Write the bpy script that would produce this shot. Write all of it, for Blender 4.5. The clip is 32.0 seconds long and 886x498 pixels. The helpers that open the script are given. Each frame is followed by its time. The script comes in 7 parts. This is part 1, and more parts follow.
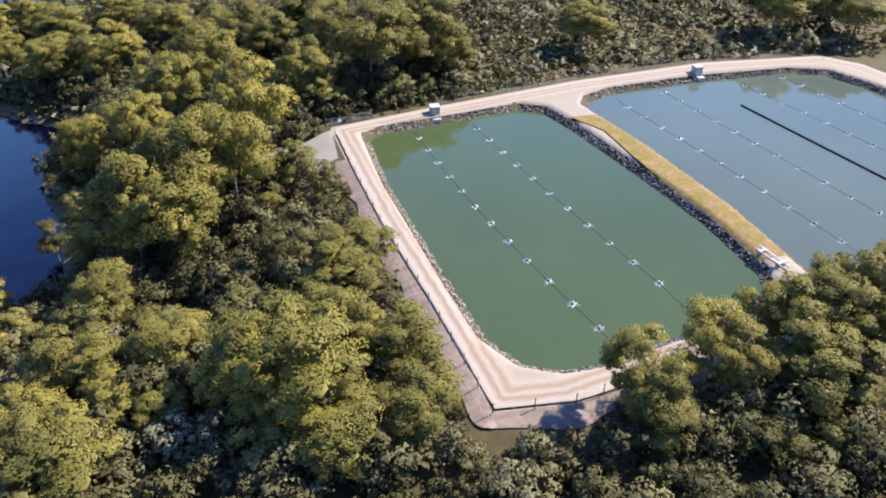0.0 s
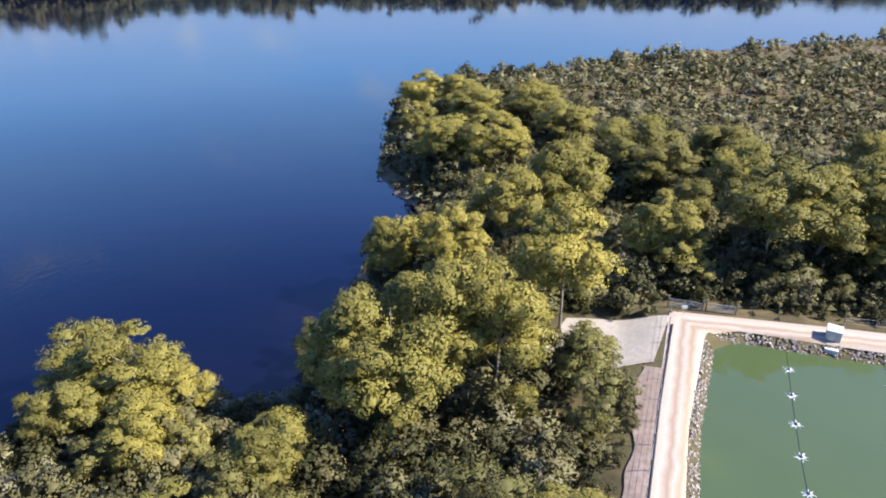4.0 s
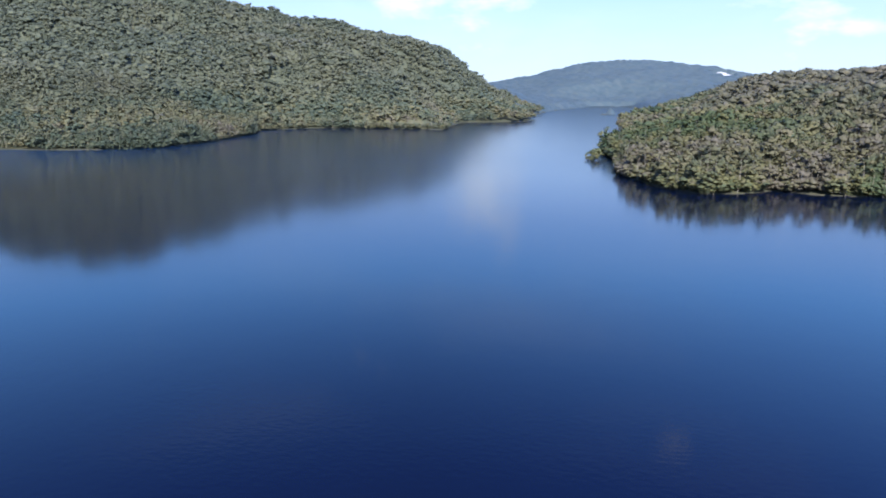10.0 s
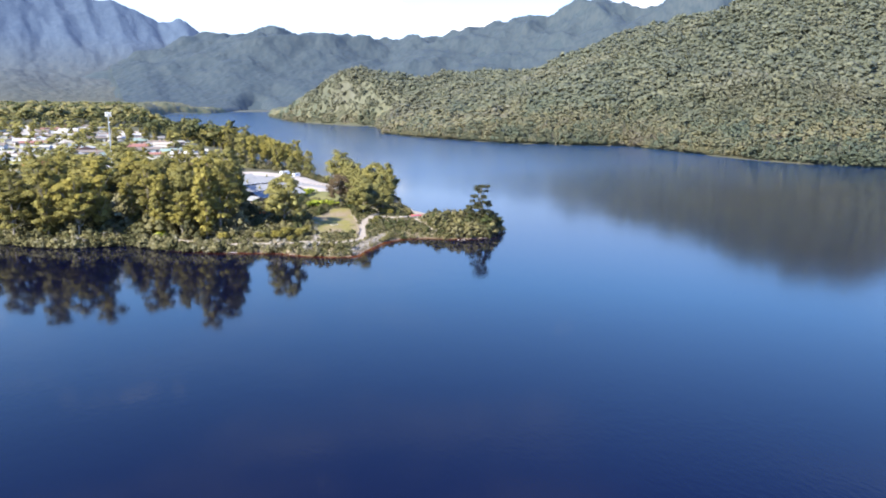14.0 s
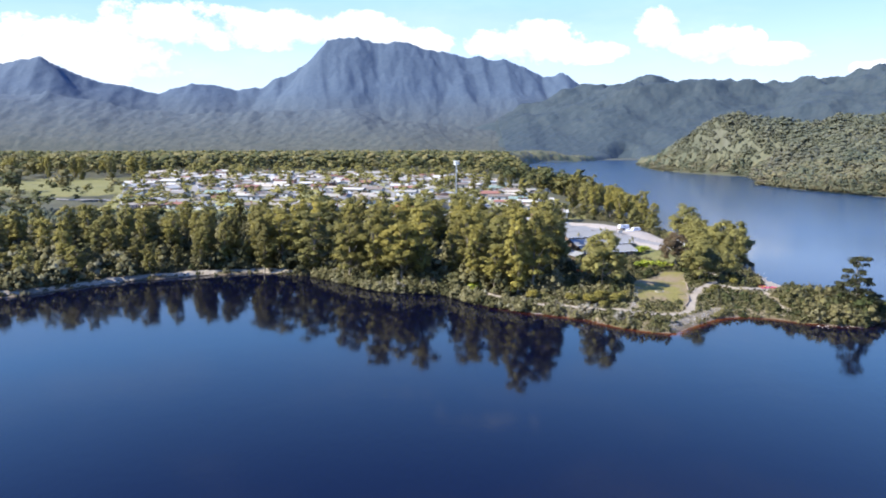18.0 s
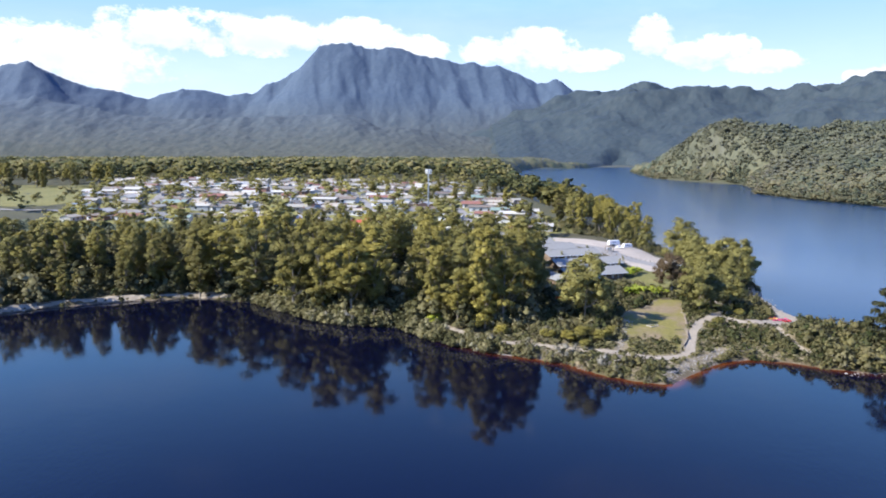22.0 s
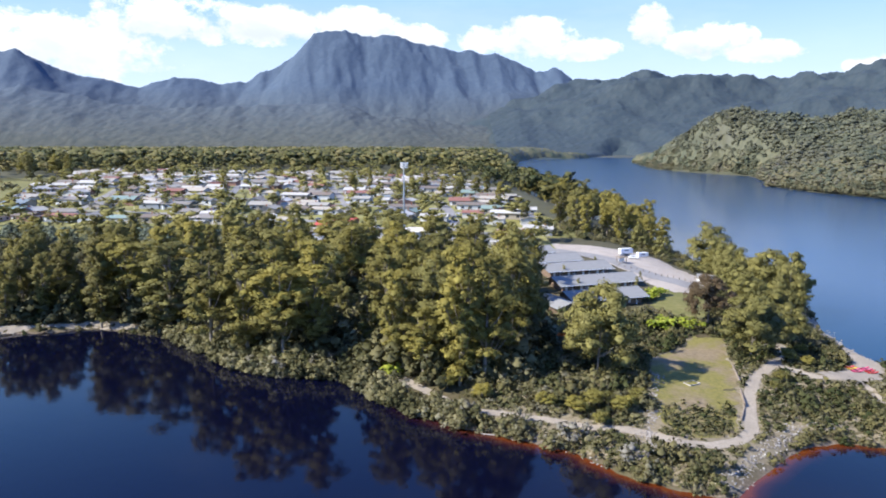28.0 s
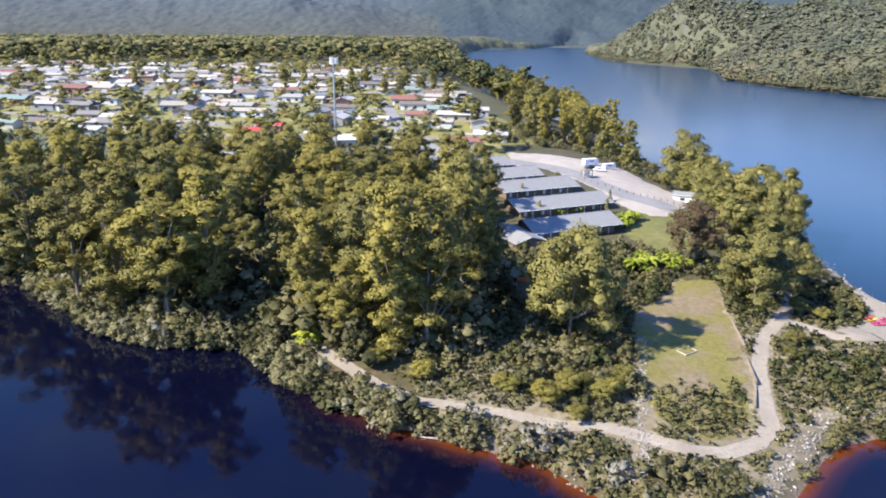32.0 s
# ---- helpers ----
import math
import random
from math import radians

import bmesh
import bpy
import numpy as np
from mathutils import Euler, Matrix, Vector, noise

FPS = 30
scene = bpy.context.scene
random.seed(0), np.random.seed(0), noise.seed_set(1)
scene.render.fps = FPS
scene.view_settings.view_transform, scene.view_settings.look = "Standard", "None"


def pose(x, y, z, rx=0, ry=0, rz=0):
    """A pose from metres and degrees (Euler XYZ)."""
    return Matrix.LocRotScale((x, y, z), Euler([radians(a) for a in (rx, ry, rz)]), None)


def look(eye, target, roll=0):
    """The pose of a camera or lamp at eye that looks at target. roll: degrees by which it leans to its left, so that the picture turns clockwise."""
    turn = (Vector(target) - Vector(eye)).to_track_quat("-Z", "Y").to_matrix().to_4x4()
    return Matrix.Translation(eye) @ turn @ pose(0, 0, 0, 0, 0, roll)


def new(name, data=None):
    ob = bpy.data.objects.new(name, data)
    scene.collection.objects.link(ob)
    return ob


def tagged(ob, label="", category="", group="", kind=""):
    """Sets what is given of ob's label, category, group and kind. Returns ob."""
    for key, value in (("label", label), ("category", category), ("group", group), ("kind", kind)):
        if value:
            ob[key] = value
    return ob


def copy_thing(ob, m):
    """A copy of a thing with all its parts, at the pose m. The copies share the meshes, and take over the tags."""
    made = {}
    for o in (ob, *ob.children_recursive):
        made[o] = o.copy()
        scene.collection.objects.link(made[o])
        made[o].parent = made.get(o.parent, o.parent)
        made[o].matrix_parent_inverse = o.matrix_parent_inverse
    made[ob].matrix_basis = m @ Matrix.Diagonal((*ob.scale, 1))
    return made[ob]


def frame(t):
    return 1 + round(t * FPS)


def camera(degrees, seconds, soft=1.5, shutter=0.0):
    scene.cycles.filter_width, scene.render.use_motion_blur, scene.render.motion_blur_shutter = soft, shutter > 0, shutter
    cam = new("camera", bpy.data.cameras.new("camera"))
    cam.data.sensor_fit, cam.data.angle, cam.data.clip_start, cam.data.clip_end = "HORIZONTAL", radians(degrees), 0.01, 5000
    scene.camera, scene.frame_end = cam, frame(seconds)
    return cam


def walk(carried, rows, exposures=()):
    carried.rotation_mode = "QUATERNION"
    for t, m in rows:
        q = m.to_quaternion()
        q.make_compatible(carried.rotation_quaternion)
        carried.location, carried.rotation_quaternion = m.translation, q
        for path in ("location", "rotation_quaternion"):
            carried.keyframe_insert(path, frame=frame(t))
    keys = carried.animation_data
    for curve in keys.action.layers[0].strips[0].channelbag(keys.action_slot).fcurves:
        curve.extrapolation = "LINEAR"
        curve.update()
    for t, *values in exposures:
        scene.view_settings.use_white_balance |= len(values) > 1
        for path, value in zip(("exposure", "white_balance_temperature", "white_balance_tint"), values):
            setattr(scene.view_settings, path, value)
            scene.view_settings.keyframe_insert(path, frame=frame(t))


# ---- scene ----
cam = camera(63.13, 32.0, 1.9)

# ---- the camera: a drone over a lake, t x y z tilt roll turn ----
PATH = [
    (0, -0.00, -0.00, 59.74, 56.31, -0.23, -195.69),
    (0.5, -2.50, -3.81, 59.42, 56.42, -0.19, -191.17),
    (1, -5.04, -7.68, 59.04, 56.53, -0.04, -186.66),
    (1.5, -7.32, -11.64, 58.63, 56.68, 0.12, -182.36),
    (2, -9.28, -15.75, 58.23, 56.86, 0.13, -176.89),
    (2.5, -11.01, -19.96, 57.93, 57.03, 0.26, -171.07),
    (4.5, -16.66, -36.91, 59.56, 67.52, -0.39, -153.99),
    (5, -16.71, -40.82, 59.55, 74.40, -0.34, -150.79),
    (5.5, -16.37, -44.65, 59.43, 76.33, -0.31, -145.58),
    (6, -15.64, -48.58, 59.26, 76.38, -0.33, -138.43),
    (6.5, -14.59, -52.68, 59.08, 76.49, -0.16, -128.68),
    (7, -13.18, -56.92, 58.90, 76.59, -0.10, -122.07),
    (7.5, -11.03, -61.05, 58.73, 76.69, -0.08, -117.51),
    (8, -8.29, -64.87, 58.49, 76.83, 0.01, -111.05),
    (8.5, -5.21, -68.30, 58.21, 77.04, 0.07, -103.44),
    (9, -1.84, -71.33, 58.00, 77.21, 0.05, -96.25),
    (9.5, 1.84, -74.05, 57.91, 77.39, 0.08, -88.93),
    (10, 5.87, -76.45, 57.93, 77.50, 0.14, -81.66),
    (10.5, 10.20, -78.49, 58.07, 77.61, 0.13, -74.41),
    (11, 14.74, -80.04, 58.28, 77.75, 0.07, -67.33),
    (11.5, 19.46, -81.09, 58.49, 77.88, -0.00, -60.28),
    (12, 24.35, -81.61, 58.67, 77.96, -0.12, -53.24),
    (12.5, 29.24, -81.48, 58.84, 78.05, -0.16, -46.22),
    (13, 33.95, -80.76, 59.06, 78.12, -0.28, -39.17),
    (13.5, 38.39, -79.52, 59.33, 78.21, -0.36, -32.28),
    (15.5, 53.34, -67.99, 61.70, 78.11, 0.25, -19.16),
    (16, 56.95, -64.60, 61.57, 78.32, -0.00, -13.93),
    (16.5, 60.43, -61.01, 61.27, 78.54, 0.13, -8.71),
    (17, 63.63, -57.13, 60.87, 78.74, 0.07, -5.21),
    (17.5, 66.43, -52.91, 60.45, 80.60, 0.01, -1.87),
    (18, 68.84, -48.37, 60.06, 81.89, 0.11, 1.02),
    (18.5, 70.94, -43.46, 59.81, 81.97, 0.11, 1.00),
    (19, 72.96, -38.16, 59.73, 82.06, 0.10, 0.97),
    (19.5, 74.88, -32.34, 59.79, 82.11, 0.13, 0.90),
    (20, 76.73, -26.03, 59.99, 82.26, 0.03, 0.77),
    (20.5, 78.30, -20.02, 60.08, 82.30, 0.03, 0.73),
    (21, 79.59, -14.39, 60.12, 82.34, 0.04, 0.71),
    (21.5, 80.72, -8.91, 60.16, 82.37, 0.02, 0.68),
    (22, 81.80, -3.47, 60.19, 82.40, -0.03, 0.65),
    (22.5, 82.75, 1.96, 60.21, 82.45, 0.00, 0.63),
    (23, 83.63, 7.43, 60.23, 82.47, -0.02, 0.63),
    (23.5, 84.48, 12.95, 60.24, 82.48, -0.03, 0.62),
    (24, 85.27, 18.49, 60.23, 82.53, -0.06, 0.63),
    (24.5, 85.98, 24.03, 60.23, 82.56, -0.07, 0.63),
    (25, 86.64, 29.52, 60.23, 82.57, -0.07, 0.64),
    (25.5, 87.26, 35.07, 60.25, 82.59, -0.09, 0.66),
    (27.5, 90.07, 58.07, 60.27, 82.20, -0.07, 0.81),
    (28, 90.52, 63.43, 60.30, 81.60, -0.04, 0.54),
    (28.5, 90.92, 68.81, 60.34, 80.33, -0.05, 0.23),
    (29, 91.32, 74.27, 60.39, 78.97, -0.07, -0.09),
    (29.5, 91.80, 79.78, 60.47, 77.66, -0.16, -0.20),
    (30, 92.35, 85.31, 60.59, 76.29, -0.21, -0.34),
    (30.5, 92.86, 90.71, 60.73, 74.92, -0.19, -1.09),
    (31, 93.35, 96.05, 60.89, 73.56, -0.15, -2.16),
    (31.5, 93.92, 101.47, 61.05, 73.19, -0.19, -3.07),
    (32, 94.40, 106.93, 61.17, 73.18, -0.29, -3.47),
]
walk(cam, [(r[0], pose(*r[1:])) for r in PATH], exposures=[(t, e, k, 10) for t, e, k in ((0, 1.17, 6900), (2.5, 1.18, 6800), (4.5, 1.48, 6800), (5.2, 1.38, 6800), (6, 1.2, 6450), (7, 1.24, 6300), (8, 1.05, 6000), (10, 1.0, 5900), (11.5, 1.2, 6000), (13, 1.62, 6600), (16.5, 1.52, 6550), (18.5, 1.18, 6450), (20, 1.12, 6450), (25.5, 1.07, 6450), (28, 1.05, 6450), (30, 1.22, 6600), (32, 1.3, 6700))])

# ---- world, sun ----
SUN_EL, SUN_AZ = radians(41), radians(-105)      # azimuth from north (+y), clockwise positive
world = bpy.data.worlds.new("sky")
scene.world = world
world.use_nodes = True


def link(tree, a, b):
    tree.links.new(a, b)


def node(tree, kind, **values):
    n = tree.nodes.new(kind)
    for k, v in values.items():
        if k in n.inputs:
            n.inputs[k].default_value = v
        else:
            setattr(n, k, v)
    return n


def maths(tree, op, a, b=0.0, clamp=False):
    n = tree.nodes.new("ShaderNodeMath")
    n.operation, n.use_clamp = op, clamp
    for i, v in enumerate((a, b)):
        if isinstance(v, (int, float)):
            n.inputs[i].default_value = v
        else:
            tree.links.new(v, n.inputs[i])
    return n.outputs[0]


def ramp(tree, fac, stops, interp="LINEAR"):
    n = tree.nodes.new("ShaderNodeValToRGB")
    n.color_ramp.interpolation = interp
    while len(n.color_ramp.elements) < len(stops):
        n.color_ramp.elements.new(0.5)
    for e, (p, c) in zip(n.color_ramp.elements, stops):
        e.position = p
        e.color = (*c, 1) if len(c) == 3 else c
    tree.links.new(fac, n.inputs[0])
    return n.outputs[0]


def mix(tree, fac, a, b, blend="MIX"):
    n = tree.nodes.new("ShaderNodeMix")
    n.data_type, n.blend_type = "RGBA", blend
    for i, v in ((0, fac), (6, a), (7, b)):
        if isinstance(v, (int, float)):
            n.inputs[i].default_value = v
        elif isinstance(v, tuple):
            n.inputs[i].default_value = (*v, 1)
        else:
            tree.links.new(v, n.inputs[i])
    return n.outputs[2]


def noise_tex(tree, coord, scale, detail=3.0, rough=0.55, stretch=None):
    if stretch:
        m = node(tree, "ShaderNodeMapping")
        m.inputs["Scale"].default_value = stretch
        tree.links.new(coord, m.inputs[0])
        coord = m.outputs[0]
    n = node(tree, "ShaderNodeTexNoise", Scale=scale, Detail=detail, Roughness=rough)
    tree.links.new(coord, n.inputs["Vector"])
    return n.outputs[0]


wt = world.node_tree
sky = node(wt, "ShaderNodeTexSky", sky_type="NISHITA", sun_disc=False, sun_elevation=SUN_EL,
           sun_rotation=SUN_AZ, altitude=200, air_density=1.0, dust_density=0.3, ozone_density=2.5)
coord = node(wt, "ShaderNodeTexCoord").outputs["Generated"]
sep = node(wt, "ShaderNodeSeparateXYZ")
link(wt, coord, sep.inputs[0])
up = sep.outputs[2]
# a thin veil, and cumulus low over the ranges
veil = noise_tex(wt, coord, 2.2, 6, 0.6, (1, 1, 4))
veil = ramp(wt, veil, [(0.48, (0, 0, 0)), (0.8, (1, 1, 1))])
low = ramp(wt, up, [(0.0, (1, 1, 1)), (0.16, (0.9, 0.9, 0.9)), (0.24, (0.3, 0.3, 0.3)), (0.3, (0, 0, 0))])
north = node(wt, "ShaderNodeVectorMath", operation="DOT_PRODUCT")
link(wt, coord, north.inputs[0])
north.inputs[1].default_value = (-0.25, 0.97, 0.0)
away = ramp(wt, north.outputs["Value"], [(0.3, (1, 1, 1)), (0.8, (0, 0, 0))])
wisp = noise_tex(wt, coord, 5.0, 8, 0.56, (1, 1, 2.6))
wisp = maths(wt, "ADD", wisp, maths(wt, "MULTIPLY", maths(wt, "MULTIPLY", low, away), 0.09))
wisp = ramp(wt, wisp, [(0.66, (0, 0, 0)), (0.80, (1, 1, 1))])
# single cumulus over the northern ranges: bearing and height, half width and half height
CUMULUS = ((-0.62, 0.10, 0.14, 0.05), (-0.47, 0.115, 0.15, 0.05), (-0.36, 0.15, 0.13, 0.034), (-0.25, 0.15, 0.11, 0.03), (-0.13, 0.15, 0.08, 0.03), (-0.06, 0.135, 0.07, 0.026),
           (0.10, 0.136, 0.10, 0.032), (0.17, 0.122, 0.07, 0.018), (0.262, 0.147, 0.035, 0.032), (0.33, 0.128, 0.07, 0.028), (0.40, 0.112, 0.06, 0.016), (0.54, 0.09, 0.06, 0.02))
bearing = maths(wt, "ARCTAN2", sep.outputs[0], sep.outputs[1])
heap, foot_of = 0.0, 0.0
for az, el, wide, high in CUMULUS:
    a = maths(wt, "DIVIDE", maths(wt, "SUBTRACT", bearing, az), wide)
    e = maths(wt, "DIVIDE", maths(wt, "SUBTRACT", up, el), high)
    near = maths(wt, "SUBTRACT", 1.0, maths(wt, "ADD", maths(wt, "MULTIPLY", a, a), maths(wt, "MULTIPLY", e, e)), True)
    heap = maths(wt, "MAXIMUM", near, heap)
    foot_of = maths(wt, "MAXIMUM", maths(wt, "MULTIPLY", near, maths(wt, "SUBTRACT", 0.3, e, True)), foot_of)
lumps = maths(wt, "SUBTRACT", noise_tex(wt, coord, 22.0, 9, 0.66, (1, 1, 1.5)), 0.5)
heap_edge = maths(wt, "ADD", heap, maths(wt, "MULTIPLY", lumps, 3.6))
heap_edge = maths(wt, "MULTIPLY", heap_edge, maths(wt, "MULTIPLY", heap, 6.0, True))
puff = maths(wt, "MAXIMUM", wisp, ramp(wt, heap_edge, [(0.25, (0, 0, 0)), (0.75, (1, 1, 1))]))
cover = maths(wt, "ADD", maths(wt, "MULTIPLY", veil, 0.18), puff, True)
grey = ramp(wt, noise_tex(wt, coord, 16.0, 6, 0.6, (1, 1, 2)), [(0.35, (5.2, 5.5, 6.0)), (0.6, (7.2, 7.4, 7.6))])
grey = mix(wt, maths(wt, "MULTIPLY", foot_of, 1.1, True), grey, (4.0, 4.5, 5.3))
deep = mix(wt, 1.0, sky.outputs[0], (0.54, 0.86, 1.48), "MULTIPLY")
tone = ramp(wt, up, [(0.0, (5.0, 5.5, 6.0)), (0.10, (4.0, 4.9, 6.2)), (0.17, (2.9, 4.2, 6.6)), (0.25, (2.0, 4.7, 9.2)), (0.5, (0.48, 1.4, 5.7))])
share = ramp(wt, up, [(0.0, (0.9, 0.9, 0.9)), (0.13, (0.8, 0.8, 0.8)), (0.3, (0.7, 0.7, 0.7)), (0.55, (0.6, 0.6, 0.6)), (0.9, (0, 0, 0))])
deep = mix(wt, share, deep, tone)
# the clear sky is deepest towards the north
side = ramp(wt, maths(wt, "MULTIPLY", maths(wt, "ADD", north.outputs["Value"], 1.0), 0.5), [(0.05, (1.6, 1.6, 1.6)), (0.47, (0.95, 0.95, 0.95)), (0.74, (1.0, 1.0, 1.0)), (0.98, (0.72, 0.72, 0.74))])
deep = mix(wt, ramp(wt, up, [(0.12, (0, 0, 0)), (0.4, (1, 1, 1))]), deep, mix(wt, 1.0, deep, side, "MULTIPLY"))
whole = mix(wt, cover, deep, grey)
bg = wt.nodes["Background"]
link(wt, whole, bg.inputs["Color"])
bg.inputs["Strength"].default_value = 0.095

sun = new("sun", bpy.data.lights.new("sun", "SUN"))
sun.data.energy, sun.data.angle, sun.data.color = 5.0, radians(0.53), (1.0, 0.95, 0.86)
aim = Vector((math.sin(SUN_AZ) * math.cos(SUN_EL), math.cos(SUN_AZ) * math.cos(SUN_EL), math.sin(SUN_EL)))
sun.matrix_world = look(aim * 500, (0, 0, 0))


# ---- materials ----
def material(name, colour, rough=0.8, bump=0.0, bump_scale=20.0, metal=0.0, spec=0.4):
    """colour: a plain tuple, or a function of (tree, position) that gives a socket."""
    m = bpy.data.materials.new(name)
    m.use_nodes = True
    t = m.node_tree
    b = t.nodes["Principled BSDF"]
    b.inputs["Roughness"].default_value, b.inputs["Metallic"].default_value = rough, metal
    b.inputs["Specular IOR Level"].default_value = spec
    pos = node(t, "ShaderNodeNewGeometry").outputs["Position"]
    if isinstance(colour, tuple):
        n = noise_tex(t, pos, 2.5, 4)
        c = mix(t, ramp(t, n, [(0.3, (0, 0, 0)), (0.7, (1, 1, 1))]), tuple(v * 0.86 for v in colour), tuple(min(1, v * 1.1) for v in colour))
    else:
        c = colour(t, pos)
    link(t, c, b.inputs["Base Color"])
    if bump:
        bn = node(t, "ShaderNodeBump", Strength=bump, Distance=0.1)
        link(t, noise_tex(t, pos, bump_scale, 5), bn.inputs["Height"])
        link(t, bn.outputs[0], b.inputs["Normal"])
    return m


def foliage(name, dark, mid, light, through_leaf=0.25, patch=0.09, island=0.5, tint=0.0, upland=None):
    """Leaf colour varies over the stand, from tree to tree and from leaf to leaf."""
    def colour(t, pos):
        big = noise_tex(t, pos, patch, 3, 0.6)
        small = node(t, "ShaderNodeNewGeometry").outputs["Random Per Island"]
        obj = node(t, "ShaderNodeObjectInfo").outputs["Random"]
        wide = noise_tex(t, pos, patch * 0.22, 2, 0.6)
        v = maths(t, "ADD", maths(t, "MULTIPLY", big, 1.3), maths(t, "MULTIPLY", small, island))
        v = maths(t, "ADD", v, maths(t, "MULTIPLY", obj, 0.35))
        v = maths(t, "ADD", v, maths(t, "MULTIPLY", wide, 1.1))
        if tint:
            own = node(t, "ShaderNodeAttribute", attribute_name="tint").outputs["Fac"]
            v = maths(t, "ADD", v, maths(t, "MULTIPLY", own, tint))
            v = maths(t, "ADD", v, maths(t, "MULTIPLY", maths(t, "SUBTRACT", wide, 0.5), 1.6))
        v = maths(t, "SUBTRACT", v, 0.90 + island * 0.5 + tint * 0.5)
        c = ramp(t, v, [(0.15, dark), (0.5, mid), (0.85, light)])
        if upland:
            # other kinds of tree up the slopes
            s = node(t, "ShaderNodeSeparateXYZ")
            link(t, pos, s.inputs[0])
            hi = maths(t, "ADD", maths(t, "MULTIPLY", s.outputs[2], 0.006), maths(t, "MULTIPLY", wide, 1.2))
            c = mix(t, ramp(t, hi, [(0.75, (0, 0, 0)), (1.1, (0.75, 0.75, 0.75))]), c, mix(t, ramp(t, v, [(0.2, (0, 0, 0)), (0.8, (1, 1, 1))]), tuple(u * 0.62 for u in upland), tuple(u * 1.3 for u in upland)))
        return c
    m = material(name, colour, 0.6, spec=0.15)
    t = m.node_tree
    b = t.nodes["Principled BSDF"]
    tr = node(t, "ShaderNodeBsdfTranslucent")
    link(t, b.inputs["Base Color"].links[0].from_socket, tr.inputs["Color"])
    ms = node(t, "ShaderNodeMixShader", Fac=through_leaf)
    link(t, b.outputs[0], ms.inputs[1])
    link(t, tr.outputs[0], ms.inputs[2])
    link(t, ms.outputs[0], t.nodes["Material Output"].inputs[0])
    return m


def stand(name, stops, through_leaf=0.3, patch=0.012, own=0.55, patchy=1.0, upland=None):
    """Leaves of a mixed stand: each tree or bush has its own hue, and kinds gather in patches."""
    def colour(t, pos):
        tint = node(t, "ShaderNodeAttribute", attribute_name="tint").outputs["Fac"]
        leaf = node(t, "ShaderNodeNewGeometry").outputs["Random Per Island"]
        near = maths(t, "SUBTRACT", noise_tex(t, pos, patch, 3, 0.6), 0.5)
        wide = noise_tex(t, pos, patch * 0.25, 3, 0.6)
        v = maths(t, "ADD", maths(t, "MULTIPLY", tint, own), 0.5 - own * 0.5)
        v = maths(t, "ADD", v, maths(t, "MULTIPLY", near, patchy))
        v = maths(t, "ADD", v, maths(t, "MULTIPLY", maths(t, "SUBTRACT", wide, 0.5), patchy))
        v = maths(t, "ADD", v, maths(t, "MULTIPLY", maths(t, "SUBTRACT", leaf, 0.5), 0.12))
        c = ramp(t, v, stops)
        if upland:
            # other kinds of tree up the slopes
            s = node(t, "ShaderNodeSeparateXYZ")
            link(t, pos, s.inputs[0])
            hi = maths(t, "ADD", maths(t, "MULTIPLY", s.outputs[2], 0.006), maths(t, "MULTIPLY", wide, 1.2))
            dry = mix(t, tint, tuple(u * 0.7 for u in upland), tuple(u * 1.25 for u in upland))
            c = mix(t, ramp(t, hi, [(0.75, (0, 0, 0)), (1.1, (0.7, 0.7, 0.7))]), c, dry)
        return c
    m = material(name, colour, 0.6, spec=0.15)
    t = m.node_tree
    b = t.nodes["Principled BSDF"]
    tr = node(t, "ShaderNodeBsdfTranslucent")
    link(t, b.inputs["Base Color"].links[0].from_socket, tr.inputs["Color"])
    ms = node(t, "ShaderNodeMixShader", Fac=through_leaf)
    link(t, b.outputs[0], ms.inputs[1])
    link(t, tr.outputs[0], ms.inputs[2])
    link(t, ms.outputs[0], t.nodes["Material Output"].inputs[0])
    return m


LEAF_GUM = foliage("gum_leaves", (0.145, 0.134, 0.042), (0.235, 0.208, 0.055), (0.325, 0.276, 0.066), 0.28, 0.07, 0.2)
LEAF_WOOD = foliage("woodland_leaves", (0.119, 0.106, 0.033), (0.184, 0.162, 0.042), (0.261, 0.221, 0.052), 0.15, 0.07, 0.2)
LEAF_DARK = foliage("dark_gum_leaves", (0.105, 0.10, 0.036), (0.17, 0.157, 0.05), (0.238, 0.213, 0.066), 0.15, 0.07, 0.2)
LEAF_SHRUB = stand("shrub_leaves", [(0.1, (0.036, 0.038, 0.016)), (0.35, (0.074, 0.071, 0.029)), (0.55, (0.115, 0.104, 0.046)), (0.75, (0.16, 0.145, 0.068)), (0.95, (0.205, 0.192, 0.125))], 0.15, 0.06, 0.8, 0.5)
LEAF_SHORE = stand("shore_scrub_leaves", [(0.1, (0.038, 0.048, 0.015)), (0.35, (0.072, 0.072, 0.029)), (0.55, (0.111, 0.098, 0.047)), (0.75, (0.136, 0.123, 0.047)), (0.95, (0.162, 0.149, 0.098))], 0.15, 0.06, 0.7, 0.6)
LEAF_HEATH = foliage("heath_leaves", (0.098, 0.073, 0.03), (0.14, 0.107, 0.042), (0.185, 0.146, 0.058), 0.2, 0.05, 0.2)
LEAF_FAR = stand("far_forest_leaves", [(0.1, (0.046, 0.068, 0.035)), (0.33, (0.070, 0.090, 0.044)), (0.5, (0.101, 0.107, 0.053)), (0.68, (0.142, 0.132, 0.054)), (0.88, (0.132, 0.111, 0.078))], 0.15, 0.011, 0.34, 1.3, (0.119, 0.106, 0.081))
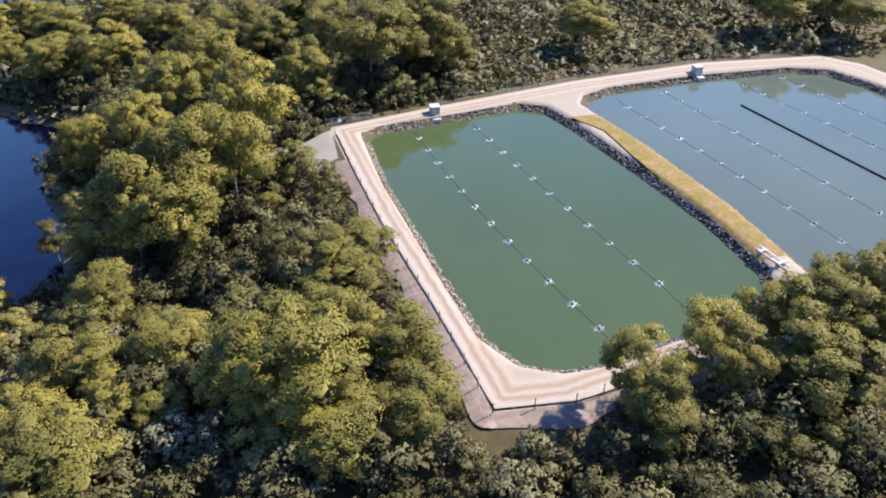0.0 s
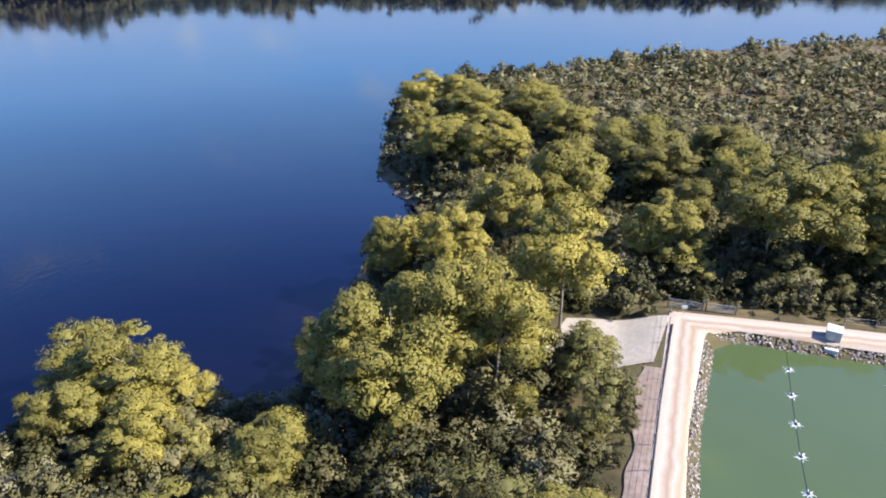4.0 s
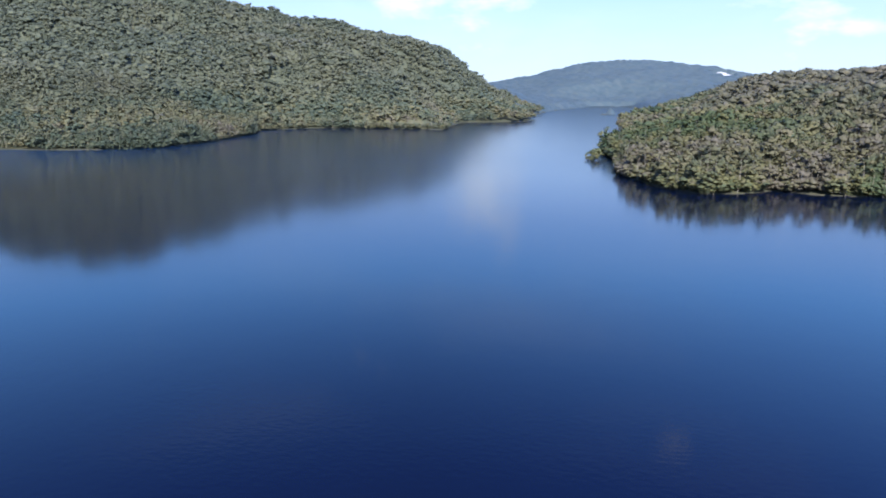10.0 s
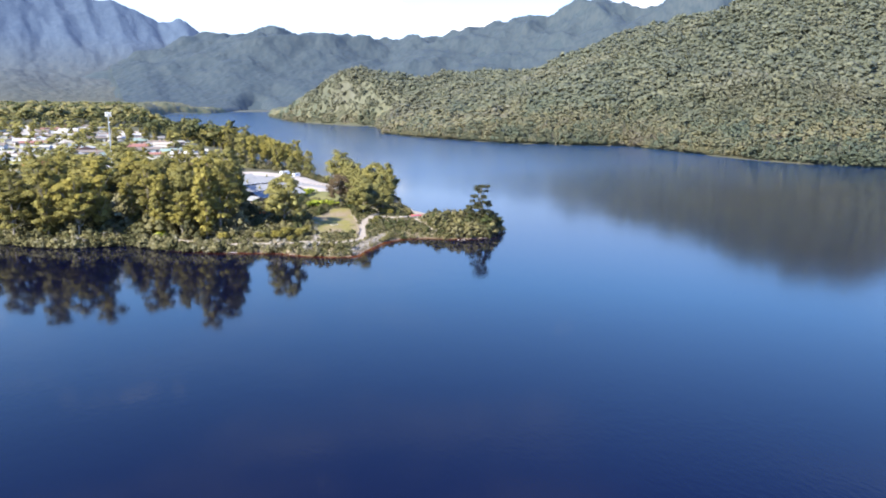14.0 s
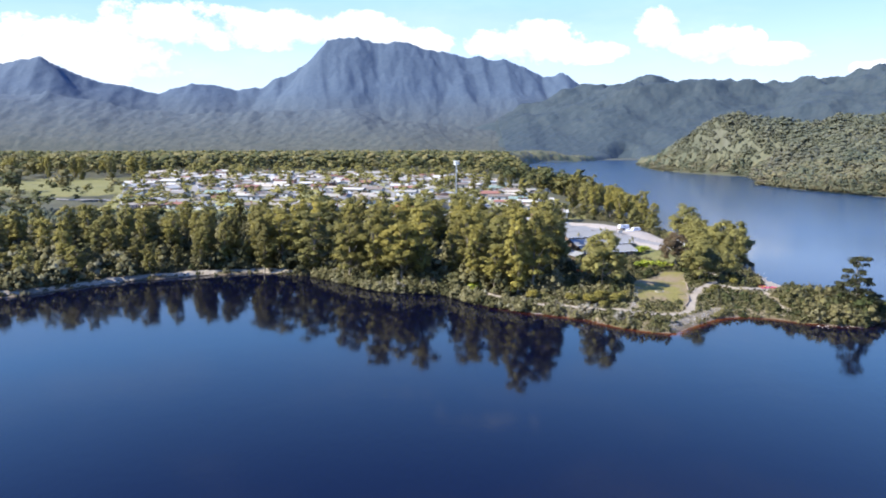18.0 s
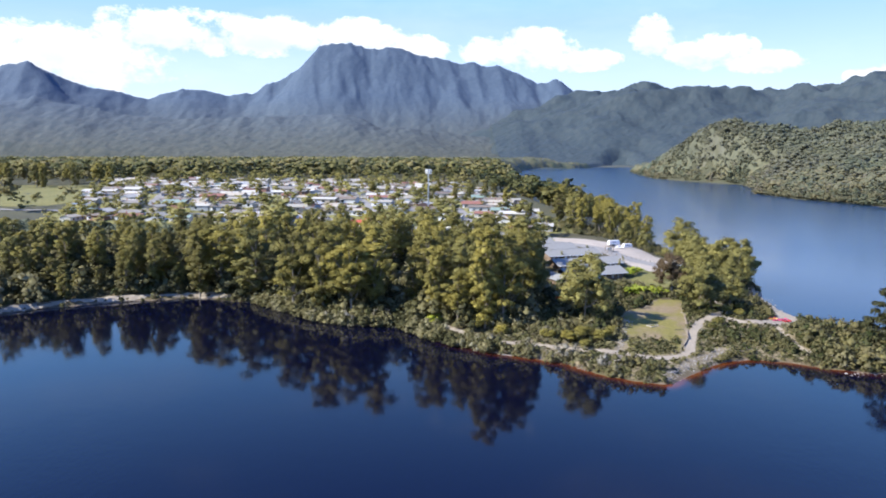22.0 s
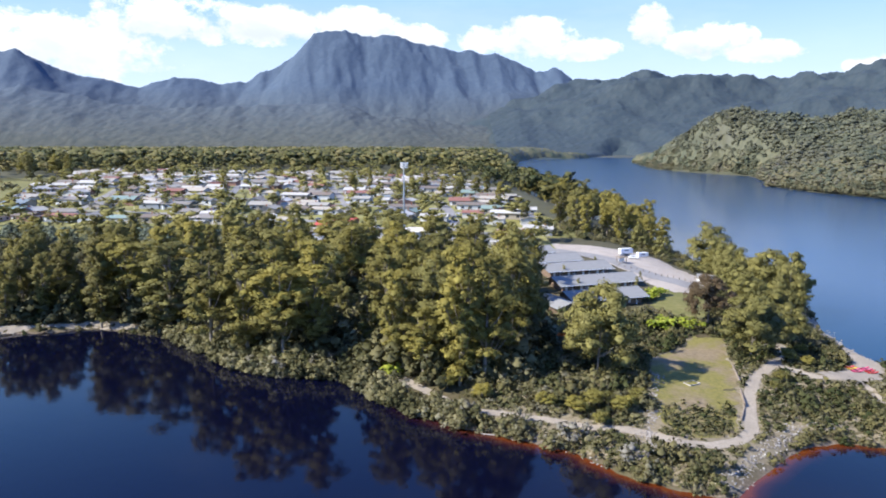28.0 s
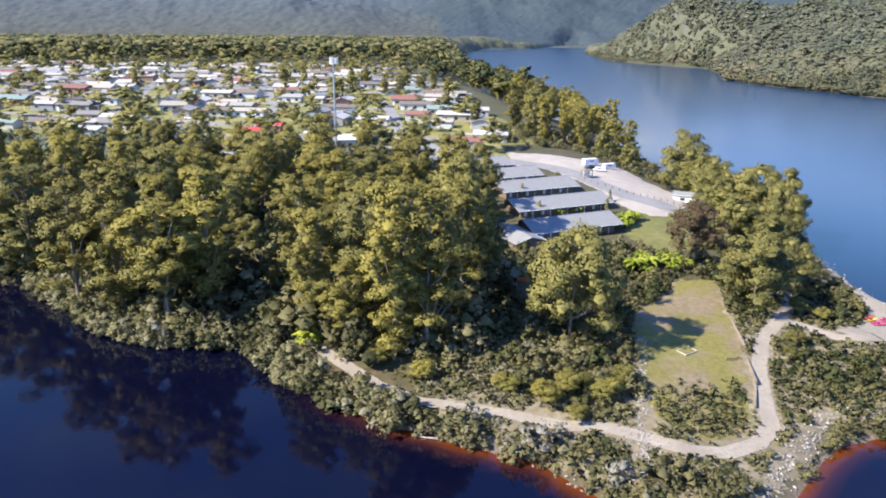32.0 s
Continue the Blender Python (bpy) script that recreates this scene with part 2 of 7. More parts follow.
# greyed towards blue in the base colour, for haze over the farther hill
LEAF_HILL = stand("hill_forest_leaves", [(0.1, (0.058, 0.074, 0.053)), (0.33, (0.082, 0.098, 0.065)), (0.5, (0.110, 0.113, 0.070)), (0.68, (0.144, 0.132, 0.070)), (0.88, (0.134, 0.118, 0.095))], 0.15, 0.010, 0.34, 1.1, (0.098, 0.106, 0.074))
# distance haze is mixed into the base colours of the range forest as blue
LEAF_HAZE = stand("hazed_range_leaves", [(0.1, (0.030, 0.046, 0.056)), (0.5, (0.044, 0.060, 0.069)), (0.9, (0.058, 0.071, 0.074))], 0.1, 0.02, 0.5, 0.2)
# lighter copy, with more haze put into the leaf colour
LEAF_HAZE_BLUE = stand("haze_blue_range_leaves", [(0.1, (0.049, 0.076, 0.092)), (0.5, (0.073, 0.099, 0.114)), (0.9, (0.096, 0.117, 0.122))], 0.1, 0.02, 0.5, 0.2)
LEAF_BROWN = foliage("bronze_leaves", (0.085, 0.062, 0.035), (0.14, 0.10, 0.055), (0.20, 0.145, 0.085), 0.3, 0.1, 0.3)
LEAF_FERN = foliage("fern_fronds", (0.13, 0.17, 0.015), (0.24, 0.28, 0.03), (0.36, 0.38, 0.06), 0.3, 0.3)
BARK = material("pale_bark", lambda t, p: ramp(t, noise_tex(t, p, 1.5, 5, 0.6, (1, 1, 0.2)), [(0.3, (0.09, 0.075, 0.055)), (0.55, (0.22, 0.19, 0.15)), (0.75, (0.42, 0.38, 0.32))]), 0.85)


def water_material(name, deep, shallow, wave, wave_scale, rough=0.02, depth_scale=0.5):
    m = bpy.data.materials.new(name)
    m.use_nodes = True
    t = m.node_tree
    b = t.nodes["Principled BSDF"]
    pos = node(t, "ShaderNodeNewGeometry").outputs["Position"]
    if shallow:
        a = node(t, "ShaderNodeAttribute", attribute_name="shoal")
        c = ramp(t, a.outputs["Fac"], [(0.0, deep), (0.45, tuple(d + s * 0.22 for d, s in zip(deep, shallow))), (1.0, shallow)])
    else:
        link(t, mix(t, noise_tex(t, pos, 0.03, 4), tuple(v * 0.8 for v in deep), tuple(v * 1.2 for v in deep)), b.inputs["Base Color"])
    b.inputs["IOR"].default_value = 1.333
    east = node(t, "ShaderNodeSeparateXYZ")
    link(t, pos, east.inputs[0])
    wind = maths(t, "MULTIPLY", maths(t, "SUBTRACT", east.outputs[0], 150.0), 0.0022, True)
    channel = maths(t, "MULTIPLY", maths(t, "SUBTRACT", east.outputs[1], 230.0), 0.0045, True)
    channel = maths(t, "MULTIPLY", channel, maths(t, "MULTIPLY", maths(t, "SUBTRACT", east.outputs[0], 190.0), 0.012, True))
    ruffled = maths(t, "MAXIMUM", maths(t, "MULTIPLY", wind, 0.10), maths(t, "MULTIPLY", channel, 0.12))
    link(t, maths(t, "ADD", ruffled, rough), b.inputs["Roughness"])
    if shallow:
        # sky reflection painted in: the ruffled reaches get a lighter blue base colour
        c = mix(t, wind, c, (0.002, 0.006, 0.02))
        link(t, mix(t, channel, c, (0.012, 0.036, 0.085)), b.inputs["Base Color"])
    bn = node(t, "ShaderNodeBump", Strength=wave, Distance=0.05)
    h = maths(t, "ADD", noise_tex(t, pos, wave_scale, 2, 0.5, (1, 0.55, 1)), noise_tex(t, pos, wave_scale * 0.13, 2))
    gust = ramp(t, noise_tex(t, pos, 0.012, 2), [(0.35, (0.25, 0.25, 0.25)), (0.65, (1, 1, 1))])
    link(t, maths(t, "MULTIPLY", h, gust), bn.inputs["Height"])
    link(t, bn.outputs[0], b.inputs["Normal"])
    return m


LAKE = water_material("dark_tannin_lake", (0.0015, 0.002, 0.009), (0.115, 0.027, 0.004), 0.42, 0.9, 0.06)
POND = water_material("green_pond", (0.055, 0.08, 0.034), None, 0.22, 1.4)
# paler, bluer base colour adds to the sky reflection on the second pond
POND_SKY_PALE = water_material("sky_pale_pond", (0.085, 0.105, 0.085), None, 0.22, 1.4)


# ---- plan of the shores (metres, water level 0) ----
SHORE_A = [(28, -92), (31, -108), (36, -122), (38, -134), (33, -146), (44, -152), (53, -162), (57, -173), (67, -195), (73, -215),
           (66, -235), (40, -262), (0, -305), (-50, -345), (-130, -400), (-300, -430), (-900, -440), (-5200, -440), (-5200, 200),
           (-900, 200), (-300, 150), (-100, 70), (-20, 35), (20, 15), (45, -15), (52, -45), (60, -66), (52, -80), (38, -86)]
SHORE_B = [(223, 202), (216, 224), (209, 250), (208, 273), (212, 293), (222, 325), (218, 380), (212, 440), (218, 500), (216, 571),
           (200, 700), (185, 900), (195, 1200), (230, 1700), (300, 2300), (381, 2660), (560, 2800), (756, 3141), (780, 3220),
           (850, 3300), (1500, 3400), (1500, 5200), (-5200, 5200), (-5200, 420), (-900, 320), (-250, 205), (-140, 215), (-106, 238),
           (-89, 259), (-73, 272), (-49, 283), (-24, 291), (5, 280), (20, 266), (31, 252), (46, 244), (63, 242), (78, 221),
           (97, 208), (114, 199), (123, 188), (130, 183), (139, 179), (145, 186), (150, 191), (156, 196), (163, 201.5), (171, 202.5), (180, 200), (188, 194), (197, 190), (206, 189)]
SHORE_C = [(60, -487), (118, -454), (180, -424), (230, -398), (282, -370), (291, -349), (287, -322), (306, -303), (334, -290),
           (362, -281), (400, -288), (420, -275), (425, -234), (441, -205), (430, -185), (420, -163), (446, -144), (506, -127),
           (600, -130), (734, -126), (800, -160), (1200, -182), (1572, -251), (2000, -310), (2450, -340), (2480, -250), (2600, 100), (5200, 100),
           (5200, -5200), (-5200, -5200), (-5200, -720), (-900, -700), (-300, -620), (-62, -570), (-19, -500)]
SHORE_D = [(530, 1077), (540, 962), (558, 855), (581, 756), (630, 692), (690, 645), (674, 526), (660, 428), (670, 364), (693, 315),
           (780, 308), (926, 313), (1009, 342), (1094, 286), (1081, 181), (1067, 78), (1150, 85), (1298, 82), (1327, -25),
           (1450, -46), (1500, -20), (1750, -40), (2012, -84), (2450, -200), (2480, -330), (2600, -800), (5200, -800), (5200, 5200),
           (500, 5200), (500, 3450), (850, 3300), (880, 3150), (800, 2800), (700, 2500), (646, 2270), (600, 1990), (565, 1720), (590, 1570), (640, 1382), (590, 1220)]
ISLETS = [(632, -112, 12), (1760, -215, 22), (1730, -195, 15)]


def rough_edge(x, y, amp=3.0):
    """Small wanderings of a shore."""
    return amp * (np.sin(x * 0.21 + 1.3 * np.sin(y * 0.13)) + np.sin(y * 0.27 + 1.7 * np.sin(x * 0.11)) + 0.5 * np.sin((x + y) * 0.71)) / 2.5


def signed(poly, x, y):
    """Distance inside (positive) or outside (negative) a polygon."""
    best, inside = np.full(x.shape, 1e9), np.zeros(x.shape, bool)
    for (ax, ay), (bx, by) in zip(poly, poly[1:] + poly[:1]):
        dx, dy = bx - ax, by - ay
        t = np.clip(((x - ax) * dx + (y - ay) * dy) / (dx * dx + dy * dy), 0, 1)
        best = np.minimum(best, np.hypot(x - ax - t * dx, y - ay - t * dy))
        if dy:
            inside ^= ((ay > y) != (by > y)) & (x < dx * (y - ay) / dy + ax)
    return np.where(inside, best, -best)


def shore(x, y):
    x, y = np.asarray(x, float), np.asarray(y, float)
    d = np.maximum.reduce([signed(s, x, y) for s in (SHORE_A, SHORE_B, SHORE_C, SHORE_D)])
    for ix, iy, r in ISLETS:
        d = np.maximum(d, r - np.hypot(x - ix, (y - iy) * 1.8))
    far = np.clip(np.hypot(x - 80, y - 60) / 400, 0.35, 3)
    return d + rough_edge(x / far, y / far, 1.6) * far


def smooth(v, a, b):
    t = np.clip((v - a) / (b - a), 0, 1)
    return t * t * (3 - 2 * t)


# ridges: ground heights along a line of points, and how far their flanks reach
RIDGES = [
    ([(1500, -300, 26), (1223, -443, 48), (1129, -665, 76), (1021, -833, 104), (921, -950, 134), (792, -1068, 100), (640, -1136, 72), (461, -1258, 76), (234, -1324, 84), (-200, -1400, 110)], 800),
    ([(2250, -110, 34), (1850, 40, 62), (1693, 67, 66), (1660, 186, 84), (1640, 310, 112), (1580, 440, 200), (1480, 720, 285), (1300, 960, 252), (1150, 1150, 112), (980, 1350, 92), (850, 1420, 90)], 720),
    ([(590, 1900, 60), (580, 1720, 88), (630, 1620, 112), (715, 1555, 110), (790, 1490, 90), (900, 1390, 90)], 330),
    ([(674, 4413, 290), (828, 4314, 378), (1152, 4240, 490), (1445, 4140, 468), (1823, 4004, 385), (1898, 3954, 360), (2063, 3870, 440), (2278, 3719, 455), (2489, 3470, 462), (2799, 3235, 584), (3100, 2500, 520), (3100, 1500, 360)], 1150),
    ([(3050, 200, 60), (2998, -15, 90), (2993, -253, 146), (2976, -435, 150), (2944, -636, 134), (2888, -879, 80), (2700, -1200, 60)], 650),
]


def ridge_height(x, y):
    out = np.zeros_like(x)
    for line, reach in RIDGES:
        for (ax, ay, ah), (bx, by, bh) in zip(line, line[1:]):
            dx, dy = bx - ax, by - ay
            t = np.clip(((x - ax) * dx + (y - ay) * dy) / (dx * dx + dy * dy), 0, 1)
            d = np.hypot(x - ax - t * dx, y - ay - t * dy)
            out = np.maximum(out, (ah + (bh - ah) * t) * np.clip(1 - d / reach, 0, 1) ** 1.15)
    return out


def wander(x, y, s):
    """A cheap smooth field in -1..1 with wavelength of about s metres."""
    u, v = x / s * 6.283, y / s * 6.283
    return (np.sin(u + 1.7 * np.sin(v * 0.6 + 1)) + np.sin(v * 1.1 + 1.3 * np.sin(u * 0.7 + 2)) + 0.6 * np.sin(1.9 * u + 1.4 * v) + 0.4 * np.sin(2.7 * v - 2.1 * u + 3)) / 3


LATTICE = np.random.default_rng(3).random((256, 256))


def value_noise(x, y):
    i, j = np.floor(x).astype(int), np.floor(y).astype(int)
    u, v = x - i, y - j
    u, v = u * u * (3 - 2 * u), v * v * (3 - 2 * v)
    a, b = LATTICE[i % 256, j % 256], LATTICE[(i + 1) % 256, j % 256]
    c, d = LATTICE[i % 256, (j + 1) % 256], LATTICE[(i + 1) % 256, (j + 1) % 256]
    return (a + (b - a) * u) * (1 - v) + (c + (d - c) * u) * v


def crags(x, y, size, octaves=5):
    """Ridged fractal relief in 0..1."""
    out, amp, total = np.zeros_like(x), 1.0, 0.0
    for k in range(octaves):
        out += amp * (1 - np.abs(2 * value_noise(x / size + 17 * k, y / size + 31 * k) - 1))
        total += amp
        size, amp = size / 2.05, amp * 0.52
    return out / total


POND_1 = [(-19, -115), (-19, -97), (-21, -70), (-22, -59), (-24.5, -54), (-28, -52), (-32, -51.8), (-52, -55), (-58, -58), (-60, -62), (-60, -75), (-58, -91), (-55, -110), (-53, -118), (-49, -120.5), (-35, -118.5), (-22, -117)]
POND_2 = [(-62, -118), (-64, -121), (-70, -123.5), (-91, -125), (-112, -124), (-119, -121), (-122, -112), (-126, -85), (-130, -62), (-125, -58), (-70, -56), (-66.5, -60), (-67, -77), (-65, -100)]
YARD = [(-13, -119), (-15, -85), (-17, -66), (-18.5, -47), (-27, -46), (-40, -48), (-134, -52), (-136, -60), (-129, -122), (-124, -129), (-96, -132), (-64, -129), (-34, -123.5)]
POND_Z, BANK_Z = 5.4, 6.6


def height(x, y):
    x, y = np.asarray(x, float), np.asarray(y, float)
    d = shore(x, y)
    plain = np.where(d > 0, 0.25 + 1.6 * smooth(d, 0, 5) + 3.4 * smooth(d, 4, 45) + 2.0 * smooth(d, 60, 250), np.clip(d * 0.25, -4, 0) - 0.15)
    hills = ridge_height(x, y) * (smooth(d, 5, 220) + (smooth(d, 2, 75) - smooth(d, 5, 220)) * smooth(y, 1200, 1500) * smooth(x, 1050, 800))
    rough = ((crags(x, y, 520, 4) - 0.66) * 0.4 + wander(x, y, 420) * 0.08) * hills
    # the land climbs gently from the point to the township
    bench = np.interp(y, [255, 300, 340, 400, 450, 630, 1000, 1600], [0, 2.5, 4.3, 6, 7.5, 12.5, 16.5, 18]) * smooth(d, 4, 60) * smooth(x, 520, 420)
    z = plain + bench + hills + rough + np.where(d > 25, wander(x, y, 60) * 0.5, 0)
    # the flat yard of the two ponds, cut into the heath
    k = signed(YARD, x, y)
    z = z + (BANK_Z - z) * smooth(k, -7, 0)
    p = np.maximum(signed(POND_1, x, y), signed(POND_2, x, y))
    return np.where(p > -1.6, np.minimum(z, BANK_Z - 0.1 - np.minimum(p + 1.6, 3) * 0.75), z)


# ---- the ground: one graded sheet ----
def graded(lo, hi, zones, step, growth, top):
    """Coordinates that are fine inside the zones and widen away from them."""
    out = [lo]
    while out[-1] < hi:
        v = out[-1]
        gap = min(max(a - v, v - b, 0) for a, b in zones)
        out.append(v + min(top, step + gap * growth))
    return np.array(out)


def grid_mesh(name, xs, ys, zs, mat):
    nx, ny = len(xs), len(ys)
    gx, gy = np.meshgrid(xs, ys)
    me = bpy.data.meshes.new(name)
    co = np.stack([gx, gy, zs], -1).reshape(-1, 3).astype(np.float32)
    i = np.arange(nx * ny).reshape(ny, nx)
    q = np.stack([i[:-1, :-1], i[:-1, 1:], i[1:, 1:], i[1:, :-1]], -1).reshape(-1, 4)
    me.vertices.add(len(co))
    me.vertices.foreach_set("co", co.ravel())
    me.loops.add(q.size)
    me.loops.foreach_set("vertex_index", q.ravel().astype(np.int32))
    me.polygons.add(len(q))
    me.polygons.foreach_set("loop_start", np.arange(0, q.size, 4, dtype=np.int32))
    me.polygons.foreach_set("use_smooth", np.ones(len(q), bool))
    me.update(calc_edges=True)
    me.materials.append(mat)
    return me


def cloud_of(name, verts, mat, per=3, normals=None):
    """Loose triangles (or quads) out of an array of corners."""
    me = bpy.data.meshes.new(name)
    n = len(verts)
    me.vertices.add(n)
    me.vertices.foreach_set("co", verts.astype(np.float32).ravel())
    me.loops.add(n)
    me.loops.foreach_set("vertex_index", np.arange(n, dtype=np.int32))
    me.polygons.add(n // per)
    me.polygons.foreach_set("loop_start", np.arange(0, n, per, dtype=np.int32))
    me.update(calc_edges=True)
    me.materials.append(mat)
    if normals is not None:
        me.polygons.foreach_set("use_smooth", np.ones(n // per, bool))
        me.normals_split_custom_set_from_vertices(normals.astype(np.float32))
    return me



import itertools

rng = np.random.default_rng(7)


def ground_colour(t, p):
    litter = ramp(t, noise_tex(t, p, 0.35, 6, 0.65), [(0.3, (0.03, 0.024, 0.012)), (0.5, (0.07, 0.054, 0.024)), (0.7, (0.12, 0.09, 0.042))])
    moss = ramp(t, noise_tex(t, p, 0.06, 4), [(0.4, (0, 0, 0)), (0.6, (1, 1, 1))])
    c = mix(t, moss, litter, mix(t, noise_tex(t, p, 0.8, 4), (0.05, 0.046, 0.019), (0.095, 0.08, 0.034)))
    s = node(t, "ShaderNodeSeparateXYZ")
    link(t, p, s.inputs[0])
    wet = maths(t, "ADD", s.outputs[2], maths(t, "MULTIPLY", noise_tex(t, p, 0.25, 3), 1.6))
    sand = ramp(t, noise_tex(t, p, 1.4, 5), [(0.3, (0.07, 0.05, 0.034)), (0.7, (0.19, 0.15, 0.11))])
    beach = ramp(t, maths(t, "MULTIPLY", wet, 0.25), [(0.26, (1, 1, 1)), (0.40, (0, 0, 0))])
    beach = mix(t, 1.0, beach, ramp(t, noise_tex(t, p, 0.035, 3), [(0.38, (0.12, 0.12, 0.12)), (0.58, (1, 1, 1))]), "MULTIPLY")
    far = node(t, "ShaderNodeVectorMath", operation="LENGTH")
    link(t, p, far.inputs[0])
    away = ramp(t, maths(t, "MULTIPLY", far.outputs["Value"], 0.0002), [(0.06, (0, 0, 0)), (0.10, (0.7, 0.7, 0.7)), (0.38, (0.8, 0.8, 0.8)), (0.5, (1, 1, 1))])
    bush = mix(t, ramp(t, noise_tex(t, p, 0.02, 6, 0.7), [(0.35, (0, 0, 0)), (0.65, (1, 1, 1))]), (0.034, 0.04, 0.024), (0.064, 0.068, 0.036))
    # painted haze: the ground turns blue with distance from the origin
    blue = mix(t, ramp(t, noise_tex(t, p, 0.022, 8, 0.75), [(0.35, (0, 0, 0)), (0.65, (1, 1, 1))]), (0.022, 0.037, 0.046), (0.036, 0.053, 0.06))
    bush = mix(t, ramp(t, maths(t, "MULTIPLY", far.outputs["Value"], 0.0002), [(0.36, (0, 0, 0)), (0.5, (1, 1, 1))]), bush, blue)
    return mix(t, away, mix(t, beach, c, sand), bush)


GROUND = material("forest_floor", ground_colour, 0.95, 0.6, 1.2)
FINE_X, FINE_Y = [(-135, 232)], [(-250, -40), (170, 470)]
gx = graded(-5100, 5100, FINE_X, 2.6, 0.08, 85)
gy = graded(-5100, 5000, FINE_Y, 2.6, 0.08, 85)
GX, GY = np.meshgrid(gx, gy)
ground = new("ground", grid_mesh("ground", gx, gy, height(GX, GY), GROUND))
tagged(ground, "wooded ground of litter, heath and sandy shores round a lake", "ground", kind="structure")

wx = graded(-5100, 5100, [(70, 232)], 2.0, 0.1, 200)
wy = graded(-5100, 5000, [(165, 300)], 2.0, 0.1, 200)
WX, WY = np.meshgrid(wx, wy)
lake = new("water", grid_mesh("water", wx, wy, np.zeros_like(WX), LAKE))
tagged(lake, "still dark blue lake with rust-brown tannin shallows", "lake", kind="structure")
att = lake.data.attributes.new("shoal", "FLOAT", "POINT")
sd = signed(SHORE_B, WX, WY)
rusty = np.clip(1 + (shore(WX, WY) + 0.3) / 4.0, 0, 1) * smooth(np.hypot(WX - 140, WY - 190), 75, 45) * (WY < 235)
att.data.foreach_set("value", rusty.ravel().astype(np.float32))

# ---- the mountain and its foothills, far off ----
MOUNT = [(-2900, 4100, 470), (-2323, 3990, 545), (-2233, 4010, 560), (-2143, 4060, 490), (-1898, 4180, 405), (-1682, 4270, 385), (-1508, 4340, 430),
         (-1267, 4420, 402), (-1125, 4450, 418), (-1010, 4475, 472), (-844, 4513, 560), (-724, 4536, 698), (-640, 4550, 712), (-537, 4565, 722), (-417, 4580, 682),
         (-330, 4589, 706), (-191, 4599, 698), (-51, 4605, 640), (60, 4606, 628), (195, 4606, 618), (370, 4599, 580), (500, 4585, 530), (615, 4577, 482), (734, 4561, 508), (790, 4555, 470), (873, 4539, 386), (1100, 4520, 300)]
FOOT = [(-2600, 3300, 300), (-1900, 3500, 300), (-1300, 3600, 235), (-900, 3650, 215), (-700, 3700, 240), (-480, 3700, 250), (-300, 3650, 190), (0, 3800, 160), (500, 3900, 120)]


def range_height(x, y):
    out = np.zeros_like(x)
    for line, reach, p in ((MOUNT, 1050, 1.75), (FOOT, 700, 1.25)):
        for (ax, ay, ah), (bx, by, bh) in zip(line, line[1:]):
            dx, dy = bx - ax, by - ay
            t = np.clip(((x - ax) * dx + (y - ay) * dy) / (dx * dx + dy * dy), 0, 1)
            d = np.hypot(x - ax - t * dx, y - ay - t * dy)
            out = np.maximum(out, (ah + (bh - ah) * t) * np.clip(1 - d / reach, 0, 1) ** p)
    return out


def hazed_rock_and_bush(t, p):
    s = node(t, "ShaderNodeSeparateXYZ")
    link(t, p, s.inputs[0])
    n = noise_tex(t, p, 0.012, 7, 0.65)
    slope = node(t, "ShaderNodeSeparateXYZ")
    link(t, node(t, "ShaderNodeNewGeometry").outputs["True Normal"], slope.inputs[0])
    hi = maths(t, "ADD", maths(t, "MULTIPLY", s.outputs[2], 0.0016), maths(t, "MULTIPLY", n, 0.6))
    # haze painted in: bush and stone are blued, giving way to green low down
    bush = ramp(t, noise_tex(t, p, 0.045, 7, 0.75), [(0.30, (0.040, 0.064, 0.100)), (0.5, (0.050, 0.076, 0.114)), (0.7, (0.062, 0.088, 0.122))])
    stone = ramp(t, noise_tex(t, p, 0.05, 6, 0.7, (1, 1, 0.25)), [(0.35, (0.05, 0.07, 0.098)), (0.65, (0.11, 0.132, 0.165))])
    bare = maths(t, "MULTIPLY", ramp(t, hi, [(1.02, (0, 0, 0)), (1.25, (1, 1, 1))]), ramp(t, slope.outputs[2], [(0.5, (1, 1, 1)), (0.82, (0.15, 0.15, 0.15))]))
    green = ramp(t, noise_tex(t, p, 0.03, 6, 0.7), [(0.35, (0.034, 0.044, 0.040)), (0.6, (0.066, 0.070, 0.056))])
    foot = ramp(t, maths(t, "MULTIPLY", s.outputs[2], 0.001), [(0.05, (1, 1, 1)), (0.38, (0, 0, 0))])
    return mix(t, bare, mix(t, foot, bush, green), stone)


HAZED_ROCK = material("hazed_mountain_bush_and_rock", hazed_rock_and_bush, 0.95)
bn = node(HAZED_ROCK.node_tree, "ShaderNodeBump", Strength=0.35, Distance=9.0)
link(HAZED_ROCK.node_tree, noise_tex(HAZED_ROCK.node_tree, node(HAZED_ROCK.node_tree, "ShaderNodeNewGeometry").outputs["Position"], 0.05, 5, 0.65), bn.inputs["Height"])
link(HAZED_ROCK.node_tree, bn.outputs[0], HAZED_ROCK.node_tree.nodes["Principled BSDF"].inputs["Normal"])
mx, my = np.arange(-3200, 1300, 12.0), np.concatenate([np.arange(2900, 4300, 16.0), np.arange(4300, 4960, 8.0)])
MX, MY = np.meshgrid(mx, my)
MZ = range_height(MX, MY) + 4
flank = smooth(np.clip(MZ, 0, 800), 20, 260)
rel = crags(MX + 0.25 * MY, MY * 0.55, 330, 6) - 0.62
top_d = np.abs(MY - np.interp(MX, [m[0] for m in MOUNT], [m[1] for m in MOUNT]))
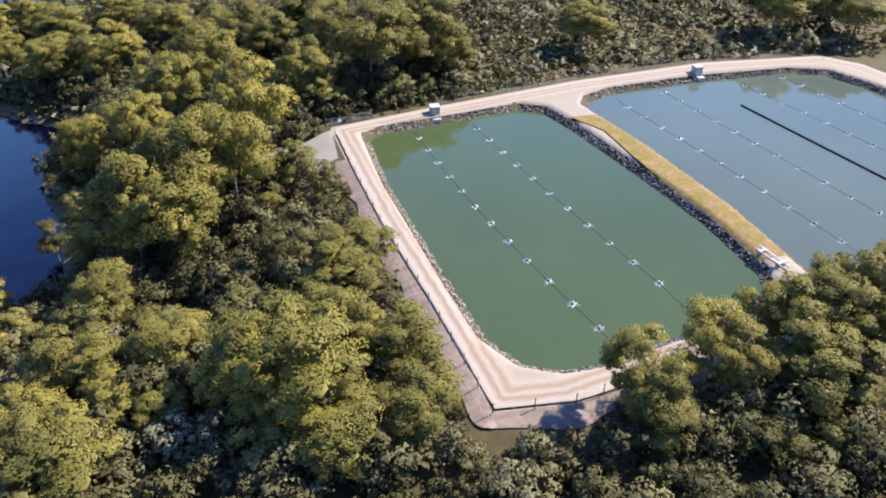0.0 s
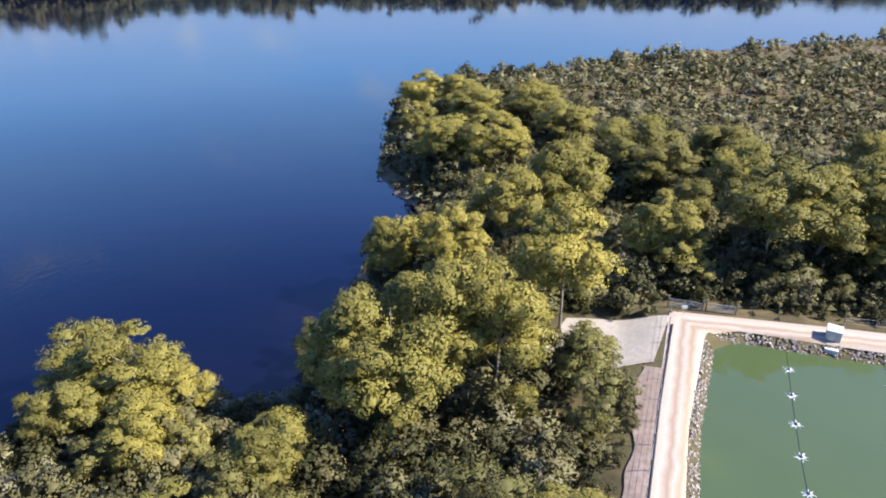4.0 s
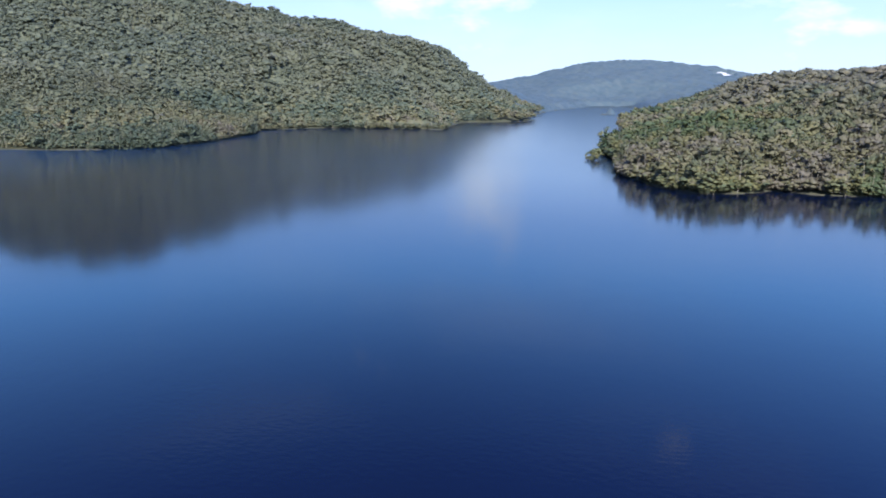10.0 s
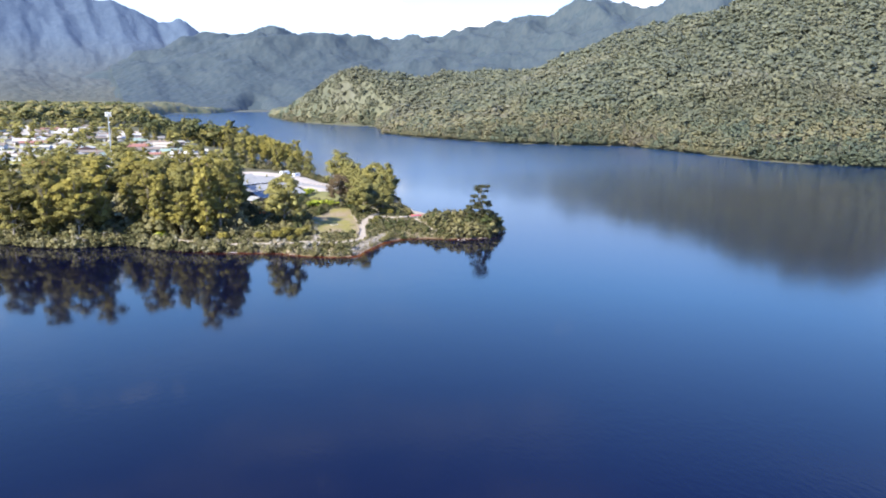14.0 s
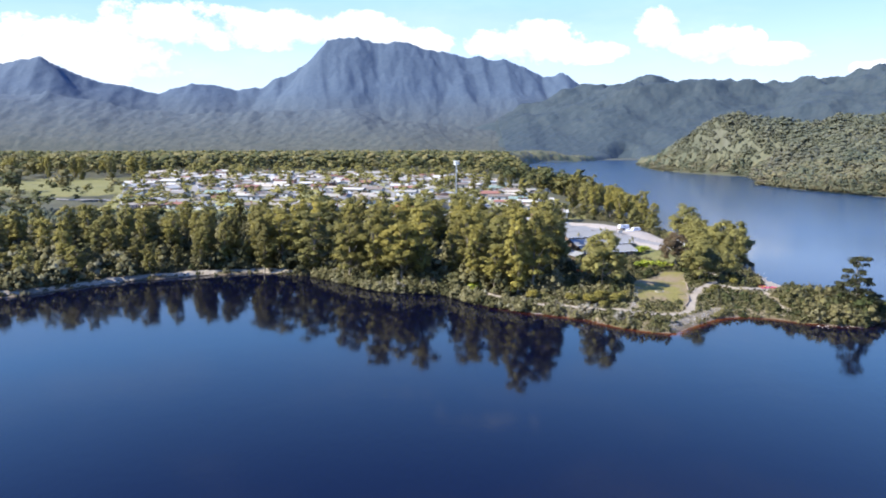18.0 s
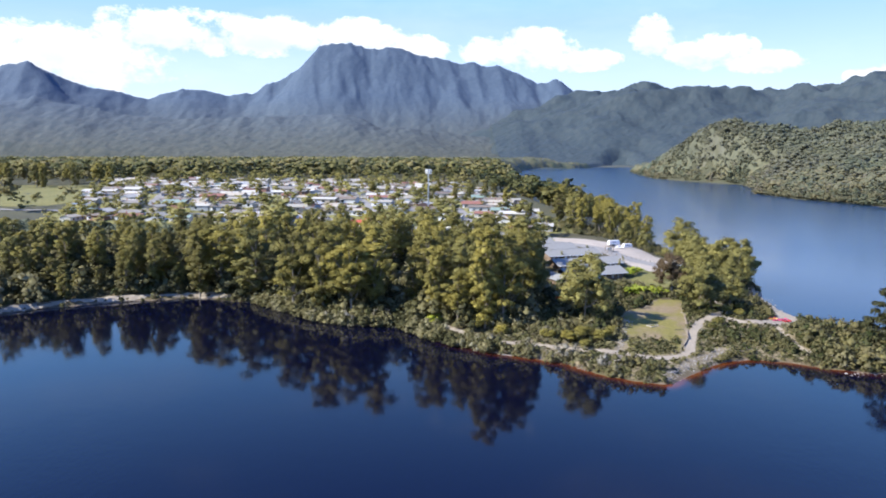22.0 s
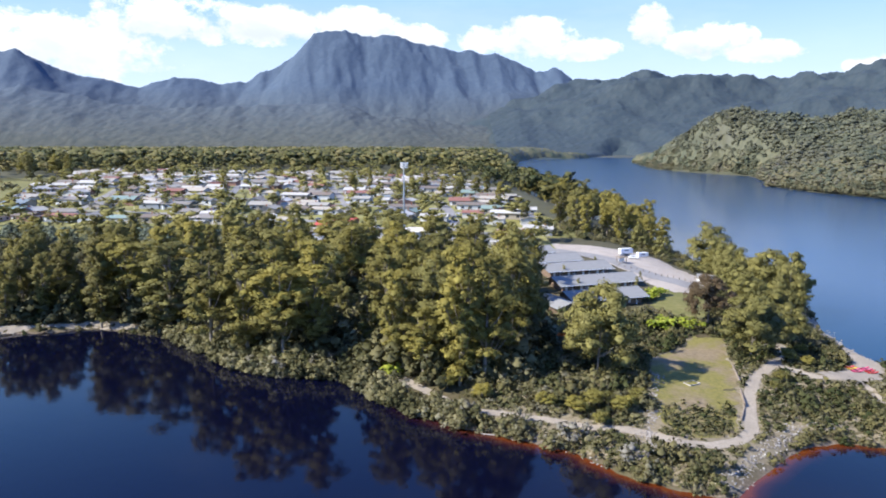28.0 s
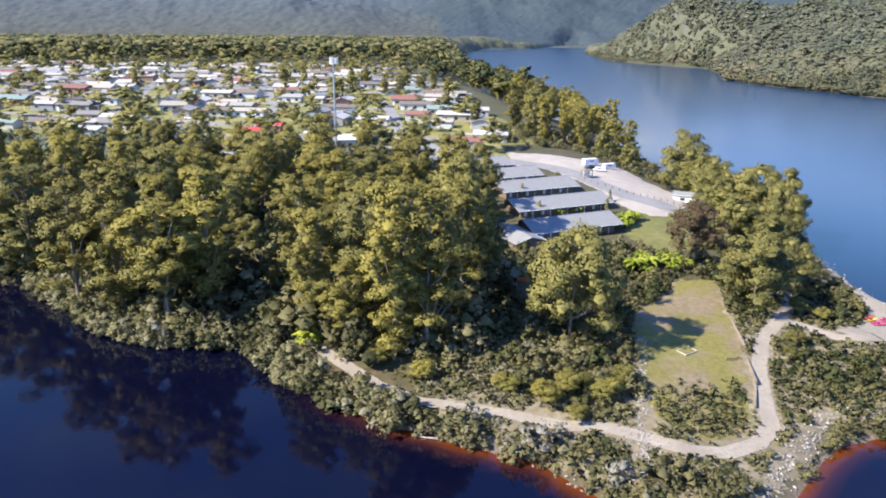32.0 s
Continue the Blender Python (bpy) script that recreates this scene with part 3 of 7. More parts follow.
MZ = MZ * (1 + rel * (0.14 + 0.12 * smooth(top_d, 30, 330))) + flank * (crags(MX, MY * 0.6, 70, 4) - 0.6) * 14 + 8 * smooth(top_d, 40, 0) * (crags(MX, MY, 60, 4) - 0.6)
MZ = MZ + 9 * np.random.default_rng(5).random(MZ.shape) * smooth(MZ, 420, 160) * smooth(MZ, 2, 12)
edge = np.clip(np.minimum(np.minimum(MX + 3200, 1288 - MX), MY - 2900) / 200, 0, 1)
mountain = new("backdrop", grid_mesh("mountain", mx, my, MZ * edge - 8 * (1 - edge), HAZED_ROCK))
tagged(mountain, "craggy mountain, blued in its colour for haze, with a rocky summit behind wooded foothills", "mountain", kind="structure")


# ---- woods ----
def leaf_cloud(r, clumps, per, size, flat=0.35, lift=0.25):
    """Leaf sprays as loose triangles over ellipsoid clumps (x, y, z, radius)."""
    k = np.repeat(np.arange(len(clumps)), per)
    n = len(k)
    v = r.normal(size=(n, 3))
    v[:, 2] = v[:, 2] * 0.8 + 0.4
    v /= np.linalg.norm(v, axis=1, keepdims=True)
    rad = clumps[k, 3] * (0.8 + 0.28 * r.random(n) ** 0.7)
    c = clumps[k, :3] + v * rad[:, None] * np.array([1, 1, 0.8])
    a = np.cross(v, r.normal(size=(n, 3)))
    a /= np.linalg.norm(a, axis=1, keepdims=True) + 1e-9
    b = np.cross(v, a) + v * r.normal(0, flat, (n, 1))
    s = size * (0.6 + 0.8 * r.random((n, 1)))
    tri = np.stack([c + a * s, c - a * s * 0.6 + b * s * 0.9, c - a * s * 0.5 - b * s * 0.8], 1)
    mid = np.array([0, 0, clumps[:, 2].mean()])
    out = c - mid
    out /= np.linalg.norm(out, axis=1, keepdims=True) + 1e-9
    nor = 0.55 * v + 0.55 * out + np.array([0, 0, lift]) + r.normal(0, 0.12, (n, 3))
    return np.concatenate([tri.reshape(-1, 3), np.repeat(nor / np.linalg.norm(nor, axis=1, keepdims=True), 3, axis=0)], 1)


def crown_clumps(r, n, h, w, base, lump, cone=0.0):
    """Clump centres through an egg-shaped crown from base*h to h."""
    out = []
    for i in range(n):
        u = (i + r.random()) / n
        z = base + (1 - base) * u
        prof = math.sin(math.pi * min(1, (0.12 + 0.88 * (1 - u)) ** 0.75)) ** 0.6 if u > 0.02 else 0.5
        prof = prof * (1 - cone) + cone * (1.05 - u) ** 0.7 * min(1, 0.45 + 3 * u)
        a, q = i * 2.4 + r.random(), math.sqrt(r.random())
        s = lump * (0.75 + 0.5 * r.random())
        out.append((math.cos(a) * q * w * prof, math.sin(a) * q * w * prof, z * h - s * 0.6, s))
    return np.array(out)


def dome_clumps(r, n, h, w, base, lump):
    """Billows over the shell of a domed crown."""
    out = []
    for i in range(n):
        u = (i + 0.5) / n
        el = math.asin(min(1, -0.25 + 1.22 * u)) + r.normal(0, 0.08)
        a = i * 2.4 + r.normal(0, 0.25)
        q = (0.78 + 0.22 * r.random()) if i % 4 else 0.45
        s = lump * (0.7 + 0.6 * r.random())
        mid = h * (base + 0.36 * (1 - base))
        out.append((math.cos(a) * math.cos(el) * w * q, math.sin(a) * math.cos(el) * w * q, mid + math.sin(el) * (h - mid) * q - s * 0.5, s))
    return np.array(out)


def tufted(r, lobes, tufts, leaves, leaf, tuft=0.46, lift=0.25):
    """Leaf sprays in small tufts that stud the upper side of every lobe (x, y, z, radius)."""
    k = np.repeat(np.arange(len(lobes)), tufts)
    v = r.normal(size=(len(k), 3))
    v[:, 2] = v[:, 2] * 0.85 + 0.45
    v /= np.linalg.norm(v, axis=1, keepdims=True)
    rad = lobes[k, 3]
    c = lobes[k, :3] + v * (rad * (0.7 + 0.24 * r.random(len(k))))[:, None] * (1, 1, 0.85)
    size = rad * tuft * (0.65 + 0.7 * r.random(len(k)))
    kk = np.repeat(np.arange(len(k)), leaves)
    n = len(kk)
    q = r.normal(size=(n, 3)) + (0, 0, 0.4)
    q /= np.linalg.norm(q, axis=1, keepdims=True)
    p = c[kk] + q * (size[kk] * (0.7 + 0.45 * r.random(n)))[:, None] * (1, 1, 0.72)
    a = np.cross(q, r.normal(size=(n, 3)))
    a /= np.linalg.norm(a, axis=1, keepdims=True) + 1e-9
    b = np.cross(q, a) + q * r.normal(0, 0.22, (n, 1))
    s = leaf * (0.6 + 0.8 * r.random((n, 1)))
    tri = np.stack([p + a * s, p - a * s * 0.6 + b * s * 0.9, p - a * s * 0.5 - b * s * 0.8], 1)
    out = (p - (0, 0, lobes[:, 2].mean())) / (np.abs(lobes[:, :3] - (0, 0, lobes[:, 2].mean())).max(0) + lobes[:, 3].mean())
    nor = 0.4 * q + 0.45 * v[kk] + 0.5 * out + (0, 0, lift) + r.normal(0, 0.12, (n, 3))
    return np.concatenate([tri.reshape(-1, 3), np.repeat(nor / np.linalg.norm(nor, axis=1, keepdims=True), 3, axis=0)], 1)


OCTA = np.array([(1, 0, 0), (0, 1, 0), (-1, 0, 0), (0, -1, 0), (0, 0, 1), (0, 0, -1)], float)
OCTA_F = np.array([(0, 1, 4), (1, 2, 4), (2, 3, 4), (3, 0, 4), (1, 0, 5), (2, 1, 5), (3, 2, 5), (0, 3, 5)])


PHI = 1.618
ICO = np.array([(-1, PHI, 0), (1, PHI, 0), (-1, -PHI, 0), (1, -PHI, 0), (0, -1, PHI), (0, 1, PHI), (0, -1, -PHI), (0, 1, -PHI), (PHI, 0, -1), (PHI, 0, 1), (-PHI, 0, -1), (-PHI, 0, 1)]) / math.hypot(1, PHI)
ICO_F = [(a, b, c) for a, b, c in itertools.combinations(range(12), 3) if max(np.linalg.norm(ICO[a] - ICO[b]), np.linalg.norm(ICO[b] - ICO[c]), np.linalg.norm(ICO[a] - ICO[c])) < 1.2]
ICO_F = np.array([f if np.dot(np.cross(ICO[f[1]] - ICO[f[0]], ICO[f[2]] - ICO[f[0]]), ICO[f[0]]) > 0 else (f[0], f[2], f[1]) for f in ICO_F if ICO[list(f), 2].mean() > -0.55])


def billow(r, lobes, size, tall=1.0, jag=0.2, small=False, rise=0.5):
    """Rough rounded bodies of the lobes, with their normals."""
    pts, fcs = (OCTA, OCTA_F) if small else (ICO, ICO_F)
    rows = []
    for c in lobes:
        v = (pts * (1 + r.normal(0, jag, (len(pts), 1))) * c[3] * size * (1, 1, tall) + c[:3])[fcs].reshape(-1, 3)
        nor = pts[fcs].reshape(-1, 3) * 0.7 + (0, 0, rise)
        rows.append(np.concatenate([v, nor / np.linalg.norm(nor, axis=1, keepdims=True)], 1))
    return np.concatenate(rows)


def soft_tree(r, n, wide, base, lump, leaves, leaf, small=False, dome=True, rise=0.6, flat=0.85, body=0.95):
    """A unit-height forest tree of rounded lobes with a fringe of leaf sprays."""
    cl = dome_clumps(r, n, 1.0, wide, base, lump) if dome else crown_clumps(r, n, 1.0, wide, base, lump, 0.25)
    cl[:, :2] += r.normal(0, 0.4 * lump, (n, 2))
    rows = [billow(r, cl, body, flat, 0.2, small, rise)]
    if leaves:
        rows.append(leaf_cloud(r, cl, leaves, leaf, 0.8, rise + 0.1))
    return np.concatenate(rows)


def plant(name, templates, x, y, z, h, mat, label, category, wide=1.0):
    """A wood whose trees are past counting, as one mesh."""
    pick = rng.integers(0, len(templates), len(x))
    chunks = []
    for i, tp in enumerate(templates):
        s = np.where(pick == i)[0]
        if not len(s):
            continue
        a = rng.random(len(s)) * 6.283
        w = wide * (0.8 + 0.45 * rng.random(len(s))) * h[s]
        ca, sa = np.cos(a) * w, np.sin(a) * w
        vx = tp[None, :, 0] * ca[:, None] - tp[None, :, 1] * sa[:, None] + x[s, None]
        vy = tp[None, :, 0] * sa[:, None] + tp[None, :, 1] * ca[:, None] + y[s, None]
        vz = tp[None, :, 2] * h[s, None] + z[s, None]
        nx = tp[None, :, 3] * np.cos(a)[:, None] - tp[None, :, 4] * np.sin(a)[:, None]
        ny = tp[None, :, 3] * np.sin(a)[:, None] + tp[None, :, 4] * np.cos(a)[:, None]
        own = np.broadcast_to(rng.random((len(s), 1)), nx.shape)
        chunks.append(np.stack([vx, vy, vz, nx, ny, np.broadcast_to(tp[None, :, 5], nx.shape), own], -1).reshape(-1, 7))
    rows = np.concatenate(chunks)
    ob = new(name, cloud_of(name, rows[:, :3], mat, 3, rows[:, 3:6]))
    ob.data.attributes.new("tint", "FLOAT", "POINT").data.foreach_set("value", rows[:, 6].astype(np.float32))
    return tagged(ob, label, category, kind="stuff")


def scatter(n, box, keep):
    x, y = rng.uniform(box[0], box[1], n), rng.uniform(box[2], box[3], n)
    d = shore(x, y)
    k = keep(x, y, d)
    x, y, d = x[k], y[k], d[k]
    return x, y, height(x, y), d


NEAR_T = [soft_tree(rng, n, w, base, lump, 20, 0.04, True, dome, 0.5, 0.85, 0.72) for n, w, base, lump, dome in
          ((6, 0.17, 0.4, 0.10, True), (7, 0.2, 0.45, 0.10, True), (5, 0.15, 0.35, 0.11, True), (7, 0.12, 0.25, 0.085, False), (6, 0.22, 0.5, 0.09, True), (8, 0.18, 0.3, 0.09, True), (6, 0.13, 0.3, 0.09, False), (5, 0.2, 0.3, 0.12, True), (7, 0.16, 0.45, 0.085, True), (4, 0.12, 0.4, 0.12, True))]
MID_T = [soft_tree(rng, 4, w, 0.35, 0.14, 5, 0.06, True, True, 0.6, 0.85, 0.85) for w in (0.15, 0.18, 0.2, 0.14, 0.22, 0.17, 0.13, 0.16)]


def before(line, x, y, past=70):
    """True on the near side of a ridge line, as seen over the lake, and a little past its crest."""
    a = np.array([math.atan2(p[1] + 10, p[0] - 60) for p in line])
    r = np.array([math.hypot(p[1] + 10, p[0] - 60) for p in line])
    o = np.argsort(a)
    return np.hypot(x - 60, y + 10) < np.interp(np.arctan2(y + 10, x - 60), a[o], r[o]) + past


def dist(x, y):
    return np.hypot(x - 60, y + 10)



def canopy(x, y, d):
    """Height of the closed leaf roof of a forest: low at the shores, high in the coves and up the slopes."""
    return (9.5 + 5 * smooth(d, 30, 90) + 5 * wander(x, y, 140)) * smooth(d, 6, 30)


def tall(x, y, d):
    """Height of single trees: a little over the roof, a few far above it."""
    n = len(x)
    return canopy(x, y, d) + 2.5 + 5 * rng.random(n) + 8 * rng.random(n) ** 5 + (1 - smooth(d, 6, 30)) * (5 + 5 * rng.random(n))


def leaf_roof(box, step, rise, uneven, mat, label, keep=None):
    """A closed canopy seen from far off: an uneven sheet over the ground, with a hue of its own at every crown."""
    ux, uy = np.arange(box[0], box[1], step), np.arange(box[2], box[3], step)
    UX, UY = np.meshgrid(ux, uy)
    UX, UY = UX + rng.uniform(-0.3, 0.3, UX.shape) * step, UY + rng.uniform(-0.3, 0.3, UX.shape) * step
    UD = shore(UX, UY)
    top = rise(UX, UY, UD) + uneven * rng.random(UX.shape)
    if keep is not None:
        top = np.where(keep(UX, UY), top, -6)
    Z = height(UX, UY) - 1 + np.where(UD > 4, top, -2)
    me = grid_mesh("leaf_roof", ux, uy, Z, mat)
    me.vertices.foreach_set("co", np.stack([UX, UY, Z], -1).astype(np.float32).ravel())
    me.attributes.new("tint", "FLOAT", "POINT").data.foreach_set("value", rng.random(UX.size).astype(np.float32))
    return tagged(new("canopy", me), label, "forest", kind="stuff")


def scar(x, y):
    """Inside (positive) the bare quarry face on the far hill."""
    return 34 - np.hypot((x - 2800) * 0.5, (y + 692) * 0.9) + 9 * np.sin(x * 0.11 + y * 0.07) + 7 * np.sin(y * 0.19 - x * 0.05)


x, y, z, d = scatter(21000, (-120, 760, -900, -100), lambda x, y, d: (d > 0.5) & (dist(x, y) < 760) & (signed(SHORE_A, x, y) < -20) & (np.hypot(x - 632, y + 112) > 20))
plant("forest", NEAR_T, x, y, z - 0.5, tall(x, y, d), LEAF_FAR, "dense mixed forest down to the lake shore", "forest", 1.2)
x, y, z, d = scatter(24000, (520, 1050, 250, 1500), lambda x, y, d: (d > 0.5) & (dist(x, y) < 1050))
plant("forest", NEAR_T, x, y, z - 0.5, tall(x, y, d), LEAF_HILL, "dense olive forest on a hill above the lake", "forest", 1.25)
x, y, z, d = scatter(42000, (-500, 1800, -1700, -120), lambda x, y, d: (d > 0.5) & before(RIDGES[0][0], x, y) & (dist(x, y) > 760) & (dist(x, y) < 1600) & (y < -120))
plant("forest", MID_T, x, y, z - 0.5, tall(x, y, d) + 0.5, LEAF_FAR, "forest covering the hill across the lake", "forest", 1.4)
x, y, z, d = scatter(58000, (520, 1900, -60, 2200), lambda x, y, d: (d > 0.5) & (before(RIDGES[1][0], x, y) | (y > 1300)) & (dist(x, y) > 1050) & (dist(x, y) < 2150))
plant("forest", MID_T, x, y, z - 0.5, tall(x, y, d) + 0.5, LEAF_HILL, "forest covering a steep hill above the lake", "forest", 1.4)
# closed forest of the two near hills, and of the ranges beyond
leaf_roof((-130, 1300, -1150, -105), 6.0, lambda x, y, d: 0.72 * canopy(x, y, d), 4.0, LEAF_FAR, "closed forest canopy on the hill across the lake", lambda x, y: signed(SHORE_A, x, y) < -20)
leaf_roof((520, 1720, 60, 2000), 6.5, lambda x, y, d: 0.72 * canopy(x, y, d), 4.0, LEAF_HILL, "closed forest canopy on the steep hill")
leaf_roof((300, 3300, 1990, 4500), 11.0, lambda x, y, d: 10 * smooth(d, 4, 25), 7.0, LEAF_HAZE, "forest on the distant ranges, blued in its colour for haze")
leaf_roof((1700, 3300, -1300, 1990), 11.0, lambda x, y, d: 10 * smooth(d, 4, 25), 7.0, LEAF_HAZE_BLUE, "forest on the range beyond the lake, blued and lightened in its colour for haze", lambda x, y: scar(x, y) < 0)
leaf_roof((-2100, 900, 1700, 2960), 9.0, lambda x, y, d: (9 + 4 * wander(x, y, 300)) * smooth(d, 4, 20), 11.0, LEAF_HILL, "distant forest on the plain below the mountain")

# low growth hanging over the far shores
def along(poly, first, last, n, lo, hi):
    """Random places beside a stretch of shore, from lo to hi metres inland."""
    seg = [(poly[i], poly[i + 1]) for i in range(first, last)]
    w = np.array([math.hypot(b[0] - a[0], b[1] - a[1]) for a, b in seg])
    k = rng.choice(len(seg), n, p=w / w.sum())
    t = rng.random(n)
    x = np.array([seg[i][0][0] + (seg[i][1][0] - seg[i][0][0]) * u for i, u in zip(k, t)]) + rng.normal(0, 7, n)
    y = np.array([seg[i][0][1] + (seg[i][1][1] - seg[i][0][1]) * u for i, u in zip(k, t)]) + rng.normal(0, 7, n)
    d = shore(x, y)
    keep = (d > lo) & (d < hi)
    return x[keep], y[keep], height(x[keep], y[keep]), d[keep]


for poly, first, last, n, mat in ((SHORE_C, 0, 20, 6000, LEAF_FAR), (SHORE_C, 31, 34, 2500, LEAF_FAR), (SHORE_D, 0, 16, 6000, LEAF_HILL), (SHORE_D, 34, 39, 3000, LEAF_HILL)):
    x, y, z, d = along(poly, first, last, n, -1.2, 7)
    plant("forest_edge", MID_T, x, y, np.maximum(z, 0) - 0.7, 3 + 7 * rng.random(len(x)), mat, "low shrubs overhanging the lake shore", "shrubs", 1.7)

x, y, z, d = scatter(90, (615, 650, -125, -100), lambda x, y, d: (d > 0.5) & (np.hypot(x - 632, y + 112) < 18))
plant("forest_edge", MID_T, x, y, z - 0.4, 2 + 3 * rng.random(len(x)), LEAF_FAR, "low bushes on a rocky islet", "shrubs", 1.8)

# pale standing trunks and dead snags along the far shores
stems = []
for poly, first, last, n in ((SHORE_C, 0, 20, 700), (SHORE_D, 0, 16, 900)):
    x, y, z, d = along(poly, first, last, n, 1, 30)
    bx = (-100, 760, -900, -100) if poly is SHORE_C else (530, 1300, 60, 1400)
    x2, y2, z2, d2 = scatter(n * 2, bx, lambda x, y, d: (d > 20) & (signed(SHORE_A, x, y) < -20))
    x, y, z = np.concatenate([x, x2]), np.concatenate([y, y2]), np.concatenate([z, z2 + 5])
    for px, py, pz in zip(x, y, z):
        h, lean, w = rng.uniform(9, 24), rng.normal(0, 0.7, 2), rng.uniform(0.15, 0.34)
        top = np.array([px + lean[0], py + lean[1], pz + h])
        ring = [np.array([px + w * math.cos(a), py + w * math.sin(a), pz - 1]) for a in (0, 2.1, 4.2)]
        for i in range(3):
            stems += [ring[i], ring[(i + 1) % 3], top]
ob = new("forest_trunks", cloud_of("forest_trunks", np.array(stems), BARK))
tagged(ob, "pale bare trunks and dead snags in the shore forest", "trunks", kind="stuff")


PADDOCK = [(-250, 560), (-215, 640), (-260, 760), (-300, 840), (-420, 830), (-470, 760), (-380, 640), (-300, 570)]
LEAF_EDGE = stand("plain_woodland_leaves", [(0.1, (0.05, 0.06, 0.024)), (0.4, (0.095, 0.096, 0.036)), (0.65, (0.15, 0.138, 0.048)), (0.9, (0.185, 0.16, 0.07))], 0.15, 0.01, 0.8, 0.7)


def town(x, y):
    """Where the houses stand."""
    return (y > 392 + 0.12 * np.abs(x - 70)) & (y < 1010 - 0.2 * np.abs(x + 150)) & (x < 140 - np.maximum(0, y - 620) * 0.22) & (x > -190 - (y - 480) * 0.36)


x, y, z, d = scatter(8000, (-1300, 300, 300, 1800), lambda x, y, d: (d > 3) & (y < 1000) & ~town(x, y) & (signed(PADDOCK, x, y) < 4) & ((x < -175) | (y > 560)) & (np.abs(x) < 300 + y * 0.45) & (rng.random(len(x)) < np.where(y < 560, 0.5, 1)))
plant("forest", NEAR_T, x, y, z - 0.5, (9 + 20 * rng.random(len(x)) ** 1.5) * np.where(y < 520, 0.8, 1), LEAF_EDGE, "tall gum woodland round the houses", "forest", 1.45)
x, y, z, d = scatter(8500, (-1300, 300, 1000, 1800), lambda x, y, d: (d > 3) & (np.abs(x) < 300 + y * 0.45))
plant("forest", MID_T, x, y, z - 0.5, 9 + 22 * rng.random(len(x)) ** 1.5, LEAF_EDGE, "tall gum woodland on the plain beyond the houses", "forest", 1.5)


# ---- single trees ----
def part(name, me, parent, label=""):
    ob = new(name, me)
    ob.parent = parent
    if label:
        ob["label"] = label
    return ob


def tube_mesh(name, runs, mat, sides=6):
    """Tapered round stems: each run is a list of (point, radius)."""
    vs, fs = [], []
    for run in runs:
        for k, (p, w) in enumerate(run):
            q = Vector(run[min(k + 1, len(run) - 1)][0]) - Vector(run[max(k - 1, 0)][0])
            q.normalize()
            u = q.orthogonal().normalized()
            v = q.cross(u)
            base = len(vs)
            for i in range(sides):
                a = 6.2832 * i / sides
                vs.append(Vector(p) + (u * math.cos(a) + v * math.sin(a)) * w)
            if k:
                for i in range(sides):
                    fs.append((base - sides + i, base - sides + (i + 1) % sides, base + (i + 1) % sides, base + i))
    me = bpy.data.meshes.new(name)
    me.from_pydata([tuple(v) for v in vs], [], fs)
    me.materials.append(mat)
    for p in me.polygons:
        p.use_smooth = True
    return me


def tree(kind, h, w, base, n, lump, tufts, leaves, leaf, mat, limbs, cone=0.0, dome=False, kernel=0.5):
    """A tree thing: Empty at the foot, tapered trunk with limbs, crown of leaf sprays in clumps."""
    cl = dome_clumps(rng, n, h, w, base, lump) if dome else crown_clumps(rng, n, h, w, base, lump, cone)
    cl[:, :2] += rng.normal(0, 0.35 * lump, (n, 2))
    rows = np.concatenate([billow(rng, cl, kernel, 0.8, 0.15), tufted(rng, cl, tufts, leaves, leaf)])
    foot = new(kind)
    bend = rng.normal(0, 0.02 * h, 2)
    runs = [[((bend[0] * k, bend[1] * k, h * 0.93 * k - 0.4 * (k == 0)), max(0.03, 0.013 * h * (1 - 0.9 * k))) for k in (0, 0.15, 0.35, 0.6, 0.8, 1)]]
    for i in range(limbs):
        c = cl[rng.integers(0, n)]
        k = max(0.2, min(0.85, c[2] / h - 0.22))
        s = Vector((bend[0] * k, bend[1] * k, h * 0.93 * k))
        e = Vector(c[:3])
        m = s.lerp(e, 0.5) + Vector((0, 0, -0.04 * h))
        runs.append([(s, 0.006 * h * (1 - 0.5 * k)), (m, 0.004 * h), (e, 0.002 * h)])
    part("trunk", tube_mesh(kind + "_trunk", runs, BARK), foot)
    part("crown", cloud_of(kind + "_crown", rows[:, :3], mat, 3, rows[:, 3:]), foot)
    return foot


def put(proto, x, y, h, proto_h, wide=1.0, z=None):
    g = float(height(np.array([x]), np.array([y]))[0]) if z is None else z
    s = h / proto_h
    m = Matrix.LocRotScale((x, y, g - 0.1), Euler((rng.normal(0, 0.03), rng.normal(0, 0.03), rng.uniform(0, 6.28))), (s * wide, s * wide, s))
    return copy_thing(proto, m)


DOMES = [tree("gum_tree", 16, w, base, n, lump, 14, 84, 0.135, LEAF_GUM, 14, 0.0, True) for w, base, n, lump in
         ((5.0, 0.30, 24, 1.6), (4.7, 0.36, 20, 1.7), (5.2, 0.25, 26, 1.55), (4.8, 0.33, 22, 1.8), (5.0, 0.40, 18, 1.65), (4.6, 0.2, 26, 1.5))]
FULLS = [tree("rounded_gum_tree", 18, 5.6, 0.10, 34, 1.8, 12, 50, 0.18, LEAF_DARK, 8, 0.0, True, 0.55) for _ in range(3)]
BRONZE = tree("bronze_gum_tree", 16, 5.4, 0.14, 30, 1.7, 12, 44, 0.17, LEAF_BROWN, 10, 0.0, True)
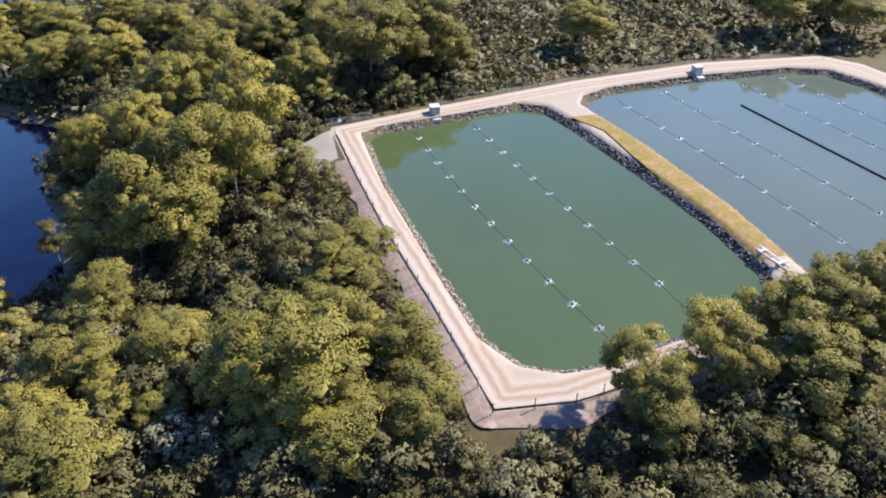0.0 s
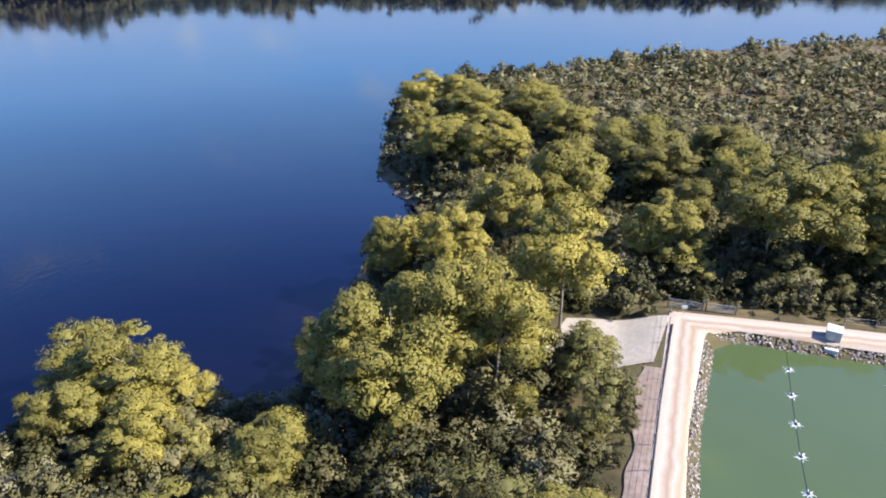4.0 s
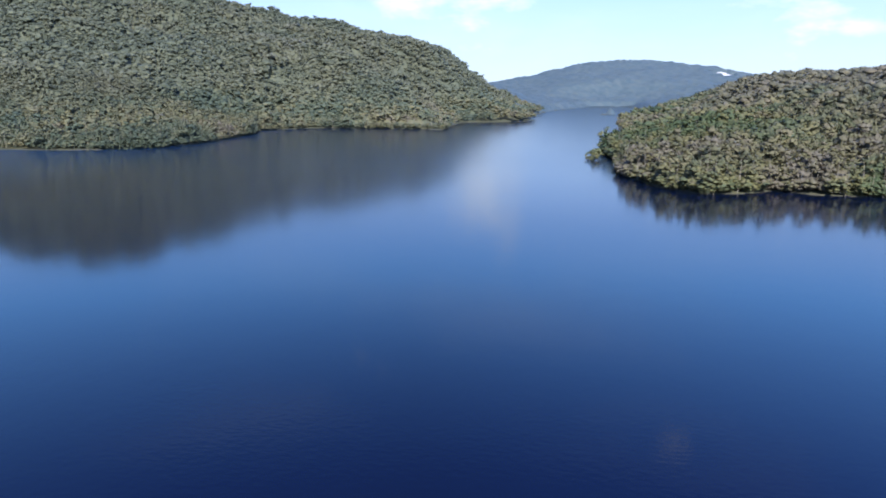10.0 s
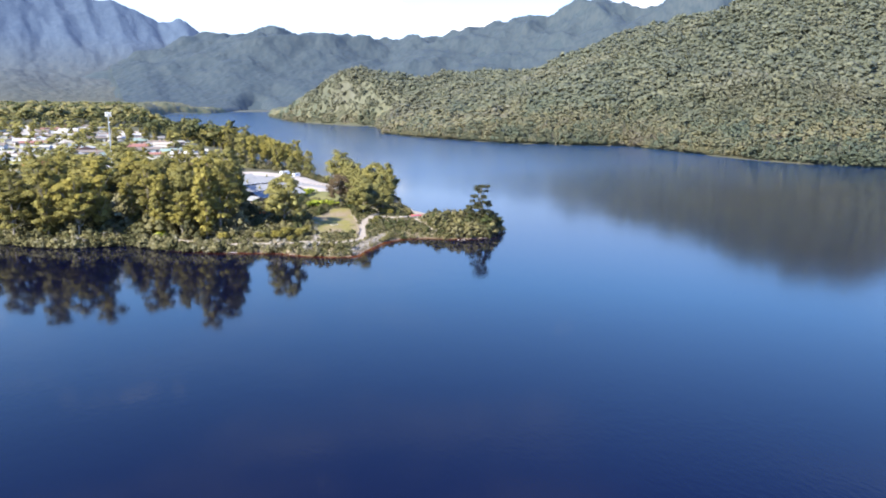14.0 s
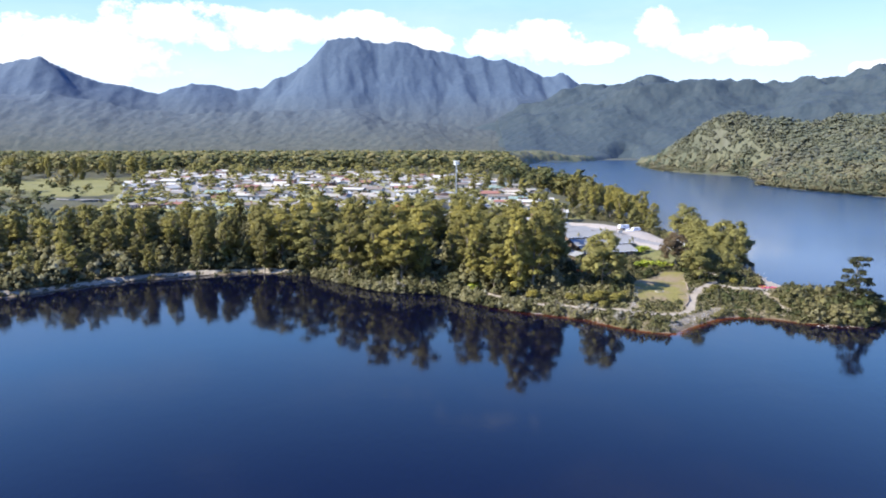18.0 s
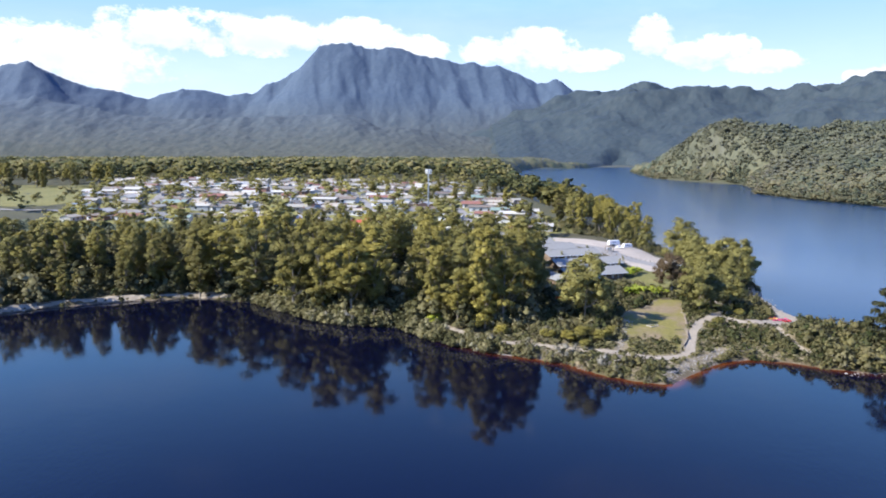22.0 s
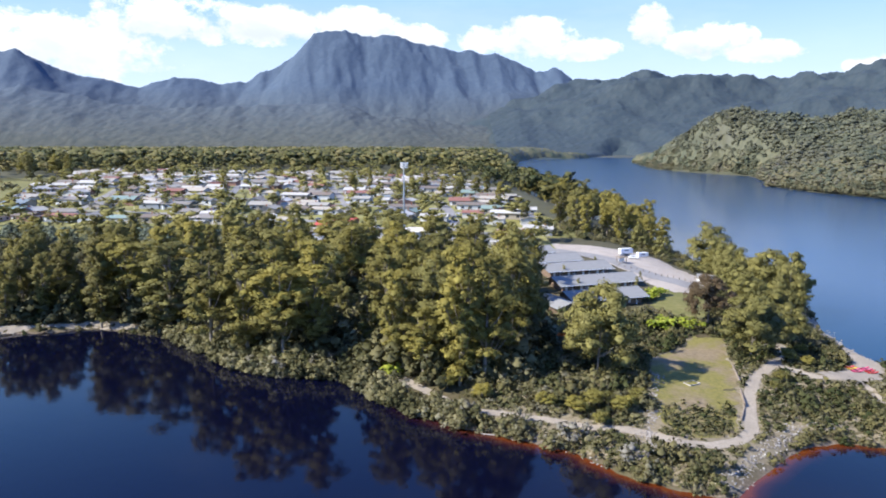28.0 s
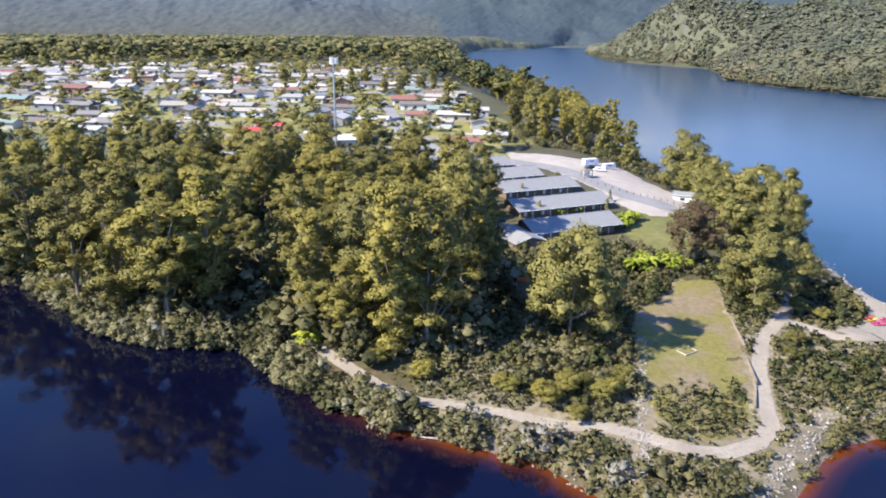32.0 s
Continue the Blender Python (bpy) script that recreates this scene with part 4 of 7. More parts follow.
TALLS = [tree("tall_gum_tree", 30, w, base, n, lump, 11, 46, 0.19, leaf, 16, cone, dome) for w, base, n, lump, leaf, cone, dome in
         ((4.2, 0.14, 38, 1.6, LEAF_WOOD, 0.15, False), (4.4, 0.12, 40, 1.7, LEAF_WOOD, 0.0, True), (4.3, 0.16, 38, 1.65, LEAF_DARK, 0.1, False), (4.7, 0.2, 36, 1.8, LEAF_WOOD, 0.0, True), (4.0, 0.1, 42, 1.6, LEAF_WOOD, 0.1, False), (4.6, 0.08, 40, 1.75, LEAF_DARK, 0.0, True), (3.8, 0.2, 34, 1.6, LEAF_WOOD, 0.0, False), (4.3, 0.16, 38, 1.7, LEAF_WOOD, 0.0, True))]
YOUNG = [tree("young_gum_tree", 9, w, 0.12, 16, 1.15, 11, 50, 0.1, leaf, 8, 0.15, dome) for w, leaf, dome in ((2.6, LEAF_DARK, True), (2.3, LEAF_GUM, False), (2.8, LEAF_DARK, False), (2.5, LEAF_DARK, True))]
for p in YOUNG:
    tagged(p, "young gum tree with a dense olive crown in the scrub", "tree", "trees by the ponds")
for p in DOMES:
    tagged(p, "spreading gum tree with a domed yellow-green crown", "tree", "trees by the ponds")
for p in FULLS:
    tagged(p, "dense rounded olive gum tree on the grassy point", "tree", "trees on the peninsula")
for p in TALLS:
    tagged(p, "tall slender gum tree with a clumped olive crown", "tree", "trees on the peninsula")

# (x, y, height of the top over the lake, crown radius) of the trees round the ponds
POND_TREES = [(17, -87, 19, 5.3), (10, -93, 23, 5.8), (13, -88, 21, 6.6), (4, -97, 23, 5.2), (0, -111, 24, 5.9), (-10, -131, 19, 5.1),
              (6, -139, 22, 6), (14, -130, 19, 5.2), (18, -118, 17.5, 4.4), (27, -117, 15, 4), (-24, -137, 23.4, 7), (-31, -141, 23, 7)]
POND_TREES += [(-37, -145, 23.4, 7), (-41, -138, 15.6, 4.6), (-19, -154, 19.5, 5.5), (-39, -175, 18, 3.9), (0, -165, 19, 7), (-6, -158, 17.7, 5.7),
               (-15, -171, 17.6, 5.6), (16, -177, 16, 5.9), (28, -163, 16, 6), (39, -164, 13.7, 5.7), (55, -191, 15, 5.5), (46, -193, 15.4, 6)]
POND_TREES += [(40, -185, 15, 6.5), (26, -188, 16, 6.5), (42, -80, 12.8, 5.4), (50, -81, 11, 4.5), (36, -80, 10, 4), (-8, -72, 14, 5),
               (2, -56, 17.2, 5.2), (-4, -59, 15.8, 3.8), (21, -63, 13, 4), (12, -64, 12.8, 3.8), (-1, -52, 19.5, 6), (4, -54, 15.5, 4.5)]
POND_TREES += [(-6, -58, 16.5, 3.5), (-11, -55, 15, 4.1), (-11, -48, 13.9, 3.9), (-3, -47, 13.4, 4.4), (21, -49, 14.2, 5.2), (17, -57, 11, 3.1),
               (13, -55, 10.4, 2.4), (25, -56, 11.8, 3.8), (-32, -43.5, 16.7, 3.7), (-41, -45, 16.7, 3.7), (-43, -43, 15.4, 3.4), (-50, -46, 17.6, 4.6)]
POND_TREES += [(-56, -48, 17.2, 4.2), (-63, -48, 17.4, 4.4), (-58, -44, 17, 4.1), (-33, -40, 13.4, 3.4), (-42, -37, 10.6, 3.6), (-50, -40, 16, 5.1),
               (-75, -149, 17, 6), (-123, -145, 18.6, 7), (-132, -145, 18.8, 7), (-140, -138, 18.7, 7), (-10, -76, 13, 4.5), (-70, -50, 16.5, 4.5), (-77, -49, 16, 4.3)]
for i, (x, y, top, r) in enumerate(POND_TREES):
    g = float(height(np.array([x]), np.array([y]))[0])
    h = max(5, top - g)
    put(DOMES[i % 6], x, y, h, 16, r / 5.2 / (h / 16) * 1.05)

# big gums of the peninsula: x, y, height, crown radius
BIG = [(93, 230, 34, 6), (99, 232, 33, 6), (105, 250, 33, 6), (107, 244, 29, 5), (74, 253, 31, 6), (86, 244, 30, 5.5), (54, 253, 33, 7), (46, 250, 29, 7), (35, 256, 33, 7),
       (22, 264, 32, 7), (2, 285, 29, 8), (-15, 296, 29, 8), (-26, 302, 28, 8), (126, 231, 24, 8.5), (112, 258, 24, 5)]
BIG += [(200, 365, 23, 9), (204, 318, 21, 9), (211, 312, 21, 7), (196, 330, 18, 6), (169, 246, 18, 7.5), (175, 252, 15, 5), (169, 278, 16.5, 7), (183, 412, 14, 4.6), (192, 405, 11.5, 4.2),
        (203, 300, 17, 6), (196, 292, 12, 5), (190, 300, 14, 6), (200, 345, 18, 7), (193, 318, 15, 6), (206, 330, 17, 6)]
for i, (x, y, h, r) in enumerate(BIG):
    if (x, y) == (169, 278):
        BRONZE.matrix_basis = Matrix.LocRotScale((168, 275, float(height(np.array([168.0]), np.array([275.0]))[0])), Euler((0, 0, 1)), (1.1, 1.1, 1.06))
        tagged(BRONZE, "dark bronze-leaved tree beside the ferns", "tree", "trees on the peninsula")
        continue
    put(TALLS[i % 8] if h > 24 else FULLS[i % 3], x, y, h, 30 if h > 24 else 18, (r / 4.8 / (h / 30) if h > 24 else r / 6.2 / (h / 18)))

WOOD = [(-150, 222), (-106, 246), (-50, 292), (0, 289), (33, 259), (64, 250), (82, 229), (98, 224), (116, 246), (116, 300), (104, 345), (96, 368), (55, 372), (20, 366), (-20, 372), (-60, 380), (-120, 372), (-180, 320)]


def spaced(n, box, gap, keep, taken=()):
    out = list(taken)
    made = []
    for _ in range(n):
        x, y = rng.uniform(box[0], box[1]), rng.uniform(box[2], box[3])
        if keep(x, y) and all((x - a) ** 2 + (y - b) ** 2 > gap * gap for a, b in out):
            out.append((x, y))
            made.append((x, y))
    return made


def inside(poly, x, y):
    return float(signed(poly, np.array([x]), np.array([y]))[0])


for i, (x, y) in enumerate(spaced(900, (-180, 118, 220, 375), 8.2, lambda x, y: inside(WOOD, x, y) > 0 and not (x > 106 and y < 285), [b[:2] for b in BIG])):
    back = (y - 290) * 0.05
    h = rng.choice([rng.uniform(21, 29), rng.uniform(13, 22)]) - 4 * float(smooth(y, 300, 350)) - (4 if x < -60 else 0)
    put(TALLS[i % 8], x, y, h, 30, rng.uniform(1.05, 1.32) * (1.2 if h < 20 else 1))

EAST = [(150, 446), (166, 430), (192, 428), (206, 445), (214, 500), (210, 600), (198, 700), (184, 880), (160, 880), (170, 700), (163, 560)]
for i, (x, y) in enumerate(spaced(700, (140, 216, 425, 880), 12.0, lambda x, y: inside(EAST, x, y) > 0)):
    put(TALLS[i % 8], x, y, rng.uniform(18, 25), 30, rng.uniform(1.1, 1.4))
x, y, z, d = scatter(1300, (-200, 60, -12, 120), lambda x, y, d: (d > 1) & (signed(SHORE_A, x, y) > 0) & (signed(YARD, x, y) < -12))
plant("forest_edge", MID_T, x, y, z - 0.5, 3 + 6 * rng.random(len(x)), LEAF_SHRUB, "scrub on the point behind the ponds", "scrub", 2.0)
# young gums fill the scrub between the lake and the ponds
taken = [t[:2] for t in POND_TREES]
for i, (x, y) in enumerate(spaced(150, (-60, 58, -135, -28), 6, lambda x, y: inside(YARD, x, y) < -6 and inside(SHORE_A, x, y) > 2.5 and not (-14 < x < 3 and abs(y + 111) < 8), taken)):
    put(YOUNG[i % 4], x, y, rng.uniform(5, 9.5), 9, rng.uniform(1.0, 1.35))
for i, p in enumerate(YOUNG):
    p.matrix_basis = Matrix.LocRotScale((30 - 9 * i, -98 - 7 * i, float(height(np.array([30.0 - 9 * i]), np.array([-98.0 - 7 * i]))[0])), Euler((0, 0, i)), (0.8, 0.8, 0.8))
def level_at(x, y):
    return float(height(np.array([float(x)]), np.array([float(y)]))[0])


# the proto trees take a place of their own
for i, p in enumerate(TALLS):
    p.matrix_basis = Matrix.LocRotScale((-30 - 14 * i, 305 + 6 * (i % 3), level_at(-30 - 14 * i, 305 + 6 * (i % 3))), Euler((0, 0, i)), (0.8, 0.8, 0.8))
for p, q in zip(FULLS, [(186, 262), (198, 356), (182, 268)]):
    p.matrix_basis = Matrix.LocRotScale((*q, float(height(np.array([float(q[0])]), np.array([float(q[1])]))[0])), Euler((0, 0, q[0])), (0.8, 0.8, 0.66))
for i, (p, q) in enumerate(zip(DOMES, [(34, -72), (-12, -146), (50, -176), (20, -75), (-36, -158), (44, -72)])):
    p.matrix_basis = Matrix.LocRotScale((*q, float(height(np.array([q[0]]), np.array([q[1]]))[0])), Euler((0, 0, i)), (0.75, 0.75, 0.62))

# ---- scrub ----
def bush(r, n, wide, lump, tufts, leaves, leaf, body=0.68):
    """A unit-height bush of a few rounded lobes studded with tufts."""
    cl = dome_clumps(r, n, 1.0, wide, 0.05, lump)
    return np.concatenate([billow(r, cl, body, 0.85, 0.18, True), tufted(r, cl, tufts, leaves, leaf, 0.5, 0.4)])


SHRUB_T = [bush(rng, 6, w, 0.25, 5, 8, 0.055) for w in (0.4, 0.5, 0.45, 0.36, 0.55, 0.42)]
LOW_T = [leaf_cloud(rng, crown_clumps(rng, 3, 1.0, 0.4, 0.1, 0.45), 6, 0.26, 0.3, 0.9) for _ in range(6)]
FINE_T = [bush(rng, n, w, lump, 9, 17, 0.033, 0.42) for n, w, lump in ((7, 0.42, 0.22), (6, 0.36, 0.23), (8, 0.5, 0.2), (6, 0.32, 0.22), (7, 0.46, 0.2), (5, 0.3, 0.23))]


def yard(x, y):
    return signed(YARD, x, y)


x, y, z, d = scatter(4600, (-80, 80, -200, -20), lambda x, y, d: (d > 1.2) & (yard(x, y) < -1.6 + 0.8 * np.sin(y * 0.9)) & ((y > -126) | (d < 75)) & ((x > -15) | (y < -120) | (y > -56)) & ~((x > -14) & (x < 2) & (np.abs(y + 112) < 6)))
plant("scrub", FINE_T, x, y, z - 0.3, (2.2 + 4.6 * rng.random(len(x)) ** 1.3) * np.where(yard(x, y) > -7, np.clip(-yard(x, y) / 8, 0.22, 0.8), 1) * np.clip(d / 7, 0.4, 1), LEAF_SHRUB, "dense grey-green tea-tree scrub between the gums", "scrub")
x, y, z, d = scatter(32000, (-330, 90, -420, -110), lambda x, y, d: (d > 0.5) & (yard(x, y) < -4) & (y < -128 - 0.0 * x) & (rng.random(len(x)) < np.where(y > -260, 1, 0.6)))
plant("heath", LOW_T, x, y, z - 0.1, 0.6 + 1.0 * rng.random(len(x)) ** 2, LEAF_HEATH, "brown and olive buttongrass heath with low bushes", "heath", 1.7)
x, y, z, d = scatter(15000, (-210, 80, -290, -126), lambda x, y, d: (d > 0.5) & (yard(x, y) < -3.5) & (value_noise(x / 9, y / 9) > 0.3))
plant("heath", LOW_T, x, y, z - 0.1, 1.0 + 1.5 * rng.random(len(x)) ** 2, LEAF_SHRUB, "olive and dark green heath bushes over the buttongrass", "heath", 1.2)
x, y, z, d = scatter(2600, (-210, 80, -290, -126), lambda x, y, d: (d > 0.5) & (yard(x, y) < -4) & (value_noise(x / 14 + 9, y / 14) > 0.5))
plant("scrub", SHRUB_T, x, y, z - 0.2, 1.2 + 2.4 * rng.random(len(x)) ** 1.5, LEAF_SHRUB, "rounded bushes scattered over the heath", "scrub")
x, y, z, d = scatter(1500, (-330, 90, -420, -126), lambda x, y, d: (d > 0.5) & (yard(x, y) < -4) & ((yard(x, y) > -16) | (d < 16) | (rng.random(len(x)) < 0.12)))
plant("scrub", SHRUB_T, x, y, z - 0.2, 2 + 4 * rng.random(len(x)), LEAF_SHRUB, "tall bushes at the edge of the heath", "scrub")




# ---- helpers for built things ----
def solid(name, boxes, mat, bevel=0.0):
    """One mesh of boxes: centre x y z, sizes x y z, turn about z in degrees."""
    bm = bmesh.new()
    for cx, cy, cz, sx, sy, sz, *turn in boxes:
        m = pose(cx, cy, cz, 0, 0, turn[0] if turn else 0) @ Matrix.Diagonal((sx, sy, sz, 1))
        bmesh.ops.create_cube(bm, size=1, matrix=m)
    if bevel:
        bmesh.ops.bevel(bm, geom=bm.edges[:], offset=bevel, segments=1, affect="EDGES")
    me = bpy.data.meshes.new(name)
    bm.to_mesh(me)
    bm.free()
    me.materials.append(mat)
    return me


def faces_mesh(name, verts, faces, mat, flat=True):
    me = bpy.data.meshes.new(name)
    me.from_pydata(verts, [], faces)
    me.materials.append(mat)
    return me


def level(x, y):
    return float(height(np.array([float(x)]), np.array([float(y)]))[0])


def drape(name, inner, box, cell, lift, mat, label, category, lane=None, kind="structure"):
    """A thin sheet laid on the ground where inner(x, y), a distance in from its edge, is positive."""
    xs, ys = np.arange(box[0], box[1], cell), np.arange(box[2], box[3], cell)
    X, Y = np.meshgrid(xs, ys)
    F = inner(X, Y)
    k = F > 0
    use = k[:-1, :-1] | k[1:, :-1] | k[:-1, 1:] | k[1:, 1:]
    # corners past the edge slide back onto it
    gx_, gy_ = (inner(X + 0.05, Y) - F) / 0.05, (inner(X, Y + 0.05) - F) / 0.05
    g2 = np.maximum(gx_ ** 2 + gy_ ** 2, 0.25)
    slide = np.where(F < 0, np.clip(-F, 0, 1.5 * cell) / g2, 0)
    X, Y = X + gx_ * slide, Y + gy_ * slide
    Z = height(X, Y) + lift
    idx = np.arange(X.size).reshape(X.shape)
    q = np.stack([idx[:-1, :-1], idx[:-1, 1:], idx[1:, 1:], idx[1:, :-1]], -1)[use]
    need, inv = np.unique(q, return_inverse=True)
    co = np.stack([X.ravel()[need], Y.ravel()[need], Z.ravel()[need]], -1)
    me = bpy.data.meshes.new(name)
    me.from_pydata(co.tolist(), [], inv.reshape(-1, 4).tolist())
    me.materials.append(mat)
    for p in me.polygons:
        p.use_smooth = True
    if lane is not None:
        a = me.attributes.new("lane", "FLOAT", "POINT")
        a.data.foreach_set("value", lane(co[:, 0], co[:, 1]).astype(np.float32))
    return tagged(new(name, me), label, category, kind=kind)


def off_line(line, x, y):
    """Distance from a line of points."""
    best = np.full(np.shape(x), 1e9)
    for (ax, ay), (bx, by) in zip(line, line[1:]):
        dx, dy = bx - ax, by - ay
        t = np.clip(((x - ax) * dx + (y - ay) * dy) / (dx * dx + dy * dy), 0, 1)
        best = np.minimum(best, np.hypot(x - ax - t * dx, y - ay - t * dy))
    return best


def stones(name, places, mat, label, lo, hi):
    """Loose rocks as one joined mesh."""
    rows = []
    for x, y, z in places:
        s = rng.uniform(lo, hi)
        a = rng.uniform(0, 6.28)
        v = OCTA * (1 + rng.normal(0, 0.22, (6, 3))) * s * np.array([1, 0.8, 0.6])
        v = np.stack([v[:, 0] * math.cos(a) - v[:, 1] * math.sin(a), v[:, 0] * math.sin(a) + v[:, 1] * math.cos(a), v[:, 2]], 1) + (x, y, z)
        rows.append(v[OCTA_F].reshape(-1, 3))
    return tagged(new(name, cloud_of(name, np.concatenate(rows), mat)), label, "rocks", kind="stuff")


def lane_colour(t, p):
    a = node(t, "ShaderNodeAttribute", attribute_name="lane").outputs["Fac"]
    a = maths(t, "ADD", a, maths(t, "MULTIPLY", maths(t, "SUBTRACT", noise_tex(t, p, 0.5, 4), 0.5), 0.9))
    c = ramp(t, maths(t, "MULTIPLY", a, 0.125), [(0.0, (0.34, 0.27, 0.225)), (0.13, (0.42, 0.355, 0.31)), (0.22, (0.25, 0.175, 0.125)), (0.29, (0.40, 0.335, 0.29)),
                                                 (0.37, (0.27, 0.19, 0.125)), (0.46, (0.38, 0.32, 0.27)), (0.62, (0.31, 0.255, 0.20)), (1.0, (0.33, 0.275, 0.225))])
    return mix(t, ramp(t, noise_tex(t, p, 3.0, 5, 0.7), [(0.3, (0, 0, 0)), (0.7, (0.5, 0.5, 0.5))]), c, (0.24, 0.20, 0.16))


def speckle(a, b, scale, c=None):
    def colour(t, p):
        n = noise_tex(t, p, scale, 6, 0.65)
        stops = [(0.3, a), (0.7, b)] if c is None else [(0.28, a), (0.5, b), (0.72, c)]
        big = noise_tex(t, p, scale * 0.12, 4)
        return mix(t, ramp(t, big, [(0.4, (0, 0, 0)), (0.62, (0.6, 0.6, 0.6))]), ramp(t, n, stops), a)
    return colour


def stone_colour(t, p):
    r = node(t, "ShaderNodeNewGeometry").outputs["Random Per Island"]
    return ramp(t, r, [(0.0, (0.11, 0.092, 0.078)), (0.5, (0.22, 0.19, 0.165)), (1.0, (0.38, 0.335, 0.30))])


TRACK = material("pale_gravel_track", lane_colour, 0.95, 0.4, 6)
GOLD_GRASS = material("dry_bank_grass", lambda t, p: mix(t, ramp(t, noise_tex(t, p, 0.35, 5, 0.65), [(0.4, (0, 0, 0)), (0.6, (1, 1, 1))]), ramp(t, noise_tex(t, p, 2.0, 5, 0.7), [(0.3, (0.13, 0.105, 0.022)), (0.7, (0.24, 0.18, 0.04))]), ramp(t, noise_tex(t, p, 2.0, 5, 0.7), [(0.3, (0.17, 0.10, 0.04)), (0.7, (0.33, 0.22, 0.10))])), 0.95, 0.8, 9)
GRAVEL = material("pale_gravel", speckle((0.27, 0.235, 0.20), (0.39, 0.35, 0.305), 2.0), 0.95, 0.3, 8)
ASPHALT = material("grey_asphalt", speckle((0.17, 0.165, 0.16), (0.25, 0.24, 0.235), 1.2), 0.92, 0.2, 20)
LAWN = material("dry_lawn", lambda t, p: mix(t, ramp(t, noise_tex(t, p, 0.09, 4, 0.6), [(0.45, (0, 0, 0)), (0.58, (1, 1, 1))]), ramp(t, noise_tex(t, p, 1.1, 6, 0.7), [(0.3, (0.10, 0.095, 0.022)), (0.7, (0.20, 0.168, 0.045))]), ramp(t, noise_tex(t, p, 0.9, 6, 0.7), [(0.3, (0.12, 0.092, 0.05)), (0.7, (0.235, 0.18, 0.11))])), 0.95, 0.5, 6)
GREEN_LAWN = material("mown_lawn", speckle((0.090, 0.094, 0.024), (0.143, 0.135, 0.038), 0.4, (0.210, 0.173, 0.075)), 0.95, 0.5, 6)
STONE = material("grey_stone", stone_colour, 0.9, 0.3, 5)
PALE_STONE = material("pale_quartzite", lambda t, p: ramp(t, node(t, "ShaderNodeNewGeometry").outputs["Random Per Island"], [(0.0, (0.10, 0.085, 0.07)), (0.5, (0.20, 0.18, 0.16)), (1.0, (0.34, 0.325, 0.30))]), 0.85, 0.3, 5)
FOAM = material("white_foam", (0.86, 0.88, 0.88), 0.5)
BLACK = material("black_polythene", (0.02, 0.02, 0.022), 0.45)
CONCRETE = material("weathered_concrete", speckle((0.36, 0.36, 0.34), (0.50, 0.50, 0.47), 2.5), 0.9, 0.2, 10)
STEEL = material("galvanised_steel", (0.46, 0.48, 0.49), 0.4, metal=0.7)
WHITE = material("white_paint", (0.72, 0.72, 0.70), 0.45)
TIMBER = material("weathered_timber", speckle((0.16, 0.12, 0.085), (0.30, 0.25, 0.19), 3.0), 0.85, 0.3, 9)
DARK = material("dark_trim", (0.04, 0.04, 0.045), 0.5)
GLASS = material("window_glass", (0.03, 0.04, 0.05), 0.05, spec=0.8)

def wob_edge(x, y):
    return 1.2 * np.sin(x * 0.5 + y * 0.33) + 0.8 * np.sin(y * 0.9 - x * 0.2)


# ---- the two ponds ----
for nm, poly, lab in (("pond_1", POND_1, "green still water of a settling pond with lines of foam"), ("pond_2", POND_2, "grey-green settling pond mirroring the sky, partly by its paler colour")):
    me = faces_mesh(nm, [(px, py, POND_Z) for px, py in poly], [list(range(len(poly)))], POND if nm == "pond_1" else POND_SKY_PALE)
    bm = bmesh.new()
    bm.from_mesh(me)
    bmesh.ops.inset_region(bm, faces=bm.faces[:], thickness=-0.7)
    bmesh.ops.triangulate(bm, faces=bm.faces[:])
    bm.normal_update()
    for fc in bm.faces:
        if fc.normal.z < 0:
            fc.normal_flip()
    bm.to_mesh(me)
    bm.free()
    tagged(new(nm, me), lab, "pond", kind="structure")


def pond_edge(x, y):
    return np.maximum(signed(POND_1, x, y), signed(POND_2, x, y))


CREST = [(-58.5, -113), (-62, -106), (-62, -95), (-62.8, -80), (-63.3, -66), (-63, -61)]
drape("road", lambda x, y: np.minimum(np.minimum(yard(x, y) + 0.2, -1.3 - pond_edge(x, y)), np.maximum(off_line(CREST, x, y) - 2.9, np.maximum(y + 63.5, -112 - y))), (-140, -11, -134, -44), 0.6, 0.06, TRACK,
      "pale gravel track with brown wheel ruts round the ponds", "track", lambda x, y: np.clip(yard(x, y), 0, 8))
drape("grass", lambda x, y: np.minimum(np.minimum(2.6 - off_line(CREST, x, y), -1.0 - pond_edge(x, y)), np.minimum(-63.3 - y, y + 112.3)), (-68, -54, -114, -60), 0.5, 0.12, GOLD_GRASS,
      "dry golden grass along the bank between the ponds", "grass")
drape("pavement", lambda x, y: signed([(-13, -118), (-12.5, -107), (-5, -104), (1, -107), (0, -115)], x, y), (-14, 3, -119, -103), 0.8, 0.12, GRAVEL, "gravel pad outside the pond gate", "gravel")
SCREE = material("pinkish_gravel_scree", speckle((0.17, 0.125, 0.10), (0.30, 0.235, 0.205), 1.4), 0.95, 0.5, 5)
drape("verge", lambda x, y: np.minimum(np.minimum(0.1 - yard(x, y), yard(x, y) + 2.3 - 0.3 * wob_edge(x, y)), y + 106), (-60, -8, -112, -40), 0.9, 0.1, SCREE, "pinkish gravel slope below the track", "gravel")
slab = new("concrete_slab", solid("slab", [(0, 0, 0.12, 1.9, 1.2, 0.3, 12)], CONCRETE, 0.04))
slab.location = (-3.8, -105, level(-3.8, -105) + 0.05)
tagged(slab, "pale concrete slab lying on the gravel pad", "slab")

